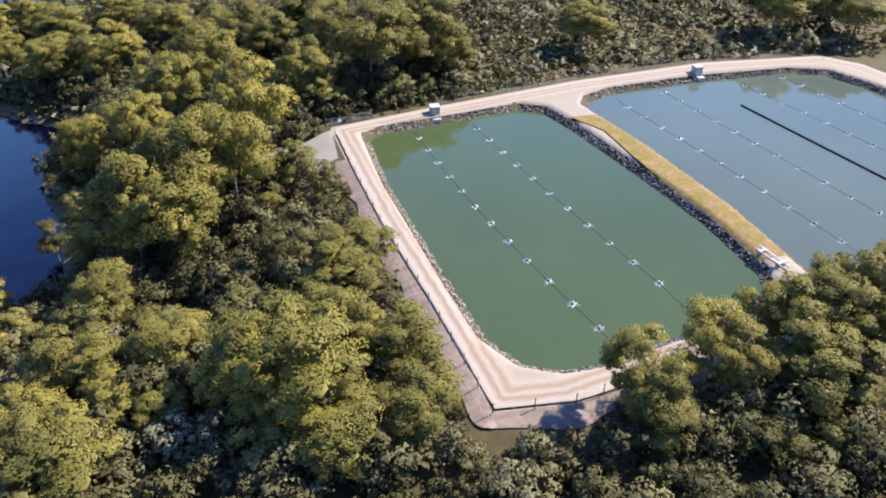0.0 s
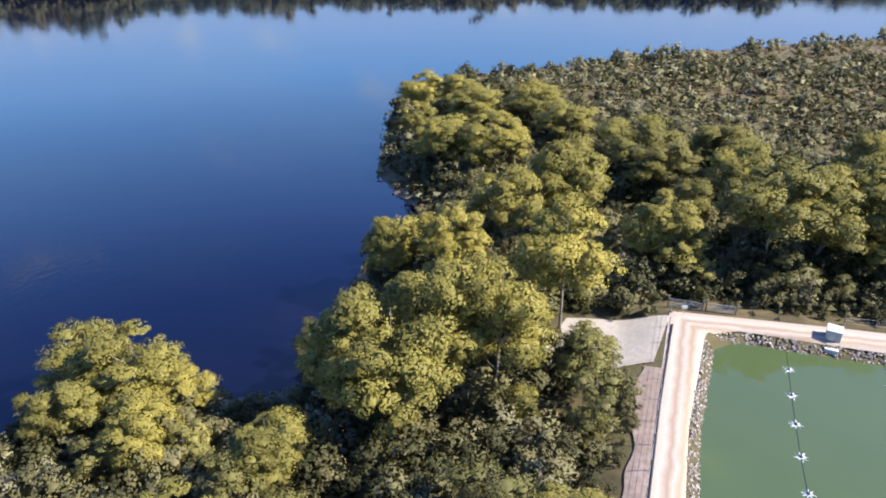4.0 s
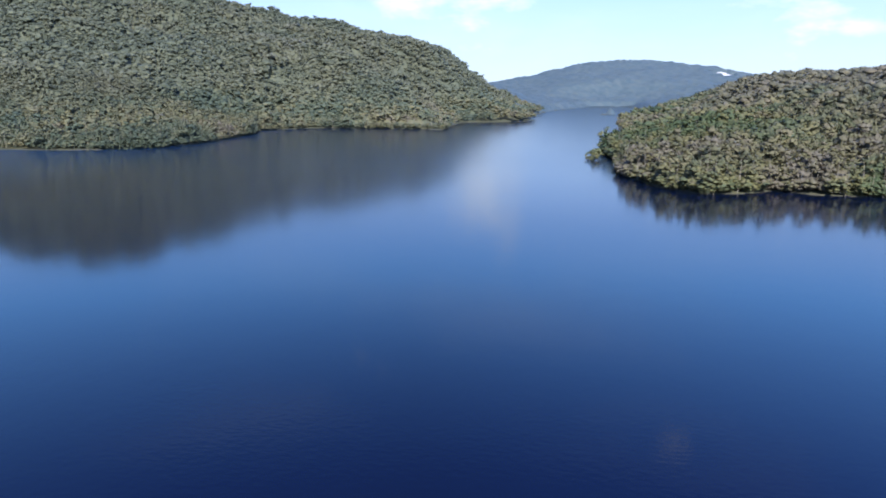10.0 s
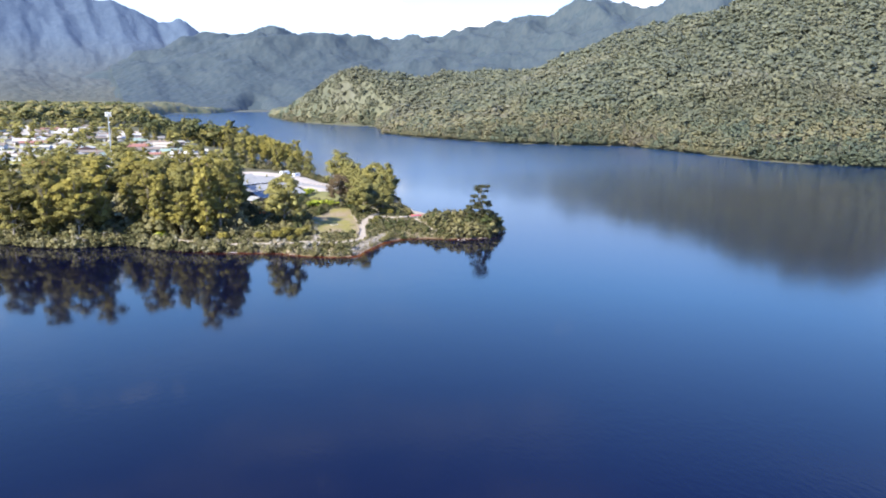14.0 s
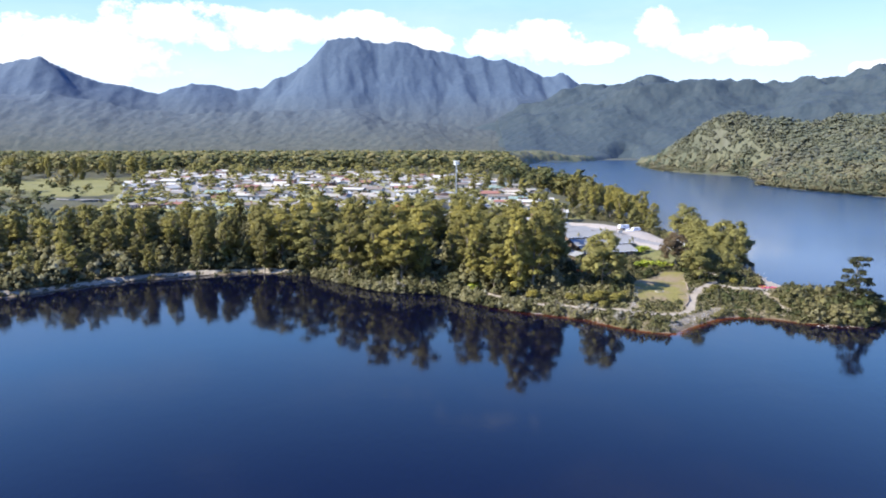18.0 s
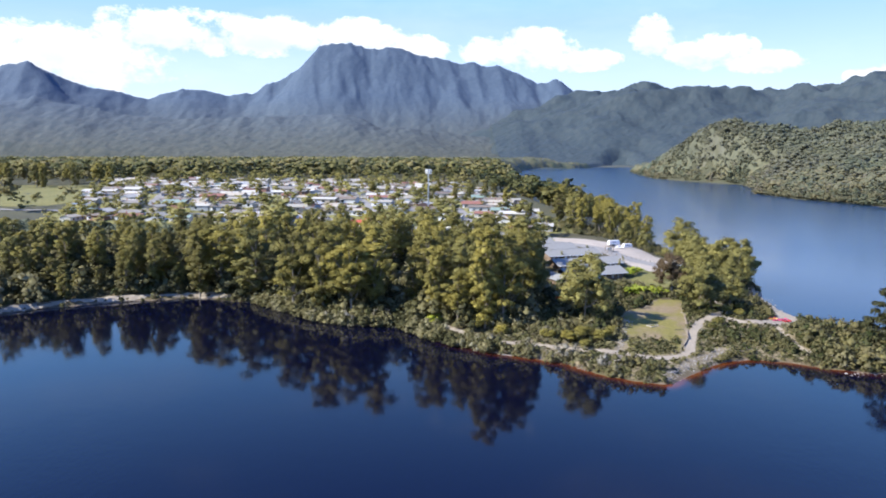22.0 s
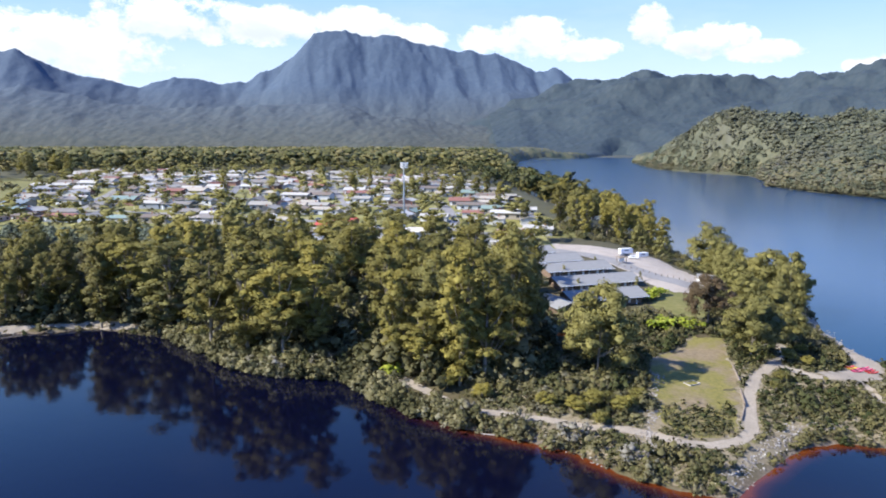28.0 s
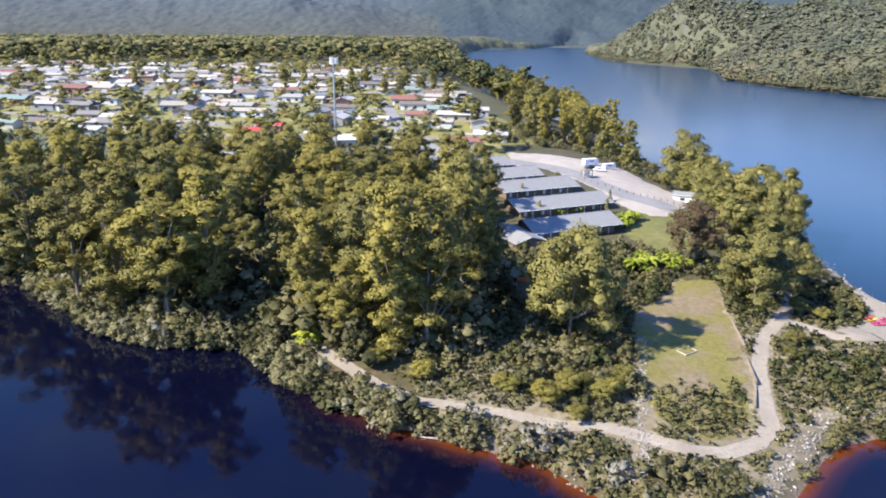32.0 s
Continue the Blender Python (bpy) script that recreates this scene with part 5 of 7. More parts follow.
# rip-rap of broken stone between the tracks and the water
spots = []
for poly in (POND_1, POND_2):
    for (ax, ay), (bx, by) in zip(poly, poly[1:] + poly[:1]):
        n = int(math.hypot(bx - ax, by - ay) * 16)
        for _ in range(n):
            t, o = rng.random(), rng.uniform(-0.1, 1.35)
            L = math.hypot(bx - ax, by - ay)
            px, py = ax + (bx - ax) * t + (by - ay) / L * o * 1.0, ay + (by - ay) * t - (bx - ax) / L * o
            spots.append((px, py, 2 * (ax + (bx - ax) * t) - px, 2 * (ay + (by - ay) * t) - py))
spots = np.array(spots)
wet = np.maximum(signed(POND_1, spots[:, 0], spots[:, 1]), signed(POND_2, spots[:, 0], spots[:, 1])) > 0.2
spots = np.where(wet[:, None], spots[:, 2:], spots[:, :2])
spots = np.column_stack([spots, height(spots[:, 0], spots[:, 1]) + 0.05])
stones("rip_rap", spots, STONE, "broken grey stone facing the banks of the ponds", 0.12, 0.32)


# aerators: foam over a float on a cable
def star(r0, r1, n, z0, z1, mat, name):
    vs, fs = [(0, 0, z1)], []
    for i in range(n):
        a = 6.283 * i / n
        r = (r0 if i % 2 else r1) * rng.uniform(0.75, 1.2)
        vs.append((r * math.cos(a), r * math.sin(a), z0))
        fs.append((0, 1 + i, 1 + (i + 1) % n))
    return faces_mesh(name, vs, fs, mat)


aerators = []
for k in range(4):
    a = new("aerator")
    part("splash", star(0.2, 0.85, 16, 0.02, 0.1, FOAM, "splash"), a, "white bubbling foam")
    part("foam_ring", star(0.22, 0.42, 16, 0.012, 0.05, FOAM, "foam_ring"), a)
    part("float", solid("float", [(0, 0, 0.05, 0.34, 0.34, 0.22, 45), (0, 0, 0.16, 0.2, 0.2, 0.2)], BLACK, 0.02), a)
    tagged(a, "floating aerator throwing up white foam on a cable", "aerator", "aerators in the ponds")
    aerators.append(a)
LINES = [(-27.7, -113.5, -0.27, -0.038, 12), (-38.8, -114.5, -0.6, -0.018, 11), (-70, -116.5, -0.75, 0.015, 11),
         (-80.8, -121.5, -0.6, 0.0, 12), (-98.8, -120.5, -0.75, 0.0, 12), (-109.5, -122.5, -0.6, 0.0, 12)]
count = 0
for x0, y0, a1, a2, n in LINES:
    pts = []
    for k in range(n):
        q = (x0 + a1 * k + a2 * k * k, y0 + 5.1 * k)
        pts.append(q)
        m = pose(q[0], q[1], POND_Z, 0, 0, rng.uniform(0, 360))
        if count < 4:
            aerators[count].matrix_basis = m
        else:
            copy_thing(aerators[count % 4], m)
        count += 1
    first, last = pts[0], pts[-1]
    run = [((first[0] + 0.3, first[1] - 5, POND_Z + 0.1), 0.018)] + [((p[0], p[1], POND_Z + 0.03), 0.018) for p in pts] + [((last[0] - 0.5, last[1] + 5, POND_Z + 0.1), 0.018)]
    tagged(new("cable", tube_mesh("cable", [run], BLACK, 5)), "thin dark cable along a line of aerators on the pond", "cable", "aerator cables")
boom = new("floating_boom", tube_mesh("boom", [[((-91.8, -111.5, POND_Z + 0.08), 0.2), ((-93.5, -98, POND_Z + 0.08), 0.2), ((-95.8, -80, POND_Z + 0.08), 0.2), ((-98.5, -61, POND_Z + 0.08), 0.2)]], BLACK, 8))
tagged(boom, "long black floating boom across the pond", "boom")


# valve huts on the bank
def hut(x, y, turn):
    h = new("valve_hut")
    part("body", solid("hut_body", [(0, 0, 0.1, 1.7, 1.7, 2.4)], CONCRETE, 0.03), h)
    part("roof", solid("hut_roof", [(0, 0, 1.36, 1.9, 1.9, 0.14)], CONCRETE, 0.03), h, "pale flat roof")
    d = part("door", solid("hut_door", [(0.2, 0.87, 0.3, 0.8, 0.06, 1.7)], STEEL, 0.01), h)
    part("handle", solid("hut_handle", [(-0.08, 0.92, 0.3, 0.05, 0.05, 0.2)], DARK), d)
    part("apron", solid("hut_apron", [(0, 1.6, -0.8, 1.6, 1.5, 0.8)], CONCRETE, 0.03), h)
    h.matrix_basis = pose(x, y, BANK_Z, 0, 0, turn)
    return tagged(h, "small grey concrete valve hut on the pond bank", "hut", "valve huts")


hut(-32.6, -121, -4)
hut(-91.5, -127.2, 0)

# wire fence round the yard, with a dark pipe at its foot
fence = new("wire_fence")
line = YARD[:6] + [(-60, -49)]
pts = []
for (ax, ay), (bx, by) in zip(line, line[1:]):
    n = max(1, round(math.hypot(bx - ax, by - ay) / 3.6))
    pts += [(ax + (bx - ax) * i / n, ay + (by - ay) * i / n) for i in range(n)]
post = solid("fence_post", [(0, 0, 0.75, 0.09, 0.09, 1.7)], TIMBER, 0.01)
tops = []
for px, py in pts:
    z = level(px, py)
    o = part("post", post, fence)
    o.location = (px, py, z)
    tops.append((px, py, z))
for hgt in (0.5, 0.95, 1.35):
    part("wire", tube_mesh("fence_wire", [[((a, b, c + hgt), 0.012) for a, b, c in tops]], STEEL, 4), fence)
tagged(fence, "low post-and-wire fence along the gravel track", "fence")
far_fence = new("wire_fence")
line = [(-34, -124.5), (-64, -130.5), (-96, -133.5), (-124, -130.5)]
pts = []
for (ax, ay), (bx, by) in zip(line, line[1:]):
    n = max(1, round(math.hypot(bx - ax, by - ay) / 3.6))
    pts += [(ax + (bx - ax) * i / n, ay + (by - ay) * i / n) for i in range(n)]
tops = []
for px, py in pts:
    z = level(px, py)
    o = part("post", post, far_fence)
    o.location = (px, py, z)
    tops.append((px, py, z))
for hgt in (0.5, 0.95, 1.35):
    part("wire", tube_mesh("fence_wire", [[((a, b, c + hgt), 0.012) for a, b, c in tops]], STEEL, 4), far_fence)
tagged(far_fence, "post-and-wire fence between the track and the bushes", "fence")
pipe = new("drain_pipe", tube_mesh("pipe", [[((a - 0.25, b + 0.1, level(a, b) + 0.13), 0.13) for a, b in [(-13.3, -116), (-14, -100), (-15, -85), (-16, -75), (-17, -66), (-18, -55), (-18.6, -47.5), (-27, -46.4), (-36, -47.4)]]], BLACK, 6))
tagged(pipe, "black pipe lying along the outer edge of the track", "pipe")


def gate(x, y, turn, wide):
    g = new("farm_gate")
    part("gate_frame", tube_mesh("gate_frame", [[((0, 0, 0.2), 0.04), ((wide, 0, 0.2), 0.04)], [((0, 0, 1.25), 0.04), ((wide, 0, 1.25), 0.04)], [((wide, 0, 0.2), 0.04), ((wide, 0, 1.25), 0.04)]], STEEL, 6), g)
    for k in (0.46, 0.72, 0.98):
        part("rail", tube_mesh("gate_rail", [[((0, 0, k), 0.025), ((wide, 0, k), 0.025)]], STEEL, 5), g)
    part("brace", tube_mesh("gate_brace", [[((0, 0, 0.2), 0.025), ((wide, 0, 1.25), 0.025)]], STEEL, 5), g)
    for k in (-0.1, wide + 0.1):
        part("gate_post", solid("gate_post", [(k, 0, 0.8, 0.16, 0.16, 1.9)], TIMBER, 0.02), g)
    g.matrix_basis = pose(x, y, level(x, y), 0, 0, turn)
    return tagged(g, "galvanised steel field gate beside the track corner", "gate", "gates")


gate(-12.5, -121, 184, 4.2)
gate(-17.3, -121.6, 186, 3.6)
man = new("pipe_manifold")
part("pipe", tube_mesh("manifold_a", [[((0, -2.6, 0.5), 0.12), ((0.3, 2.8, 0.5), 0.12)]], WHITE, 8), man)
part("pipe", tube_mesh("manifold_b", [[((0.9, -2.2, 0.45), 0.1), ((1.1, 2.4, 0.45), 0.1)]], WHITE, 8), man)
part("block", solid("manifold_block", [(0.5, 1.6, 0.35, 1.6, 0.5, 0.7), (0.4, -1.6, 0.3, 1.5, 0.4, 0.6)], CONCRETE, 0.03), man)
man.matrix_basis = pose(-62.8, -63, BANK_Z, 0, 0, 10)
tagged(man, "white pipes on concrete blocks at the end of the middle bank", "pipes")
sign = new("warning_sign")
part("board", solid("sign_board", [(0, 0, 1.5, 0.7, 0.03, 0.5)], WHITE, 0.01), sign)
part("post", solid("sign_post", [(0, -0.05, 0.7, 0.06, 0.06, 1.5)], STEEL), sign)
sign.matrix_basis = pose(-14.6, -118.5, BANK_Z, 0, 0, 20)
tagged(sign, "small white sign on a steel post inside the gate", "sign")

# ---- the pale quarry scar on the far hill ----
SCAR = material("pale_quarry_rock", lambda t, p: ramp(t, noise_tex(t, p, 0.06, 6, 0.7), [(0.35, (0.34, 0.33, 0.35)), (0.65, (0.66, 0.62, 0.61))]), 0.95, 0.6, 0.2)
drape("quarry_face", scar, (2690, 2910, -770, -610), 5, 1.5, SCAR, "pale bare quarry scar on the far wooded hill", "rock face")

HEATH_FLOOR = material("buttongrass_floor", lambda t, p: mix(t, ramp(t, noise_tex(t, p, 0.05, 5, 0.6), [(0.35, (0, 0, 0)), (0.65, (1, 1, 1))]), ramp(t, noise_tex(t, p, 0.9, 5, 0.7), [(0.3, (0.055, 0.038, 0.017)), (0.7, (0.125, 0.09, 0.038))]), ramp(t, noise_tex(t, p, 0.7, 5, 0.7), [(0.3, (0.05, 0.043, 0.019)), (0.7, (0.105, 0.088, 0.036))])), 0.95, 0.8, 1.5)
drape("heath_floor", lambda x, y: np.minimum(np.minimum(-yard(x, y) - 6, shore(x, y) - 4), -131 - y - 2 * np.sin(x * 0.2)), (-330, 90, -420, -126), 3.5, 0.06, HEATH_FLOOR, "brown buttongrass floor of the heath", "heath")



# ---- the peninsula: paths, lawns, beach ----
PATH_1 = [(70, 246), (76, 240), (84, 229), (90, 221), (97, 215), (104, 212.5), (111, 210), (119, 206), (127, 204), (132.5, 199.8), (136.5, 197.2), (142, 196.8), (147.8, 199.2), (152.2, 203.9), (154.4, 210.2), (158.3, 220.4), (164.4, 232), (172, 240), (180, 250), (184, 262), (180, 276)]
PATH_2 = [(172, 240), (175, 237), (179, 231.5), (184, 230), (190, 232), (197, 237)]
PATH_3 = [(188, 231), (187.5, 222), (187, 212), (187, 204)]
BEACH = [(184, 233), (191, 236), (200, 246), (204, 256), (206, 266), (208, 278), (209, 290), (214, 305)]
SANDY = material("pale_sand_path", speckle((0.212, 0.179, 0.138), (0.322, 0.281, 0.225), 1.5), 0.95, 0.3, 8)
BOX_P = (60, 226, 180, 320)


def wob(x, y, a=0.35):
    return a * np.sin(x * 1.3 + y * 0.7) + a * np.sin(y * 1.7 - x * 0.4)


drape("path", lambda x, y: 1.4 - off_line(PATH_1, x, y) - wob(x, y, 0.04), BOX_P, 0.55, 0.1, SANDY, "pale winding gravel walking path on the point", "path")
drape("path", lambda x, y: 1.2 - np.minimum(off_line(PATH_2, x, y), off_line(PATH_3, x, y) + 0.4) - wob(x, y, 0.04), BOX_P, 0.55, 0.12, SANDY, "pale sandy side path to the beach", "path")
drape("beach", lambda x, y: np.minimum(3.4 - off_line(BEACH, x, y) - wob(x, y, 0.4), shore(x, y) + 0.6), BOX_P, 0.7, 0.14, SANDY, "narrow beach of pale sand and pebbles", "beach")
LAWN_1 = [(141, 239), (138, 226), (135, 213), (134.5, 205), (138, 201), (143, 200), (148, 203), (151, 209), (155, 219), (160, 233), (163, 247), (168, 262), (160, 263), (152, 252), (146, 246)]
LAWN_2 = [(157, 297), (163, 312), (173, 322), (179, 312), (176, 296), (170, 283), (160, 281)]
drape("lawn", lambda x, y: signed(LAWN_1, x, y) + wob(x, y), BOX_P, 0.8, 0.07, LAWN, "sunburnt patchy lawn with bare earth on the point", "lawn")
drape("lawn", lambda x, y: signed(LAWN_2, x, y) + wob(x, y), (150, 190, 275, 330), 0.9, 0.07, GREEN_LAWN, "mown lawn beside the motel car park", "lawn")
PARK = [(114.5, 410), (128.5, 414), (152.5, 409), (172.5, 401), (185.5, 388), (190.5, 365.6), (192.5, 345.9), (184.5, 323.7), (173.5, 313.4), (165.5, 318.5), (162.5, 335.6), (159.5, 354.5), (149.5, 377.6), (132.5, 387), (118.5, 397)]
drape("car_park", lambda x, y: signed(PARK, x, y) + wob(x, y, 0.4), (108, 196, 312, 440), 1.3, 0.12, GRAVEL, "wide pale gravel car park above the lake", "car park")
ROUND = [(178.5, 325.4), (170.5, 335.6), (165.5, 350.2), (160.5, 369.9), (148.5, 384.4), (127.5, 400), (97.5, 410)]
drape("road", lambda x, y: 4.5 - off_line(ROUND, x, y), (88, 186, 318, 436), 1.0, 0.2, ASPHALT, "worn grey asphalt drive past the motel", "road")
drape("clearing", lambda x, y: signed([(135, 430), (150, 432), (165, 428), (160, 470), (150, 520), (125, 540), (118, 500), (122, 460)], x, y) + 2 * wob(x, y), (110, 172, 425, 545), 2, 0.1, GREEN_LAWN, "open green paddock behind the houses", "lawn")

BANK = [(-128, 231), (-106, 241.5), (-89, 262.5), (-73, 275.5), (-49, 286.5), (-24, 293.5), (-8, 288)]
drape("path", lambda x, y: np.minimum(1.7 + 0.7 * np.sin(x * 0.21) - off_line(BANK, x, y) - wob(x, y, 0.3), shore(x, y) + 0.4), (-132, 0, 226, 300), 0.8, 0.1, SANDY, "pale sandy track along the bank below the wood", "path")

# white cascade of stones, shore rubble and driftwood
spots = []
for n, line, w in ((260, [(141, 231), (137.5, 224), (135.5, 214), (132, 206), (130, 199), (127.5, 193)], 1.2), (170, [(129, 203), (131, 197), (127, 192)], 2.6), (420, [(139, 183), (145, 189), (151, 196), (157, 201), (164, 207), (172, 208)], 2.2), (260, [(205, 252), (207, 270), (211, 292)], 2.4), (70, [(98, 209), (110, 202), (122, 190)], 1.0), (140, [(190, 189), (206, 190), (219, 203)], 2.0)):
    for _ in range(n):
        k = rng.integers(0, len(line) - 1)
        t = rng.random()
        spots.append((line[k][0] + (line[k + 1][0] - line[k][0]) * t + rng.normal(0, w * 0.55), line[k][1] + (line[k + 1][1] - line[k][1]) * t + rng.normal(0, w * 0.55)))
spots = np.array(spots)
stones("shore_rocks", np.column_stack([spots, np.maximum(height(spots[:, 0], spots[:, 1]), -0.1) + 0.1]), PALE_STONE, "pale broken quartzite along the shore and the washout", 0.1, 0.38)
GREY_WOOD = material("bleached_driftwood", speckle((0.28, 0.25, 0.22), (0.46, 0.43, 0.40), 4.0), 0.9)
for k, (x, y, a, L) in enumerate([(62, 241, 30, 7), (66, 238, 75, 5), (70, 233, 15, 6), (32, 250, 40, 6), (100, 206, 160, 4), (15, 268, 20, 6), (153, 201, 60, 4), (-20, 291, 5, 5)]):
    runs = [[((0, 0, 0.3), 0.16), ((L * 0.5, 0.3, 0.35), 0.12), ((L, 0, 0.15), 0.04)], [((L * 0.4, 0.2, 0.33), 0.07), ((L * 0.6, 1.3, 0.5), 0.03)], [((L * 0.65, 0.2, 0.3), 0.06), ((L * 0.85, -1.1, 0.4), 0.02)]]
    o = new("driftwood", tube_mesh("driftwood", runs, GREY_WOOD, 6))
    o.matrix_basis = pose(x, y, max(0.0, level(x, y)) - 0.1, 0, 0, a)
    tagged(o, "bleached fallen branch on the water's edge", "driftwood", "driftwood")

# ---- scrub of the peninsula ----
CLEAR = [LAWN_1, LAWN_2, PARK]


def open_ground(x, y):
    k = np.maximum.reduce([signed(c, x, y) for c in CLEAR]) > -0.8
    return k | (np.minimum(off_line(PATH_1, x, y), off_line(PATH_2, x, y)) < 1.9) | (off_line(PATH_3, x, y) < 1.2) | (off_line(BANK, x, y) < 2.6) | (off_line(BEACH, x, y) < 4.2) | (off_line([(141, 231), (135.5, 214), (127.5, 193)], x, y) < 1.6) | (signed(UNITS, x, y) > 0) | (np.hypot(x - 124, (y - 258) * 0.7) < 7) | (off_line([(140, 183), (145, 189), (151, 196), (157, 201), (164, 207)], x, y) < 2.0)


UNITS = [(120, 283), (134, 278), (164, 296), (168, 330), (156, 372), (146, 396), (118, 410), (112, 380), (118, 330)]
x, y, z, d = scatter(11000, (-160, 226, 178, 320), lambda x, y, d: (d > -0.6) & ((d < 9) | (x > 92)) & ~open_ground(x, y))
near_path = np.clip((np.minimum(off_line(PATH_1, x, y), off_line(PATH_2, x, y)) - 1.5) / 7, 0.3, 1)
h = near_path * np.where(d < 3, 0.8, 1.0) * (1.0 + 3.0 * rng.random(len(x)) ** 1.4) * np.where(x > 150, 0.95, 1.2)
plant("shore_scrub", SHRUB_T, x, y, z - 0.2, h, LEAF_SHORE, "mixed grey-green scrub along the shore and path", "scrub")
x, y, z, d = scatter(900, (-160, 130, 178, 320), lambda x, y, d: (d > 0.5) & (d < 7) & (rng.random(len(x)) < 0.6) & ~open_ground(x, y))
GREY_LEAF = foliage("grey_shrub_leaves", (0.09, 0.082, 0.06), (0.14, 0.13, 0.10), (0.21, 0.20, 0.17), 0.1, 0.3, 0.4)
plant("grey_scrub", SHRUB_T, x, y, z - 0.2, 2 + 3.5 * rng.random(len(x)), GREY_LEAF, "silvery half-dead shrubs overhanging the dark water", "scrub")
x, y, z, d = scatter(2600, (-180, 118, 230, 385), lambda x, y, d: (d > 4) & (signed(WOOD, x, y) > -4))
plant("understorey", SHRUB_T, x, y, z - 0.2, 3 + 8 * rng.random(len(x)) ** 1.3, LEAF_SHRUB, "dark bushes under the tall gums", "scrub")
x, y, z, d = scatter(420, (120, 215, 425, 480), lambda x, y, d: (d > 1) & (signed(PARK, x, y) < -2) & (signed(EAST, x, y) > -12))
plant("shore_scrub", SHRUB_T, x, y, z - 0.2, 1.5 + 2.5 * rng.random(len(x)), LEAF_SHORE, "bushes at the foot of the gums by the car park", "scrub")
x, y, z, d = scatter(500, (180, 224, 300, 440), lambda x, y, d: (d > 0.5) & (signed(PARK, x, y) < -2))
plant("shore_scrub", SHRUB_T, x, y, z - 0.2, 1.2 + 2.5 * rng.random(len(x)), LEAF_SHORE, "bushes between the car park and the lake", "scrub")


x, y, z, d = along(SHORE_B, SHORE_B.index((5, 280)), SHORE_B.index((97, 208)), 1500, -1.4, 4)
plant("shore_scrub", SHRUB_T, x, y, np.maximum(z, 0) - 0.3, 1.6 + 3.4 * rng.random(len(x)), LEAF_SHRUB, "dark scrub overhanging the water below the gums", "scrub")


BRUSH = material("dry_brush_floor", speckle((0.12, 0.098, 0.06), (0.20, 0.165, 0.105), 0.7, (0.28, 0.245, 0.18)), 0.95, 0.8, 4)
drape("brush_floor", lambda x, y: np.minimum(np.minimum(shore(x, y) - 1.0, x - 100 - wob(x, y)), 262 - y - 0.25 * np.abs(x - 160)), (96, 226, 176, 266), 1.4, 0.03, BRUSH, "dry brush and litter over the point", "brush")
x, y, z, d = scatter(15000, (96, 226, 178, 268), lambda x, y, d: (d > 0.6) & ~open_ground(x, y))
plant("low_brush", LOW_T, x, y, z - 0.1, 0.5 + 1.0 * rng.random(len(x)) ** 2, LEAF_SHORE, "low dry brush and grass between the bushes", "scrub", 1.2)


x, y, z, d = scatter(1500, (132, 158, 198, 222), lambda x, y, d: (signed(LAWN_1, x, y) > 0.3) & (rng.random(len(x)) < smooth(218 - y + 0.25 * (x - 145), 0, 9)))
plant("dry_brush", LOW_T, x, y, z - 0.05, 0.4 + 0.7 * rng.random(len(x)) ** 2, LEAF_SHORE, "low dry heath growing over the end of the lawn", "scrub", 1.3)


# the open-crowned tree at the tip
def tiered():
    foot = new("tea_tree")
    cl, runs = [], [[((0, 0, -0.3), 0.28), ((0.4, 0.2, 6), 0.2), ((0.2, 0.5, 13), 0.13), ((0.5, 0.3, 19.5), 0.05)]]
    for z, w, n in ((2.6, 6.2, 30), (4.6, 6.0, 30), (6.8, 5.4, 24), (9, 4.4, 16), (11.2, 3.4, 11), (13.6, 2.8, 8), (16, 2.2, 6), (18.2, 2.4, 8)):
        for i in range(n):
            a, q = rng.uniform(0, 6.28), w * math.sqrt(rng.random())
            cl.append((0.3 + q * math.cos(a), 0.3 + q * math.sin(a), z + rng.normal(0, 0.35), rng.uniform(0.7, 1.15)))
            if i % 3 == 0:
                runs.append([((0.3, 0.3, z - 1.6), 0.09), (cl[-1][:3], 0.03)])
    rows = leaf_cloud(rng, np.array(cl), 60, 0.27, 0.5)
    part("trunk", tube_mesh("tea_tree_trunk", runs, BARK), foot)
    part("crown", cloud_of("tea_tree_crown", rows[:, :3], LEAF_SHRUB, 3, rows[:, 3:]), foot)
    return tagged(foot, "open tiered tree with a flat airy top above the lake", "tree")


tip = tiered()
tip.matrix_basis = Matrix.LocRotScale((211, 206, level(211, 206)), Euler((0, 0, 0)), (1.4, 1.4, 1.0))
x, y, z, d = scatter(260, (190, 224, 185, 226), lambda x, y, d: (d > 0.4) & ~open_ground(x, y))
plant("shore_scrub", SHRUB_T, x, y, z - 0.2, 2.2 + 4.5 * rng.random(len(x)), LEAF_SHORE, "tangled scrub round the tree at the tip", "scrub")
for x, y, h in ((118, 212, 7), (123, 214, 8), (128, 212, 7), (132, 216, 6), (122, 207, 5), (98, 222, 6), (90, 229, 7), (112, 216, 6), (178, 244, 6), (181, 240, 5), (176, 262, 7), (186, 254, 5), (166, 224, 4.5), (170, 230, 5)):
    tagged(put(DOMES[int(x) % 5], x, y, h, 16, 1.5), "low rounded bush beside the walking path", "bush", "bushes on the point")


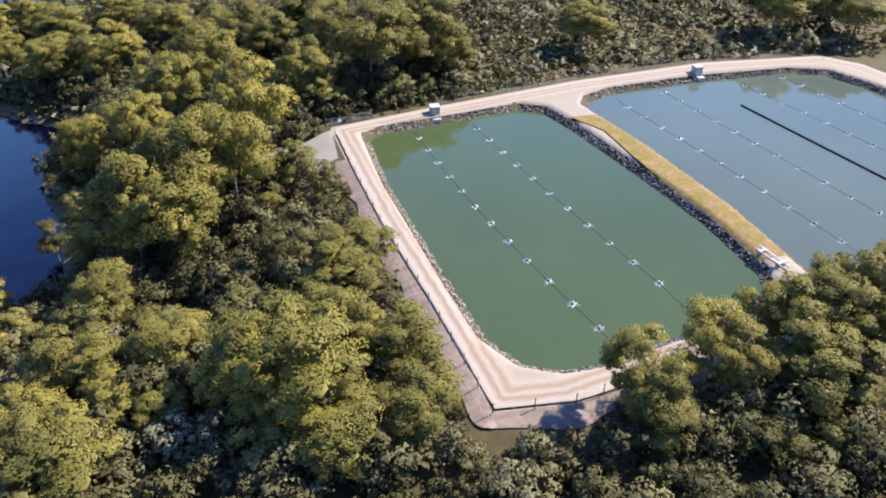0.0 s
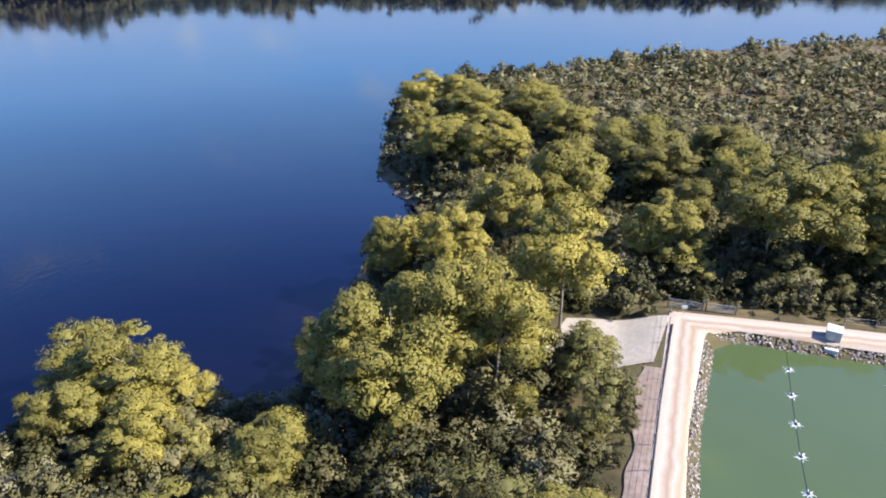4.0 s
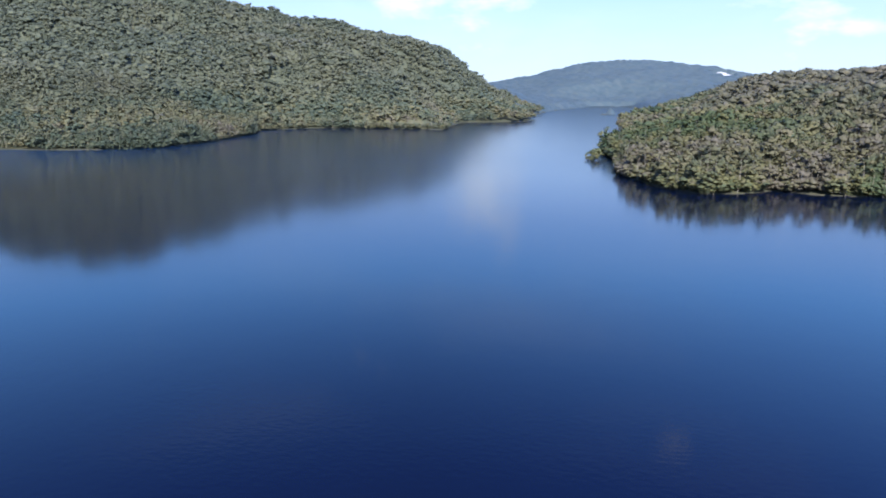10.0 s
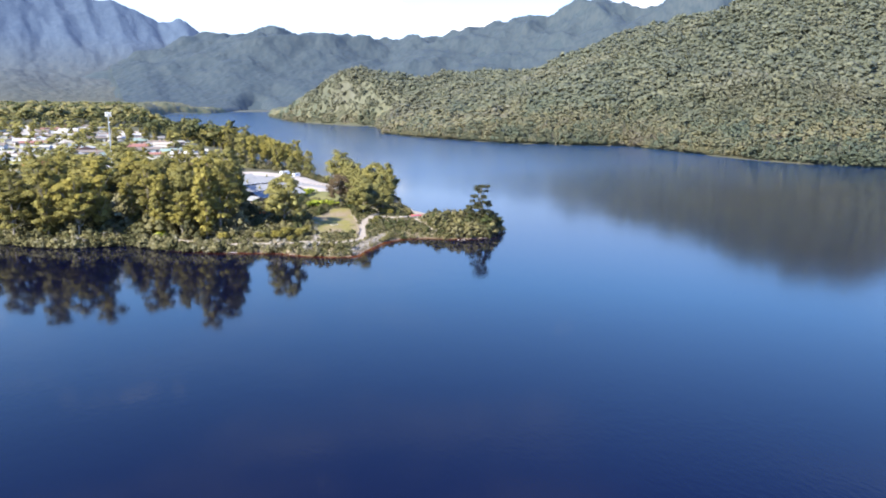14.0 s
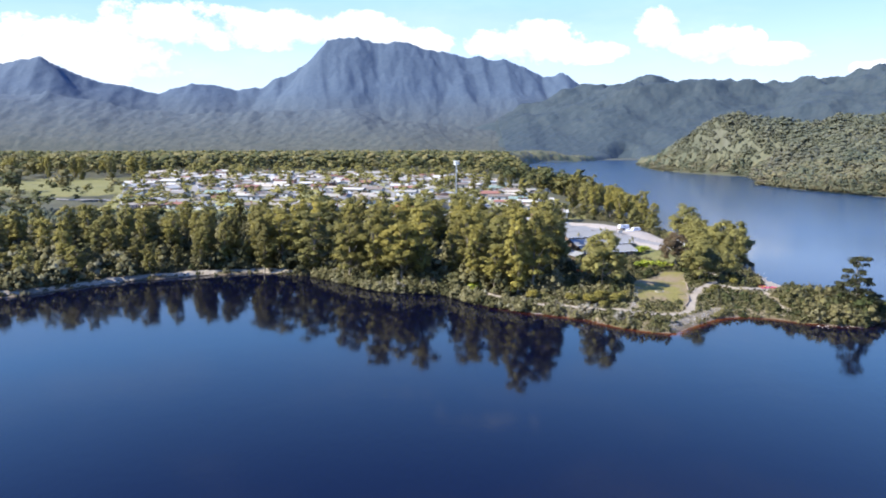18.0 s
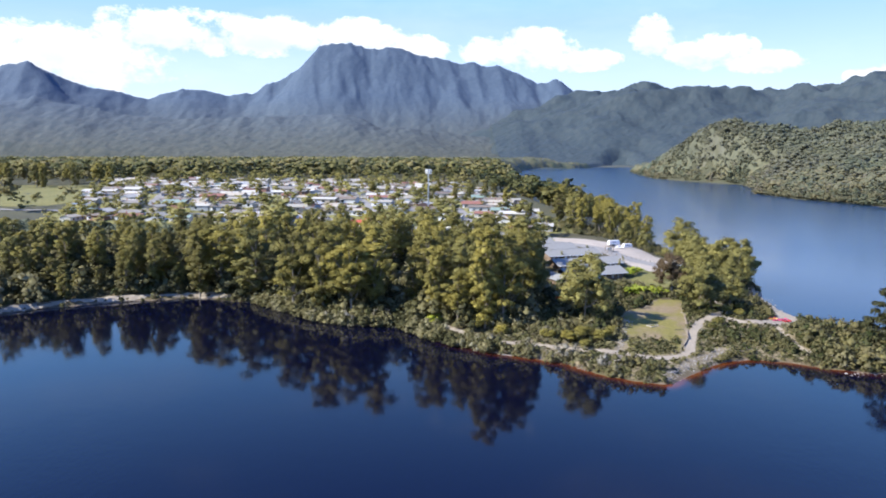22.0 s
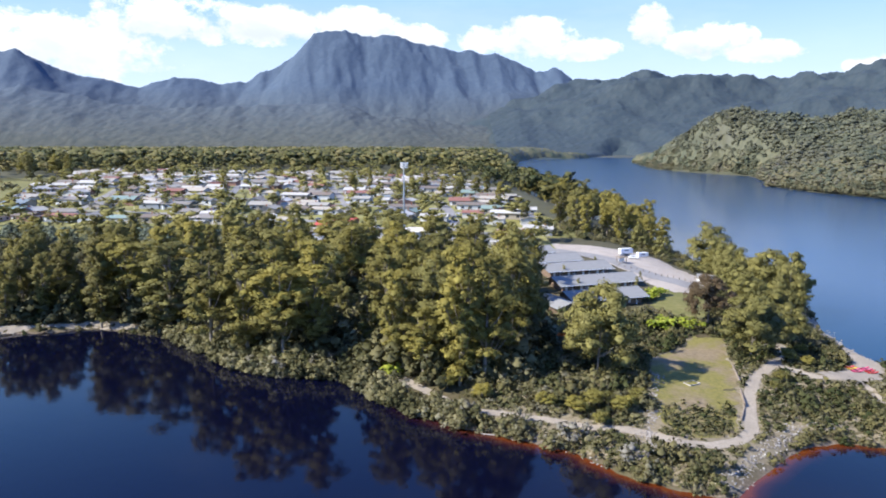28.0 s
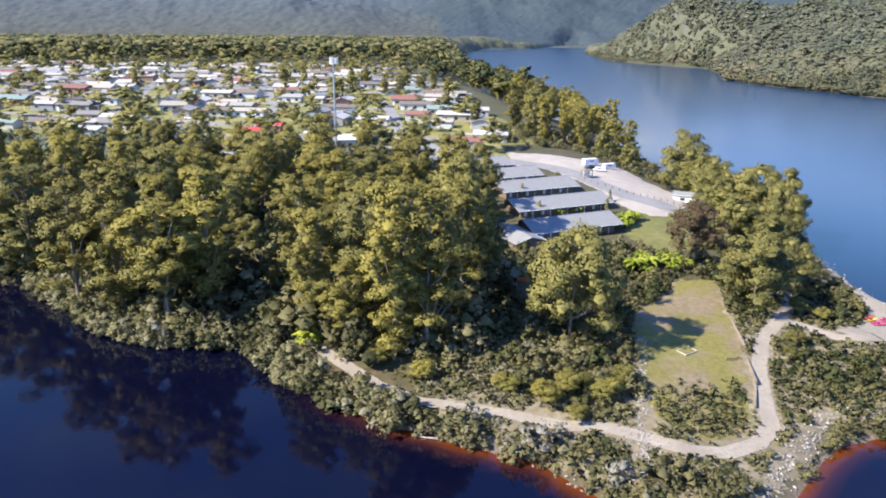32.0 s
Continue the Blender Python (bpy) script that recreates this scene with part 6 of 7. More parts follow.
# tree ferns
def fern():
    foot = new("tree_fern")
    part("trunk", tube_mesh("fern_trunk", [[((0, 0, -0.2), 0.16), ((0, 0, 0.9), 0.13)]], TIMBER, 6), foot)
    vs, fs = [], []
    for i in range(13):
        a = i * 2.4 + rng.uniform(-0.2, 0.2)
        L, rise = rng.uniform(1.3, 2.0), rng.uniform(0.5, 1.1)
        side = Vector((-math.sin(a), math.cos(a), 0))
        prev = None
        for k in range(5):
            t = k / 4
            c = Vector((math.cos(a) * L * t, math.sin(a) * L * t, 0.9 + rise * math.sin(t * 2.4) - 0.25 * t * t))
            w = 0.3 * math.sin(math.pi * min(1, 0.15 + 0.85 * t)) + 0.02
            cur = len(vs)
            vs += [tuple(c + side * w), tuple(c + Vector((0, 0, 0.06))), tuple(c - side * w)]
            if prev is not None:
                fs += [(prev, prev + 1, cur + 1, cur), (prev + 1, prev + 2, cur + 2, cur + 1)]
            prev = cur
    part("fronds", faces_mesh("fern_fronds", vs, fs, LEAF_FERN), foot)
    return tagged(foot, "bright green tree fern with arching fronds", "fern", "tree ferns")


FERNS = [fern() for _ in range(3)]
k = 0
for cx, cy, n, w in ((76, 239, 7, 3), (154, 270, 16, 5), (161, 271, 12, 4.5), (158, 304, 7, 3), (163, 309, 6, 2.5), (131, 340, 4, 3), (146, 318, 6, 4)):
    for _ in range(n):
        x, y = cx + rng.normal(0, w * 0.55), cy + rng.normal(0, w * 0.4)
        s = rng.uniform(0.8, 1.4)
        m = Matrix.LocRotScale((x, y, level(x, y)), Euler((0, 0, rng.uniform(0, 6.28))), (s, s, s))
        if k < 3:
            FERNS[k].matrix_basis = m
        else:
            copy_thing(FERNS[k % 3], m)
        k += 1

# ---- motel units ----
GREY_ROOF = material("grey_ribbed_roofing", lambda t, p: mix(t, noise_tex(t, p, 0.6, 4), (0.17, 0.172, 0.17), (0.24, 0.24, 0.235)), 0.75, 0.1, 5, spec=0.2)
CLAD = material("brown_cladding", speckle((0.13, 0.09, 0.065), (0.22, 0.16, 0.12), 2.0), 0.8, 0.2, 8)


def gable(L, W, wall_h, rise, over, mat_wall, mat_roof, doors, name, posts=0, plain=False):
    """A long low building: walls, two roof slopes, ridge cap, windows and doors along one side."""
    b = new(name)
    hx, hy = L / 2, W / 2
    vs = [(-hx, -hy, -0.5), (hx, -hy, -0.5), (hx, hy, -0.5), (-hx, hy, -0.5), (-hx, -hy, wall_h), (hx, -hy, wall_h), (hx, hy, wall_h), (-hx, hy, wall_h), (-hx, 0, wall_h + rise), (hx, 0, wall_h + rise)]
    fs = [(0, 1, 5, 4), (2, 3, 7, 6), (1, 2, 6, 9, 5), (3, 0, 4, 8, 7), (4, 5, 9, 8), (6, 7, 8, 9)]
    part("wall", faces_mesh(name + "_wall", vs, fs, mat_wall), b)
    k = rise / hy
    for s in (-1, 1):
        y0, y1 = s * (hy + over), 0
        z0, z1 = wall_h - over * k, wall_h + rise
        rv = [(-hx - over, y0, z0 + 0.05), (hx + over, y0, z0 + 0.05), (hx + over, y1, z1 + 0.05), (-hx - over, y1, z1 + 0.05)]
        rv += [(x, y, z + 0.12) for x, y, z in rv]
        rf = [(0, 1, 2, 3), (4, 7, 6, 5), (0, 4, 5, 1), (1, 5, 6, 2), (2, 6, 7, 3), (3, 7, 4, 0)]
        part("roof", faces_mesh(name + "_roof", rv, rf, mat_roof), b)
    part("ridge_cap", solid(name + "_ridge", [(0, 0, wall_h + rise + 0.19, L + 2 * over, 0.3, 0.06)], mat_roof), b)
    if not plain:
        part("gutter", solid(name + "_gutter", [(0, -hy - over - 0.06, wall_h - over * k + 0.1, L + 2 * over, 0.12, 0.12)], WHITE), b)
    for i in range(doors):
        x = -hx + (i + 0.5) * L / doors
        if plain and i:
            part("window", solid(name + "_glass", [(x, -hy - 0.03, 1.35, 1.6, 0.05, 1.1)], GLASS), b)
            continue
        d = part("door", solid(name + "_door", [(x - L / doors * 0.25, -hy - 0.03, 1.0, 0.9, 0.06, 2.0)], WHITE, 0.01), b)
        w = part("window", solid(name + "_glass", [(x + L / doors * 0.15, -hy - 0.03, 1.35, 1.5, 0.05, 1.1)], GLASS), b)
        part("frame", solid(name + "_frame", [(x + L / doors * 0.15, -hy - 0.05, 0.77, 1.7, 0.08, 0.08), (x + L / doors * 0.15, -hy - 0.05, 1.93, 1.7, 0.08, 0.08)], WHITE), w)
    for i in range(posts):
        part("veranda_post", solid(name + "_post", [(-hx + (i + 0.5) * L / posts, -hy - over + 0.15, wall_h / 2 - 0.3, 0.12, 0.12, wall_h)], WHITE), b)
    return b


for L, W, x, y, turn in ((30, 9.5, 142.5, 322, 20), (25, 10, 138.5, 341, 20), (17, 9.5, 134, 361, 20), (12, 8, 128, 380, 20), (25, 9.5, 141, 300, 20)):
    b = gable(L, W + 1.0, 2.5, 1.7, 1.9, CLAD, GREY_ROOF, max(3, int(L / 6)), "motel_unit", max(3, int(L / 6)))
    b.matrix_basis = pose(x, y, level(x, y) + 0.1, 0, 0, turn)
    tagged(b, "long low motel block with a grey ribbed gable roof", "motel", "motel blocks")
b = gable(15, 8, 2.7, 1.2, 0.8, CLAD, GREY_ROOF, 3, "motel_unit", 3)
b.matrix_basis = pose(125, 288, level(125, 288) + 0.1, 0, 0, 110)
tagged(b, "short motel wing with a grey ribbed roof", "motel", "motel blocks")
b = gable(9.5, 5, 2.6, 0.7, 0.4, WHITE, GREY_ROOF, 2, "boat_shed")
b.matrix_basis = pose(192, 340, level(192, 340) + 0.1, 0, 0, -28)
tagged(b, "white shed beside the gravel car park", "shed")
kiosk = new("notice_shelter")
part("roof", solid("kiosk_roof", [(0, 0, 2.7, 4.2, 3.0, 0.15), (0, 0, 2.85, 3.2, 2.0, 0.15)], TIMBER, 0.02), kiosk)
part("panel", solid("kiosk_panel", [(0, 0, 1.4, 2.8, 0.12, 1.4)], WHITE, 0.02), kiosk)
for px in (-1.7, 1.7):
    for py in (-1.1, 1.1):
        part("post", solid("kiosk_post", [(px, py, 1.2, 0.18, 0.18, 2.8)], TIMBER, 0.01), kiosk)
kiosk.matrix_basis = pose(163, 364, level(163, 364), 0, 0, 25)
tagged(kiosk, "small timber notice shelter in the car park", "shelter")
for k in range(16):
    t = k / 15
    x, y = 160.5 + 26 * t, 358 - 30 * t - 5 * math.sin(t * 3.14)
    o = new("bollard", solid("bollard", [(0, 0, 0.45, 0.24, 0.24, 1.0), (0, 0, 0.97, 0.28, 0.28, 0.08)], TIMBER, 0.03))
    o.location = (x, y, level(x, y))
    tagged(o, "short dark timber bollard at the car park edge", "bollard", "bollards")


# ---- vehicles ----
RUBBER = material("tyre_rubber", (0.02, 0.02, 0.02), 0.8)


def car(kind, paint, L=4.4, W=1.8, H=1.5, box=False):
    c = new(kind)
    hx = L / 2
    prof = [(-hx, 0.35), (-hx, 0.85), (-hx * 0.72, 0.95), (-hx * 0.5, H), (hx * 0.28, H), (hx * 0.5, 0.95), (hx, 0.8), (hx, 0.35)]
    if box:
        prof = [(-hx, 0.4), (-hx, H * 0.97), (-hx * 0.94, H), (hx * 0.85, H), (hx, H * 0.6), (hx, 0.4)]
    n = len(prof)
    vs = [(x, -W / 2, z) for x, z in prof] + [(x, W / 2, z) for x, z in prof]
    fs = [tuple(range(n)), tuple(range(2 * n - 1, n - 1, -1))] + [(i, i + n, (i + 1) % n + n, (i + 1) % n) for i in range(n)]
    me = faces_mesh(kind + "_body", vs, fs, paint)
    bm = bmesh.new()
    bm.from_mesh(me)
    bmesh.ops.recalc_face_normals(bm, faces=bm.faces[:])
    bmesh.ops.bevel(bm, geom=bm.edges[:], offset=0.05, segments=1, affect="EDGES")
    bm.to_mesh(me)
    bm.free()
    part("body", me, c)
    for s in (-1, 1):
        part("side_window", solid(kind + "_glass", [(-hx * 0.1, s * (W / 2 + 0.005), (H + 0.95) / 2 if not box else H * 0.68, L * 0.36, 0.02, 0.36)], GLASS), c)
        for px in (-hx * 0.62, hx * 0.62):
            w = part("wheel", tube_mesh(kind + "_tyre", [[((px, s * W / 2 - s * 0.2, 0.32), 0.32), ((px, s * W / 2, 0.32), 0.32)]], RUBBER, 12), c)
            part("rim", tube_mesh(kind + "_rim", [[((px, s * W / 2 - s * 0.02, 0.32), 0.18), ((px, s * W / 2 + s * 0.012, 0.32), 0.16)]], STEEL, 10), w)
    part("windscreen", faces_mesh(kind + "_screen", [(hx * 0.30, -W * 0.42, H - 0.03), (hx * 0.30, W * 0.42, H - 0.03), (hx * 0.505, W * 0.42, 1.0), (hx * 0.505, -W * 0.42, 1.0)] if not box else [(hx * 0.88, -W * 0.42, H - 0.1), (hx * 0.88, W * 0.42, H - 0.1), (hx + 0.03, W * 0.42, H * 0.62), (hx + 0.03, -W * 0.42, H * 0.62)], [(0, 1, 2, 3)], GLASS), c)
    return c


PAINTS = [material("car_white", (0.75, 0.75, 0.75), 0.25), material("car_silver", (0.42, 0.43, 0.45), 0.25, metal=0.5), material("car_dark", (0.05, 0.06, 0.08), 0.2), material("car_red", (0.35, 0.04, 0.035), 0.25), material("car_blue", (0.06, 0.11, 0.25), 0.25)]
for kind, paint, x, y, turn, dims, lab in (("camper_van", 0, 170.5, 388, 20, (6.5, 2.2, 2.7, True), "white camper van parked on the gravel"), ("van", 0, 177, 384, 20, (5.2, 2.0, 2.2, True), "white van parked beside the camper"), ("car", 0, 171, 376, -10, (4.5, 1.8, 1.5, False), "white car parked on the gravel"), ("car", 2, 168.5, 380, 15, (4.5, 1.8, 1.5, False), "dark car parked behind the shelter")):
    c = car(kind, PAINTS[paint], *dims)
    c.matrix_basis = pose(x, y, level(x, y) + 0.12, 0, 0, turn)
    tagged(c, lab, "vehicle")

# ---- kayaks on the beach ----
KAYAK = [material("kayak_pink", (0.62, 0.08, 0.16), 0.35), material("kayak_red", (0.55, 0.05, 0.04), 0.35), material("kayak_yellow", (0.75, 0.48, 0.04), 0.35)]


def kayak(paint):
    c = new("kayak")
    vs, fs, n = [], [], 10
    for i in range(n + 1):
        t = i / n
        w = 0.36 * math.sin(math.pi * t) ** 0.6 + 0.01
        lift = 0.18 * (2 * t - 1) ** 2
        x = (t - 0.5) * 3.4
        vs += [(x, -w, 0.28 + lift), (x, -w * 0.6, 0.04 + lift * 0.6), (x, 0, lift * 0.5), (x, w * 0.6, 0.04 + lift * 0.6), (x, w, 0.28 + lift), (x, 0, 0.36 + lift)]
        if i:
            a, b = len(vs) - 12, len(vs) - 6
            fs += [(a + k, b + k, b + (k + 1) % 6, a + (k + 1) % 6) for k in range(6)]
    part("hull", faces_mesh("kayak_hull", vs, fs, paint), c)
    part("seat", solid("kayak_seat", [(-0.2, 0, 0.38, 0.7, 0.36, 0.06), (-0.5, 0, 0.5, 0.08, 0.36, 0.25)], DARK, 0.02), c)
    return c


for i in range(8):
    c = kayak(KAYAK[(0, 1, 0, 1, 2, 0, 1, 0)[i]])
    x, y = 194 + (i % 2) * 3.8, 240.5 + (i // 2) * 1.3
    c.matrix_basis = pose(x, y, level(x, y) + 0.2, 0, 0, 18 + rng.uniform(-8, 8))
    tagged(c, ("pink", "red", "pink", "red", "yellow", "pink", "red", "pink")[i] + " plastic hire kayak pulled up on the sand", "kayak", "kayaks on the beach")

# ---- orange barrier, walkway, frame on the lawn ----
ORANGE = material("orange_plastic_mesh", (0.75, 0.16, 0.03), 0.6)
bar = new("safety_barrier")
pts = [(0, 0), (2.6, 0.3), (5.2, -0.4), (7.6, -2.0)]
for (ax, ay), (bx, by) in zip(pts, pts[1:]):
    part("mesh_panel", solid("barrier_panel", [((ax + bx) / 2, (ay + by) / 2, 0.6, math.hypot(bx - ax, by - ay), 0.05, 0.9, math.degrees(math.atan2(by - ay, bx - ax)))], ORANGE), bar)
for ax, ay in pts:
    part("stake", solid("barrier_stake", [(ax, ay, 0.6, 0.07, 0.07, 1.4)], TIMBER), bar)
bar.matrix_basis = pose(119.5, 264, level(122, 264), 0, 0, -8)
tagged(bar, "bright orange safety mesh barrier round a small yard", "barrier")
deck = new("boardwalk")
for k in range(22):
    part("plank", solid("plank", [(0.42 * k, 0, 0.55, 0.38, 1.8, 0.06)], TIMBER), deck)
for s in (-0.9, 0.9):
    part("handrail", solid("handrail", [(4.4, s, 1.55, 9.4, 0.08, 0.1), (4.4, s, 1.1, 9.4, 0.05, 0.06)], TIMBER), deck)
    for k in range(5):
        part("rail_post", solid("rail_post", [(0.2 + 2.1 * k, s, 0.7, 0.1, 0.1, 1.8)], TIMBER), deck)
deck.matrix_basis = pose(82, 255, level(86, 252), 0, 0, -28)
tagged(deck, "weathered timber boardwalk with handrails under the gums", "boardwalk")
frame_ob = new("garden_edging", solid("edging", [(0, 0, 0.15, 3.2, 0.12, 0.25), (0, 2.2, 0.15, 3.2, 0.12, 0.25), (1.6, 1.1, 0.15, 0.12, 2.2, 0.25), (-1.6, 1.1, 0.15, 0.12, 2.2, 0.25)], GREY_WOOD, 0.01))
frame_ob.matrix_basis = pose(148, 226, level(148, 226) + 0.05, 0, 0, 28)
tagged(frame_ob, "pale timber edging laid out on the dry lawn", "edging")
hedge_pts = [(152, 209), (155.5, 216), (159, 228), (162, 240)]
low = new("garden_wall", solid("low_wall", [((a[0] + b[0]) / 2, (a[1] + b[1]) / 2, level((a[0] + b[0]) / 2, (a[1] + b[1]) / 2) + 0.2, math.hypot(b[0] - a[0], b[1] - a[1]), 0.35, 0.7, math.degrees(math.atan2(b[1] - a[1], b[0] - a[0]))) for a, b in zip(hedge_pts, hedge_pts[1:])], TIMBER, 0.03))
tagged(low, "low dark timber retaining edge along the lawn", "wall")

# clipped cypresses between the motel blocks
CYPRESS = tree("cypress", 5, 0.75, 0.05, 16, 0.5, 6, 12, 0.11, LEAF_DARK, 0, 1.0)
tagged(CYPRESS, "small pointed dark green cypress beside the motel", "tree", "cypresses by the motel")
for x, y, h in ((148, 346, 6), (136, 314, 5), (157, 316, 5), (129, 337, 5), (162, 330, 4)):
    put(CYPRESS, x, y, h, 5, 1.0)
CYPRESS.location = (134, 333.5, level(134, 333.5))



# ---- the township ----
ROOF_MIX = material("painted_iron_roofs", lambda t, p: ramp(t, node(t, "ShaderNodeObjectInfo").outputs["Random"], [(0.0, (0.358, 0.346, 0.320)), (0.26, (0.269, 0.256, 0.230)), (0.44, (0.186, 0.173, 0.160)), (0.58, (0.320, 0.288, 0.243)), (0.72, (0.154, 0.128, 0.109)), (0.83, (0.211, 0.102, 0.083)), (0.87, (0.141, 0.173, 0.198)), (0.90, (0.173, 0.230, 0.211)), (0.93, (0.410, 0.403, 0.390))], "CONSTANT"), 0.75, 0.08, 6, spec=0.2)
WALL_MIX = material("weatherboard_walls", lambda t, p: ramp(t, node(t, "ShaderNodeObjectInfo").outputs["Random"], [(0.0, (0.440, 0.424, 0.384)), (0.35, (0.336, 0.296, 0.240)), (0.55, (0.496, 0.496, 0.480)), (0.75, (0.240, 0.264, 0.288)), (0.88, (0.288, 0.160, 0.120))], "CONSTANT"), 0.7, 0.1, 8)
RED_ROOF = material("red_iron_roof", (0.42, 0.07, 0.05), 0.45)
BRICK = material("red_brick_wall", speckle((0.24, 0.10, 0.065), (0.36, 0.17, 0.12), 6.0), 0.85)
STREETS = [[(40, 372), (41, 400), (44, 440), (30, 470), (-40, 500), (-130, 520), (-260, 540)], [(44, 440), (85, 452), (118, 440)], [(30, 470), (20, 560), (0, 640), (-30, 780), (-60, 960)], [(-60, 508), (-75, 600), (-110, 760), (-150, 940)], [(-150, 525), (-175, 620), (-220, 760)], [(95, 455), (90, 540), (75, 640)], [(20, 560), (90, 540)], [(-75, 600), (20, 560)]]


def street_gap(x, y):
    return np.minimum.reduce([off_line(s, x, y) for s in STREETS])


drape("road", lambda x, y: 3.2 - street_gap(x, y), (-262, 122, 370, 970), 1.7, 0.28, ASPHALT, "pale worn asphalt streets of the township", "road")
YARD_GRASS = material("town_grass", speckle((0.12, 0.12, 0.035), (0.20, 0.19, 0.055), 0.12, (0.30, 0.25, 0.13)), 0.95)
drape("town_green", lambda x, y: np.where(town(x, y) & (street_gap(x, y) > 3.2), 1.0, -1.0), (-480, 150, 392, 1010), 4, 0.2, YARD_GRASS, "mown yards and verges between the houses", "grass")


drape("paddock", lambda x, y: signed(PADDOCK, x, y) + 3 * wob(x, y), (-480, -205, 550, 850), 5, 0.2, GREEN_LAWN, "open green paddock among the gums beside the township", "lawn")


def house(L, W, wall, roof, porch):
    h = gable(L, W, 2.7, rng.uniform(0.9, 1.5), 0.5, wall, roof, 3, "house", 0, True)
    for s in (1,):
        w = part("window", solid("house_glass", [(L * 0.2, W / 2 + 0.03, 1.4, 1.6, 0.05, 1.1)], GLASS), h)
        part("frame", solid("house_frame", [(L * 0.2, W / 2 + 0.05, 0.8, 1.8, 0.08, 0.08), (L * 0.2, W / 2 + 0.05, 2.0, 1.8, 0.08, 0.08)], WHITE), w)
    if porch:
        part("carport_roof", solid("carport", [(L / 2 + 1.9, 0, 2.35, 3.6, W * 0.8, 0.12)], roof, 0.02), h)
        for k in (-1, 1):
            part("carport_post", solid("carport_post", [(L / 2 + 3.5, k * W * 0.36, 1.0, 0.1, 0.1, 2.7)], WHITE), h)
    part("chimney", solid("chimney", [(-L * 0.25, W * 0.15, 4.1, 0.5, 0.5, 1.4)], BRICK, 0.02), h)
    return h


PROTO = [house(12.5, 8, WALL_MIX, ROOF_MIX, True), house(14, 7.5, WALL_MIX, ROOF_MIX, False), house(11, 7.5, WALL_MIX, ROOF_MIX, True), house(15, 8.5, WALL_MIX, ROOF_MIX, True)]
for p in PROTO:
    tagged(p, "small single-storey weatherboard house with an iron roof", "house", "houses of the township")
made = 0
lots = []
for row in range(27):
    for col in range(32):
        x = -400 + col * 18.5 + (row % 2) * 7 + rng.uniform(-2.2, 2.2)
        y = 405 + row * 21 + rng.uniform(-2.5, 2.5) - x * 0.05
        lots.append((x, y))
L = np.array(lots)
ok = town(L[:, 0], L[:, 1]) & (street_gap(L[:, 0], L[:, 1]) > 8) & (rng.random(len(L)) < 0.70)
# open ground near the mast and at the edge of the wood
ok &= ~((np.hypot(L[:, 0] - 30, L[:, 1] - 454) < 17) | (np.hypot(L[:, 0] - 75, L[:, 1] - 424) < 18) | (np.hypot(L[:, 0] - 68, L[:, 1] - 405) < 16) | ((L[:, 0] < 10) & (L[:, 1] < 440 - L[:, 0] * 0.15)))
L = L[ok]
LZ = height(L[:, 0], L[:, 1])
for i, ((x, y), z) in enumerate(zip(L, LZ)):
    m = pose(x, y, z + 0.15, 0, 0, rng.choice([-8, 82, -8, 172]) + rng.uniform(-6, 6)) @ Matrix.Scale(rng.uniform(1.0, 1.22), 4)
    if i < 4:
        PROTO[i].matrix_basis = m
    elif i < 285:
        copy_thing(PROTO[i % 4], m)
red = gable(15, 8, 2.8, 1.3, 0.5, BRICK, RED_ROOF, 3, "house")
red.matrix_basis = pose(27, 446, level(27, 446) + 0.15, 0, 0, -12)
tagged(red, "brick house with a bright red iron roof", "house", "houses of the township")
red = gable(12, 8, 2.8, 1.3, 0.5, BRICK, RED_ROOF, 3, "house")
red.matrix_basis = pose(33, 462, level(33, 462) + 0.15, 0, 0, -12)
tagged(red, "red-roofed brick house in the township", "house", "houses of the township")
hall = gable(20, 11, 3.4, 1.6, 0.5, WALL_MIX, material("cream_roof", (0.55, 0.52, 0.46), 0.5), 4, "hall")
hall.matrix_basis = pose(75, 424, level(75, 424) + 0.15, 0, 0, 4)
tagged(hall, "cream community hall with a broad pale roof behind the mast", "hall")
for x, y, W2, turn in ((88, 402, 11, 5), (108, 408, 11, -4), (103, 384, 10, 20), (94, 372, 10, 10)):
    h = gable(12, 7.5, 2.7, 1.2, 0.5, WALL_MIX, GREY_ROOF, 3, "house")
    h.matrix_basis = pose(x, y, level(x, y) + 0.15, 0, 0, turn)
    tagged(h, "low house with a grey roof beside the drive", "house", "houses of the township")

# trees, hedges and bushes between the houses
x, y, z, d = scatter(3800, (-420, 150, 385, 1000), lambda x, y, d: (street_gap(x, y) > 4.5) & (np.min(np.hypot(x[:, None] - L[None, :, 0], y[:, None] - L[None, :, 1]), axis=1) > 6.8) & town(x, y) & (rng.random(len(x)) < 0.8))
plant("garden_shrubs", SHRUB_T, x, y, z - 0.1, 1.2 + 3.2 * rng.random(len(x)) ** 2, LEAF_SHRUB, "garden hedges and bushes between the houses", "shrubs")
x, y, z, d = scatter(2400, (-420, 150, 385, 1000), lambda x, y, d: (street_gap(x, y) > 5) & (np.min(np.hypot(x[:, None] - L[None, :, 0], y[:, None] - L[None, :, 1]), axis=1) > 7.5) & town(x, y) & (rng.random(len(x)) < 0.6))
plant("garden_trees", NEAR_T, x, y, z - 0.2, 5 + 11 * rng.random(len(x)) ** 1.8, LEAF_DARK, "scattered garden trees in the township", "trees", 1.9)
x, y, z, d = scatter(900, (-260, 30, 372, 440), lambda x, y, d: (y < 436 - x * 0.12) & (street_gap(x, y) > 4))
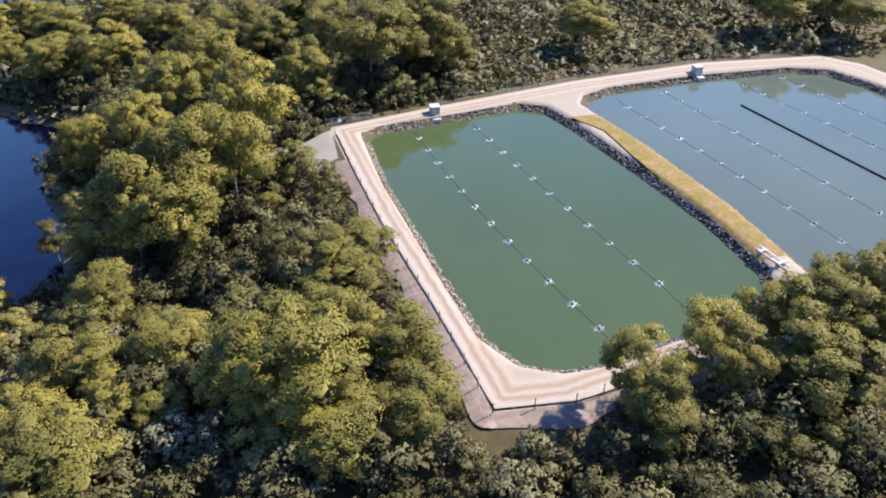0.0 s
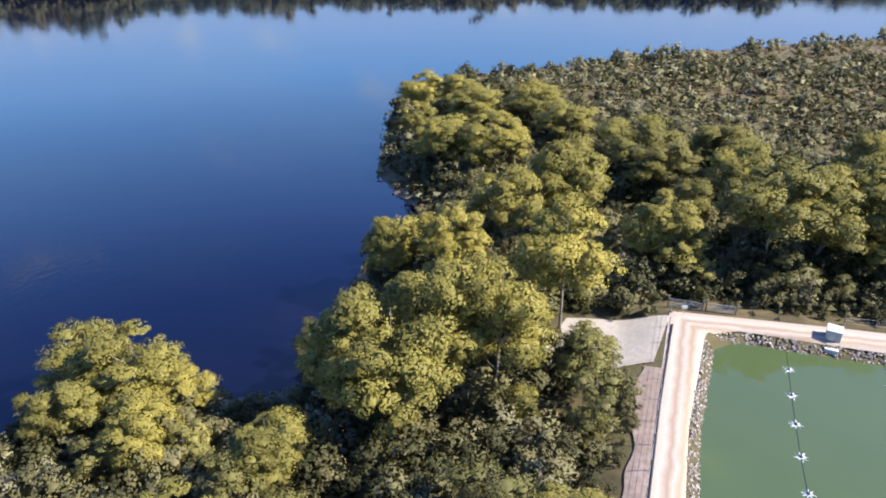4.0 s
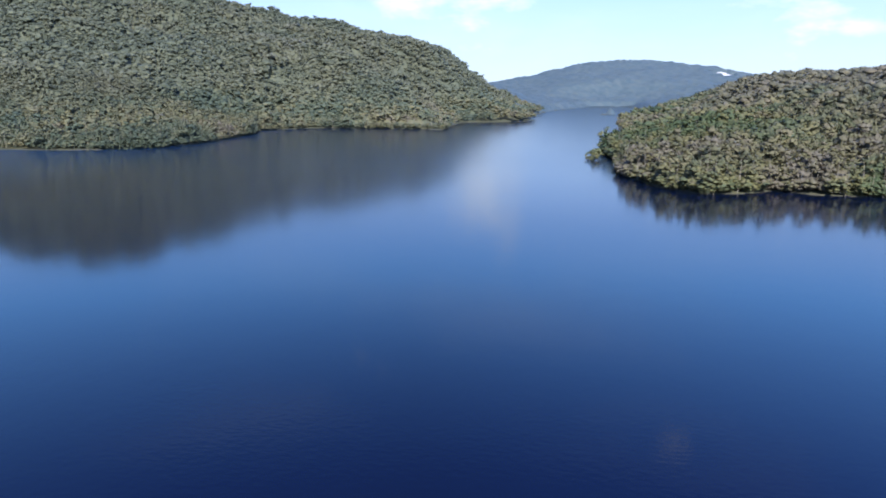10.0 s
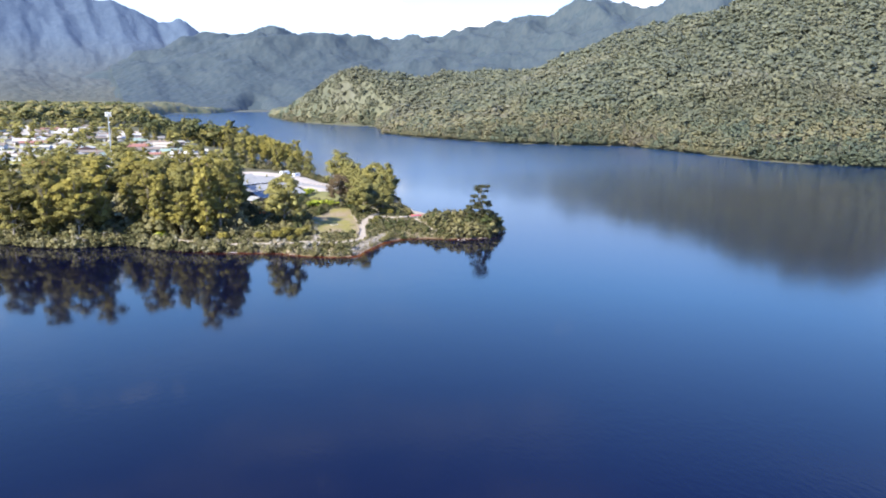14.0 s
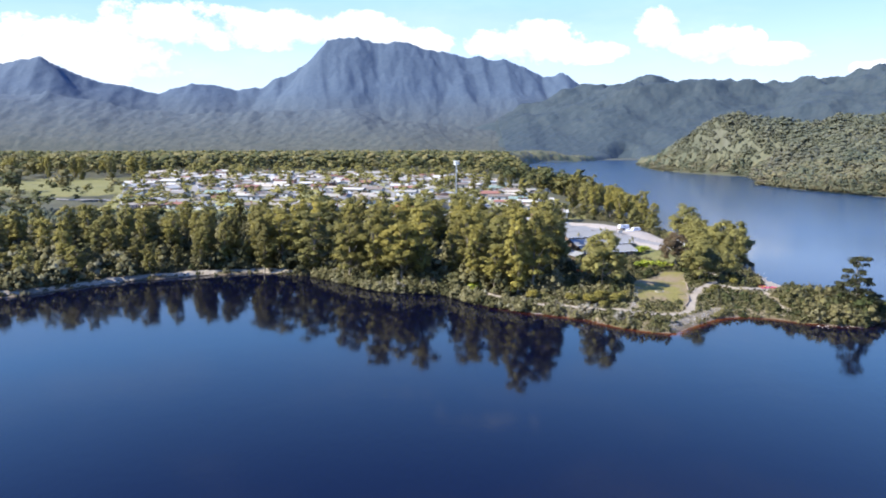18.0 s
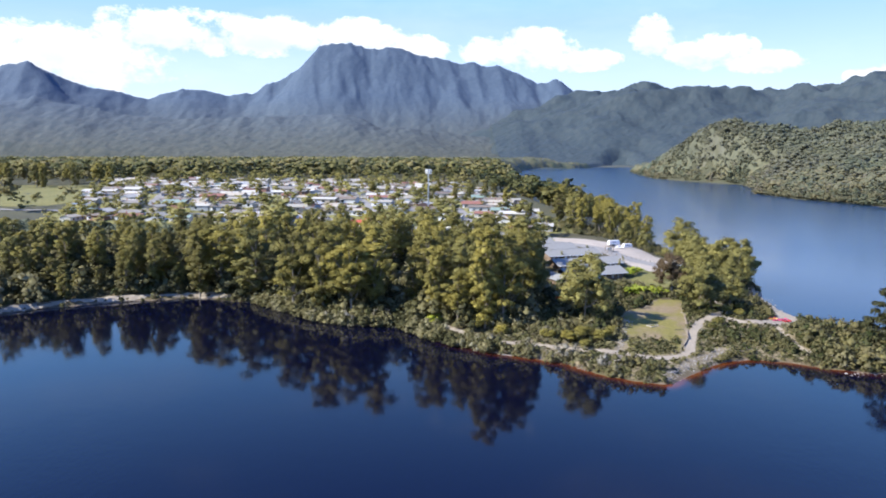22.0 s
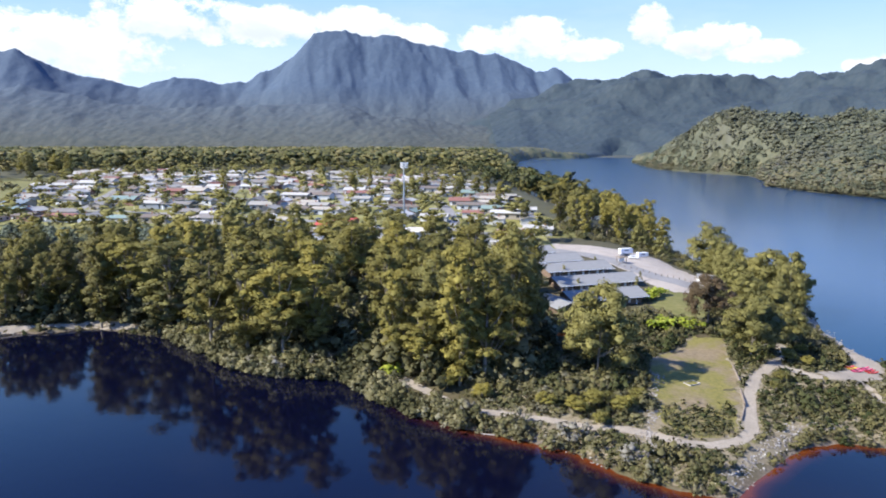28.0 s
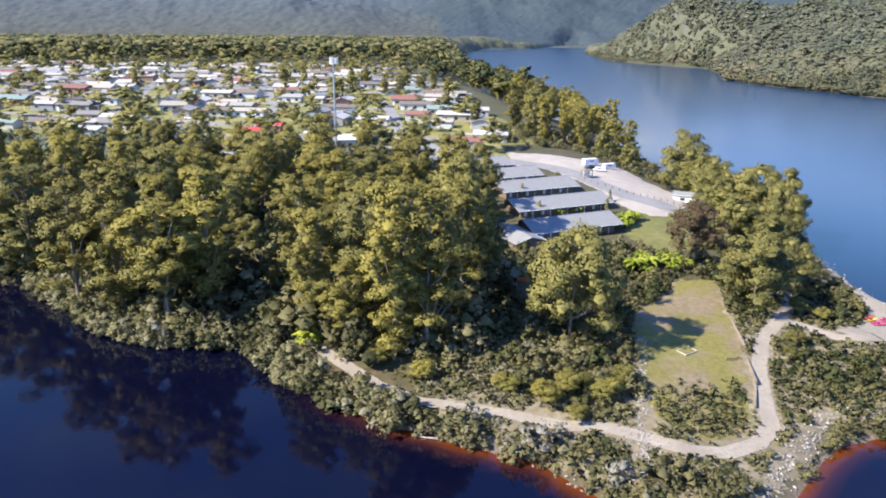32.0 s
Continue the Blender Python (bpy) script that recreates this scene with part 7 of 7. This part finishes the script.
plant("grey_scrub", SHRUB_T, x, y, z - 0.2, 2.5 + 4 * rng.random(len(x)), foliage("wattle_leaves", (0.07, 0.085, 0.055), (0.12, 0.14, 0.095), (0.20, 0.21, 0.155), 0.15, 0.2, 0.3), "grey-green wattle scrub between the gums and the houses", "scrub")
x, y, z, d = scatter(260, (60, 130, 375, 440), lambda x, y, d: (street_gap(x, y) > 5) & (np.hypot(x - 69, y - 402) > 4) & (off_line(ROUND, x, y) > 7) & (rng.random(len(x)) < 0.6))
plant("garden_shrubs", SHRUB_T, x, y, z - 0.2, 1.5 + 4 * rng.random(len(x)), LEAF_SHRUB, "garden bushes near the mast", "shrubs")
for i, (x, y, h) in enumerate([(-300, 800, 34), (-318, 812, 36), (-335, 796, 35), (-352, 815, 37), (-368, 790, 34), (-385, 806, 37), (-402, 782, 35), (-418, 800, 36), (-436, 770, 34), (-452, 788, 36), (-468, 762, 33), (-326, 830, 34), (-395, 826, 35), (-250, 860, 28), (-90, 640, 20), (10, 660, 20), (60, 650, 18), (70, 690, 20), (96, 610, 20), (110, 620, 21), (120, 640, 20), (100, 650, 20), (85, 625, 19), (128, 600, 20), (20, 700, 19), (130, 500, 14), (133, 476, 16)]):
    tagged(put(TALLS[i % 8], x, y, h, 30, 1.35), "tall gum tree standing among the houses", "tree", "trees in the township")

# ---- phone mast ----
mast = new("phone_mast")
part("pole", tube_mesh("mast_pole", [[((0, 0, -0.3), 0.62), ((0, 0, 14), 0.5), ((0, 0, 28), 0.38), ((0, 0, 39), 0.28)]], STEEL, 14), mast)
part("base", solid("mast_base", [(0, 0, 0.1, 2.6, 2.6, 0.5)], CONCRETE, 0.05), mast)
hf = part("headframe", tube_mesh("mast_head", [[((1.9 * math.cos(a), 1.9 * math.sin(a), z), 0.07), ((1.9 * math.cos(a + 2.094), 1.9 * math.sin(a + 2.094), z), 0.07)] for a in (0.3, 2.394, 4.488) for z in (36.4, 38.4)] + [[((0, 0, z), 0.06), ((1.9 * math.cos(a), 1.9 * math.sin(a), z), 0.06)] for a in (0.3, 2.394, 4.488) for z in (36.4, 38.4)], STEEL, 6), mast, "triangular steel headframe")
for k in range(9):
    a = 0.3 + k * 0.698
    r = 1.9 if k % 3 == 0 else 1.35
    part("antenna", solid("mast_antenna", [(r * math.cos(a), r * math.sin(a), 37.6, 0.22, 0.4, 3.0 if k % 3 == 0 else 2.4, math.degrees(a))], WHITE, 0.03), hf)
dish = part("dish", tube_mesh("mast_dish", [[((0.3, -0.5, 33), 0.1), ((0.3, -0.85, 33), 0.55)]], WHITE, 12), mast)
mast.location = (69, 402, level(69, 402))
tagged(mast, "slender grey steel phone mast with white panel antennas", "mast")
hutb = new("equipment_cabin")
part("body", solid("cabin_body", [(0, 0, 1.2, 3.2, 2.4, 2.6)], WHITE, 0.03), hutb)
part("roof", solid("cabin_roof", [(0, 0, 2.58, 3.5, 2.7, 0.14)], GREY_ROOF, 0.02), hutb)
part("door", solid("cabin_door", [(0.6, -1.22, 1.0, 0.9, 0.05, 2.0)], STEEL, 0.01), hutb)
hutb.location = (73, 405, level(73, 405))
tagged(hutb, "small white equipment cabin at the foot of the mast", "cabin")

# power poles with a sagging line
poles = [(139, 420), (142, 434), (198, 380), (118, 505), (92, 440), (52, 436)]
for x, y in poles:
    p = new("power_pole")
    part("pole", tube_mesh("power_pole", [[((0, 0, -0.3), 0.17), ((0, 0, 9.5), 0.12)]], GREY_WOOD, 8), p)
    part("crossarm", solid("crossarm", [(0, 0, 9.0, 2.2, 0.12, 0.14)], TIMBER, 0.01), p)
    for k in (-0.95, 0, 0.95):
        part("insulator", solid("insulator", [(k, 0, 9.2, 0.09, 0.09, 0.24)], WHITE), p)
    p.matrix_basis = pose(x, y, level(x, y), 0, 0, 25)
    tagged(p, "pale timber power pole with a crossarm", "pole", "power poles")
a, b = Vector((139, 420, level(139, 420) + 9.2)), Vector((198, 380, level(198, 380) + 9.2))
tagged(new("power_line", tube_mesh("power_line", [[(a.lerp(b, t / 10) - Vector((0, 0, 1.6 * math.sin(math.pi * t / 10))), 0.03) for t in range(11)]], DARK, 5)), "black power line sagging across the car park", "cable")

# parked cars
for i, (x, y, turn) in enumerate([(47, 452, 80), (10, 482, -20), (-52, 512, -15), (86, 448, 10), (-88, 517, -12), (26, 520, 100), (24, 548, 100), (-20, 498, -20), (98, 470, 85), (92, 520, 90), (-140, 528, -8), (60, 447, 12)]):
    c = car("car", PAINTS[(0, 1, 0, 2, 0, 3, 1, 0, 4, 0, 1, 2)[i]])
    c.matrix_basis = pose(x + 3.9, y, level(x + 3.9, y) + 0.14, 0, 0, turn)
    tagged(c, ("white", "silver", "white", "dark", "white", "red", "silver", "white", "blue", "white", "silver", "dark")[i] + " car parked by a township street", "car", "cars in the township")
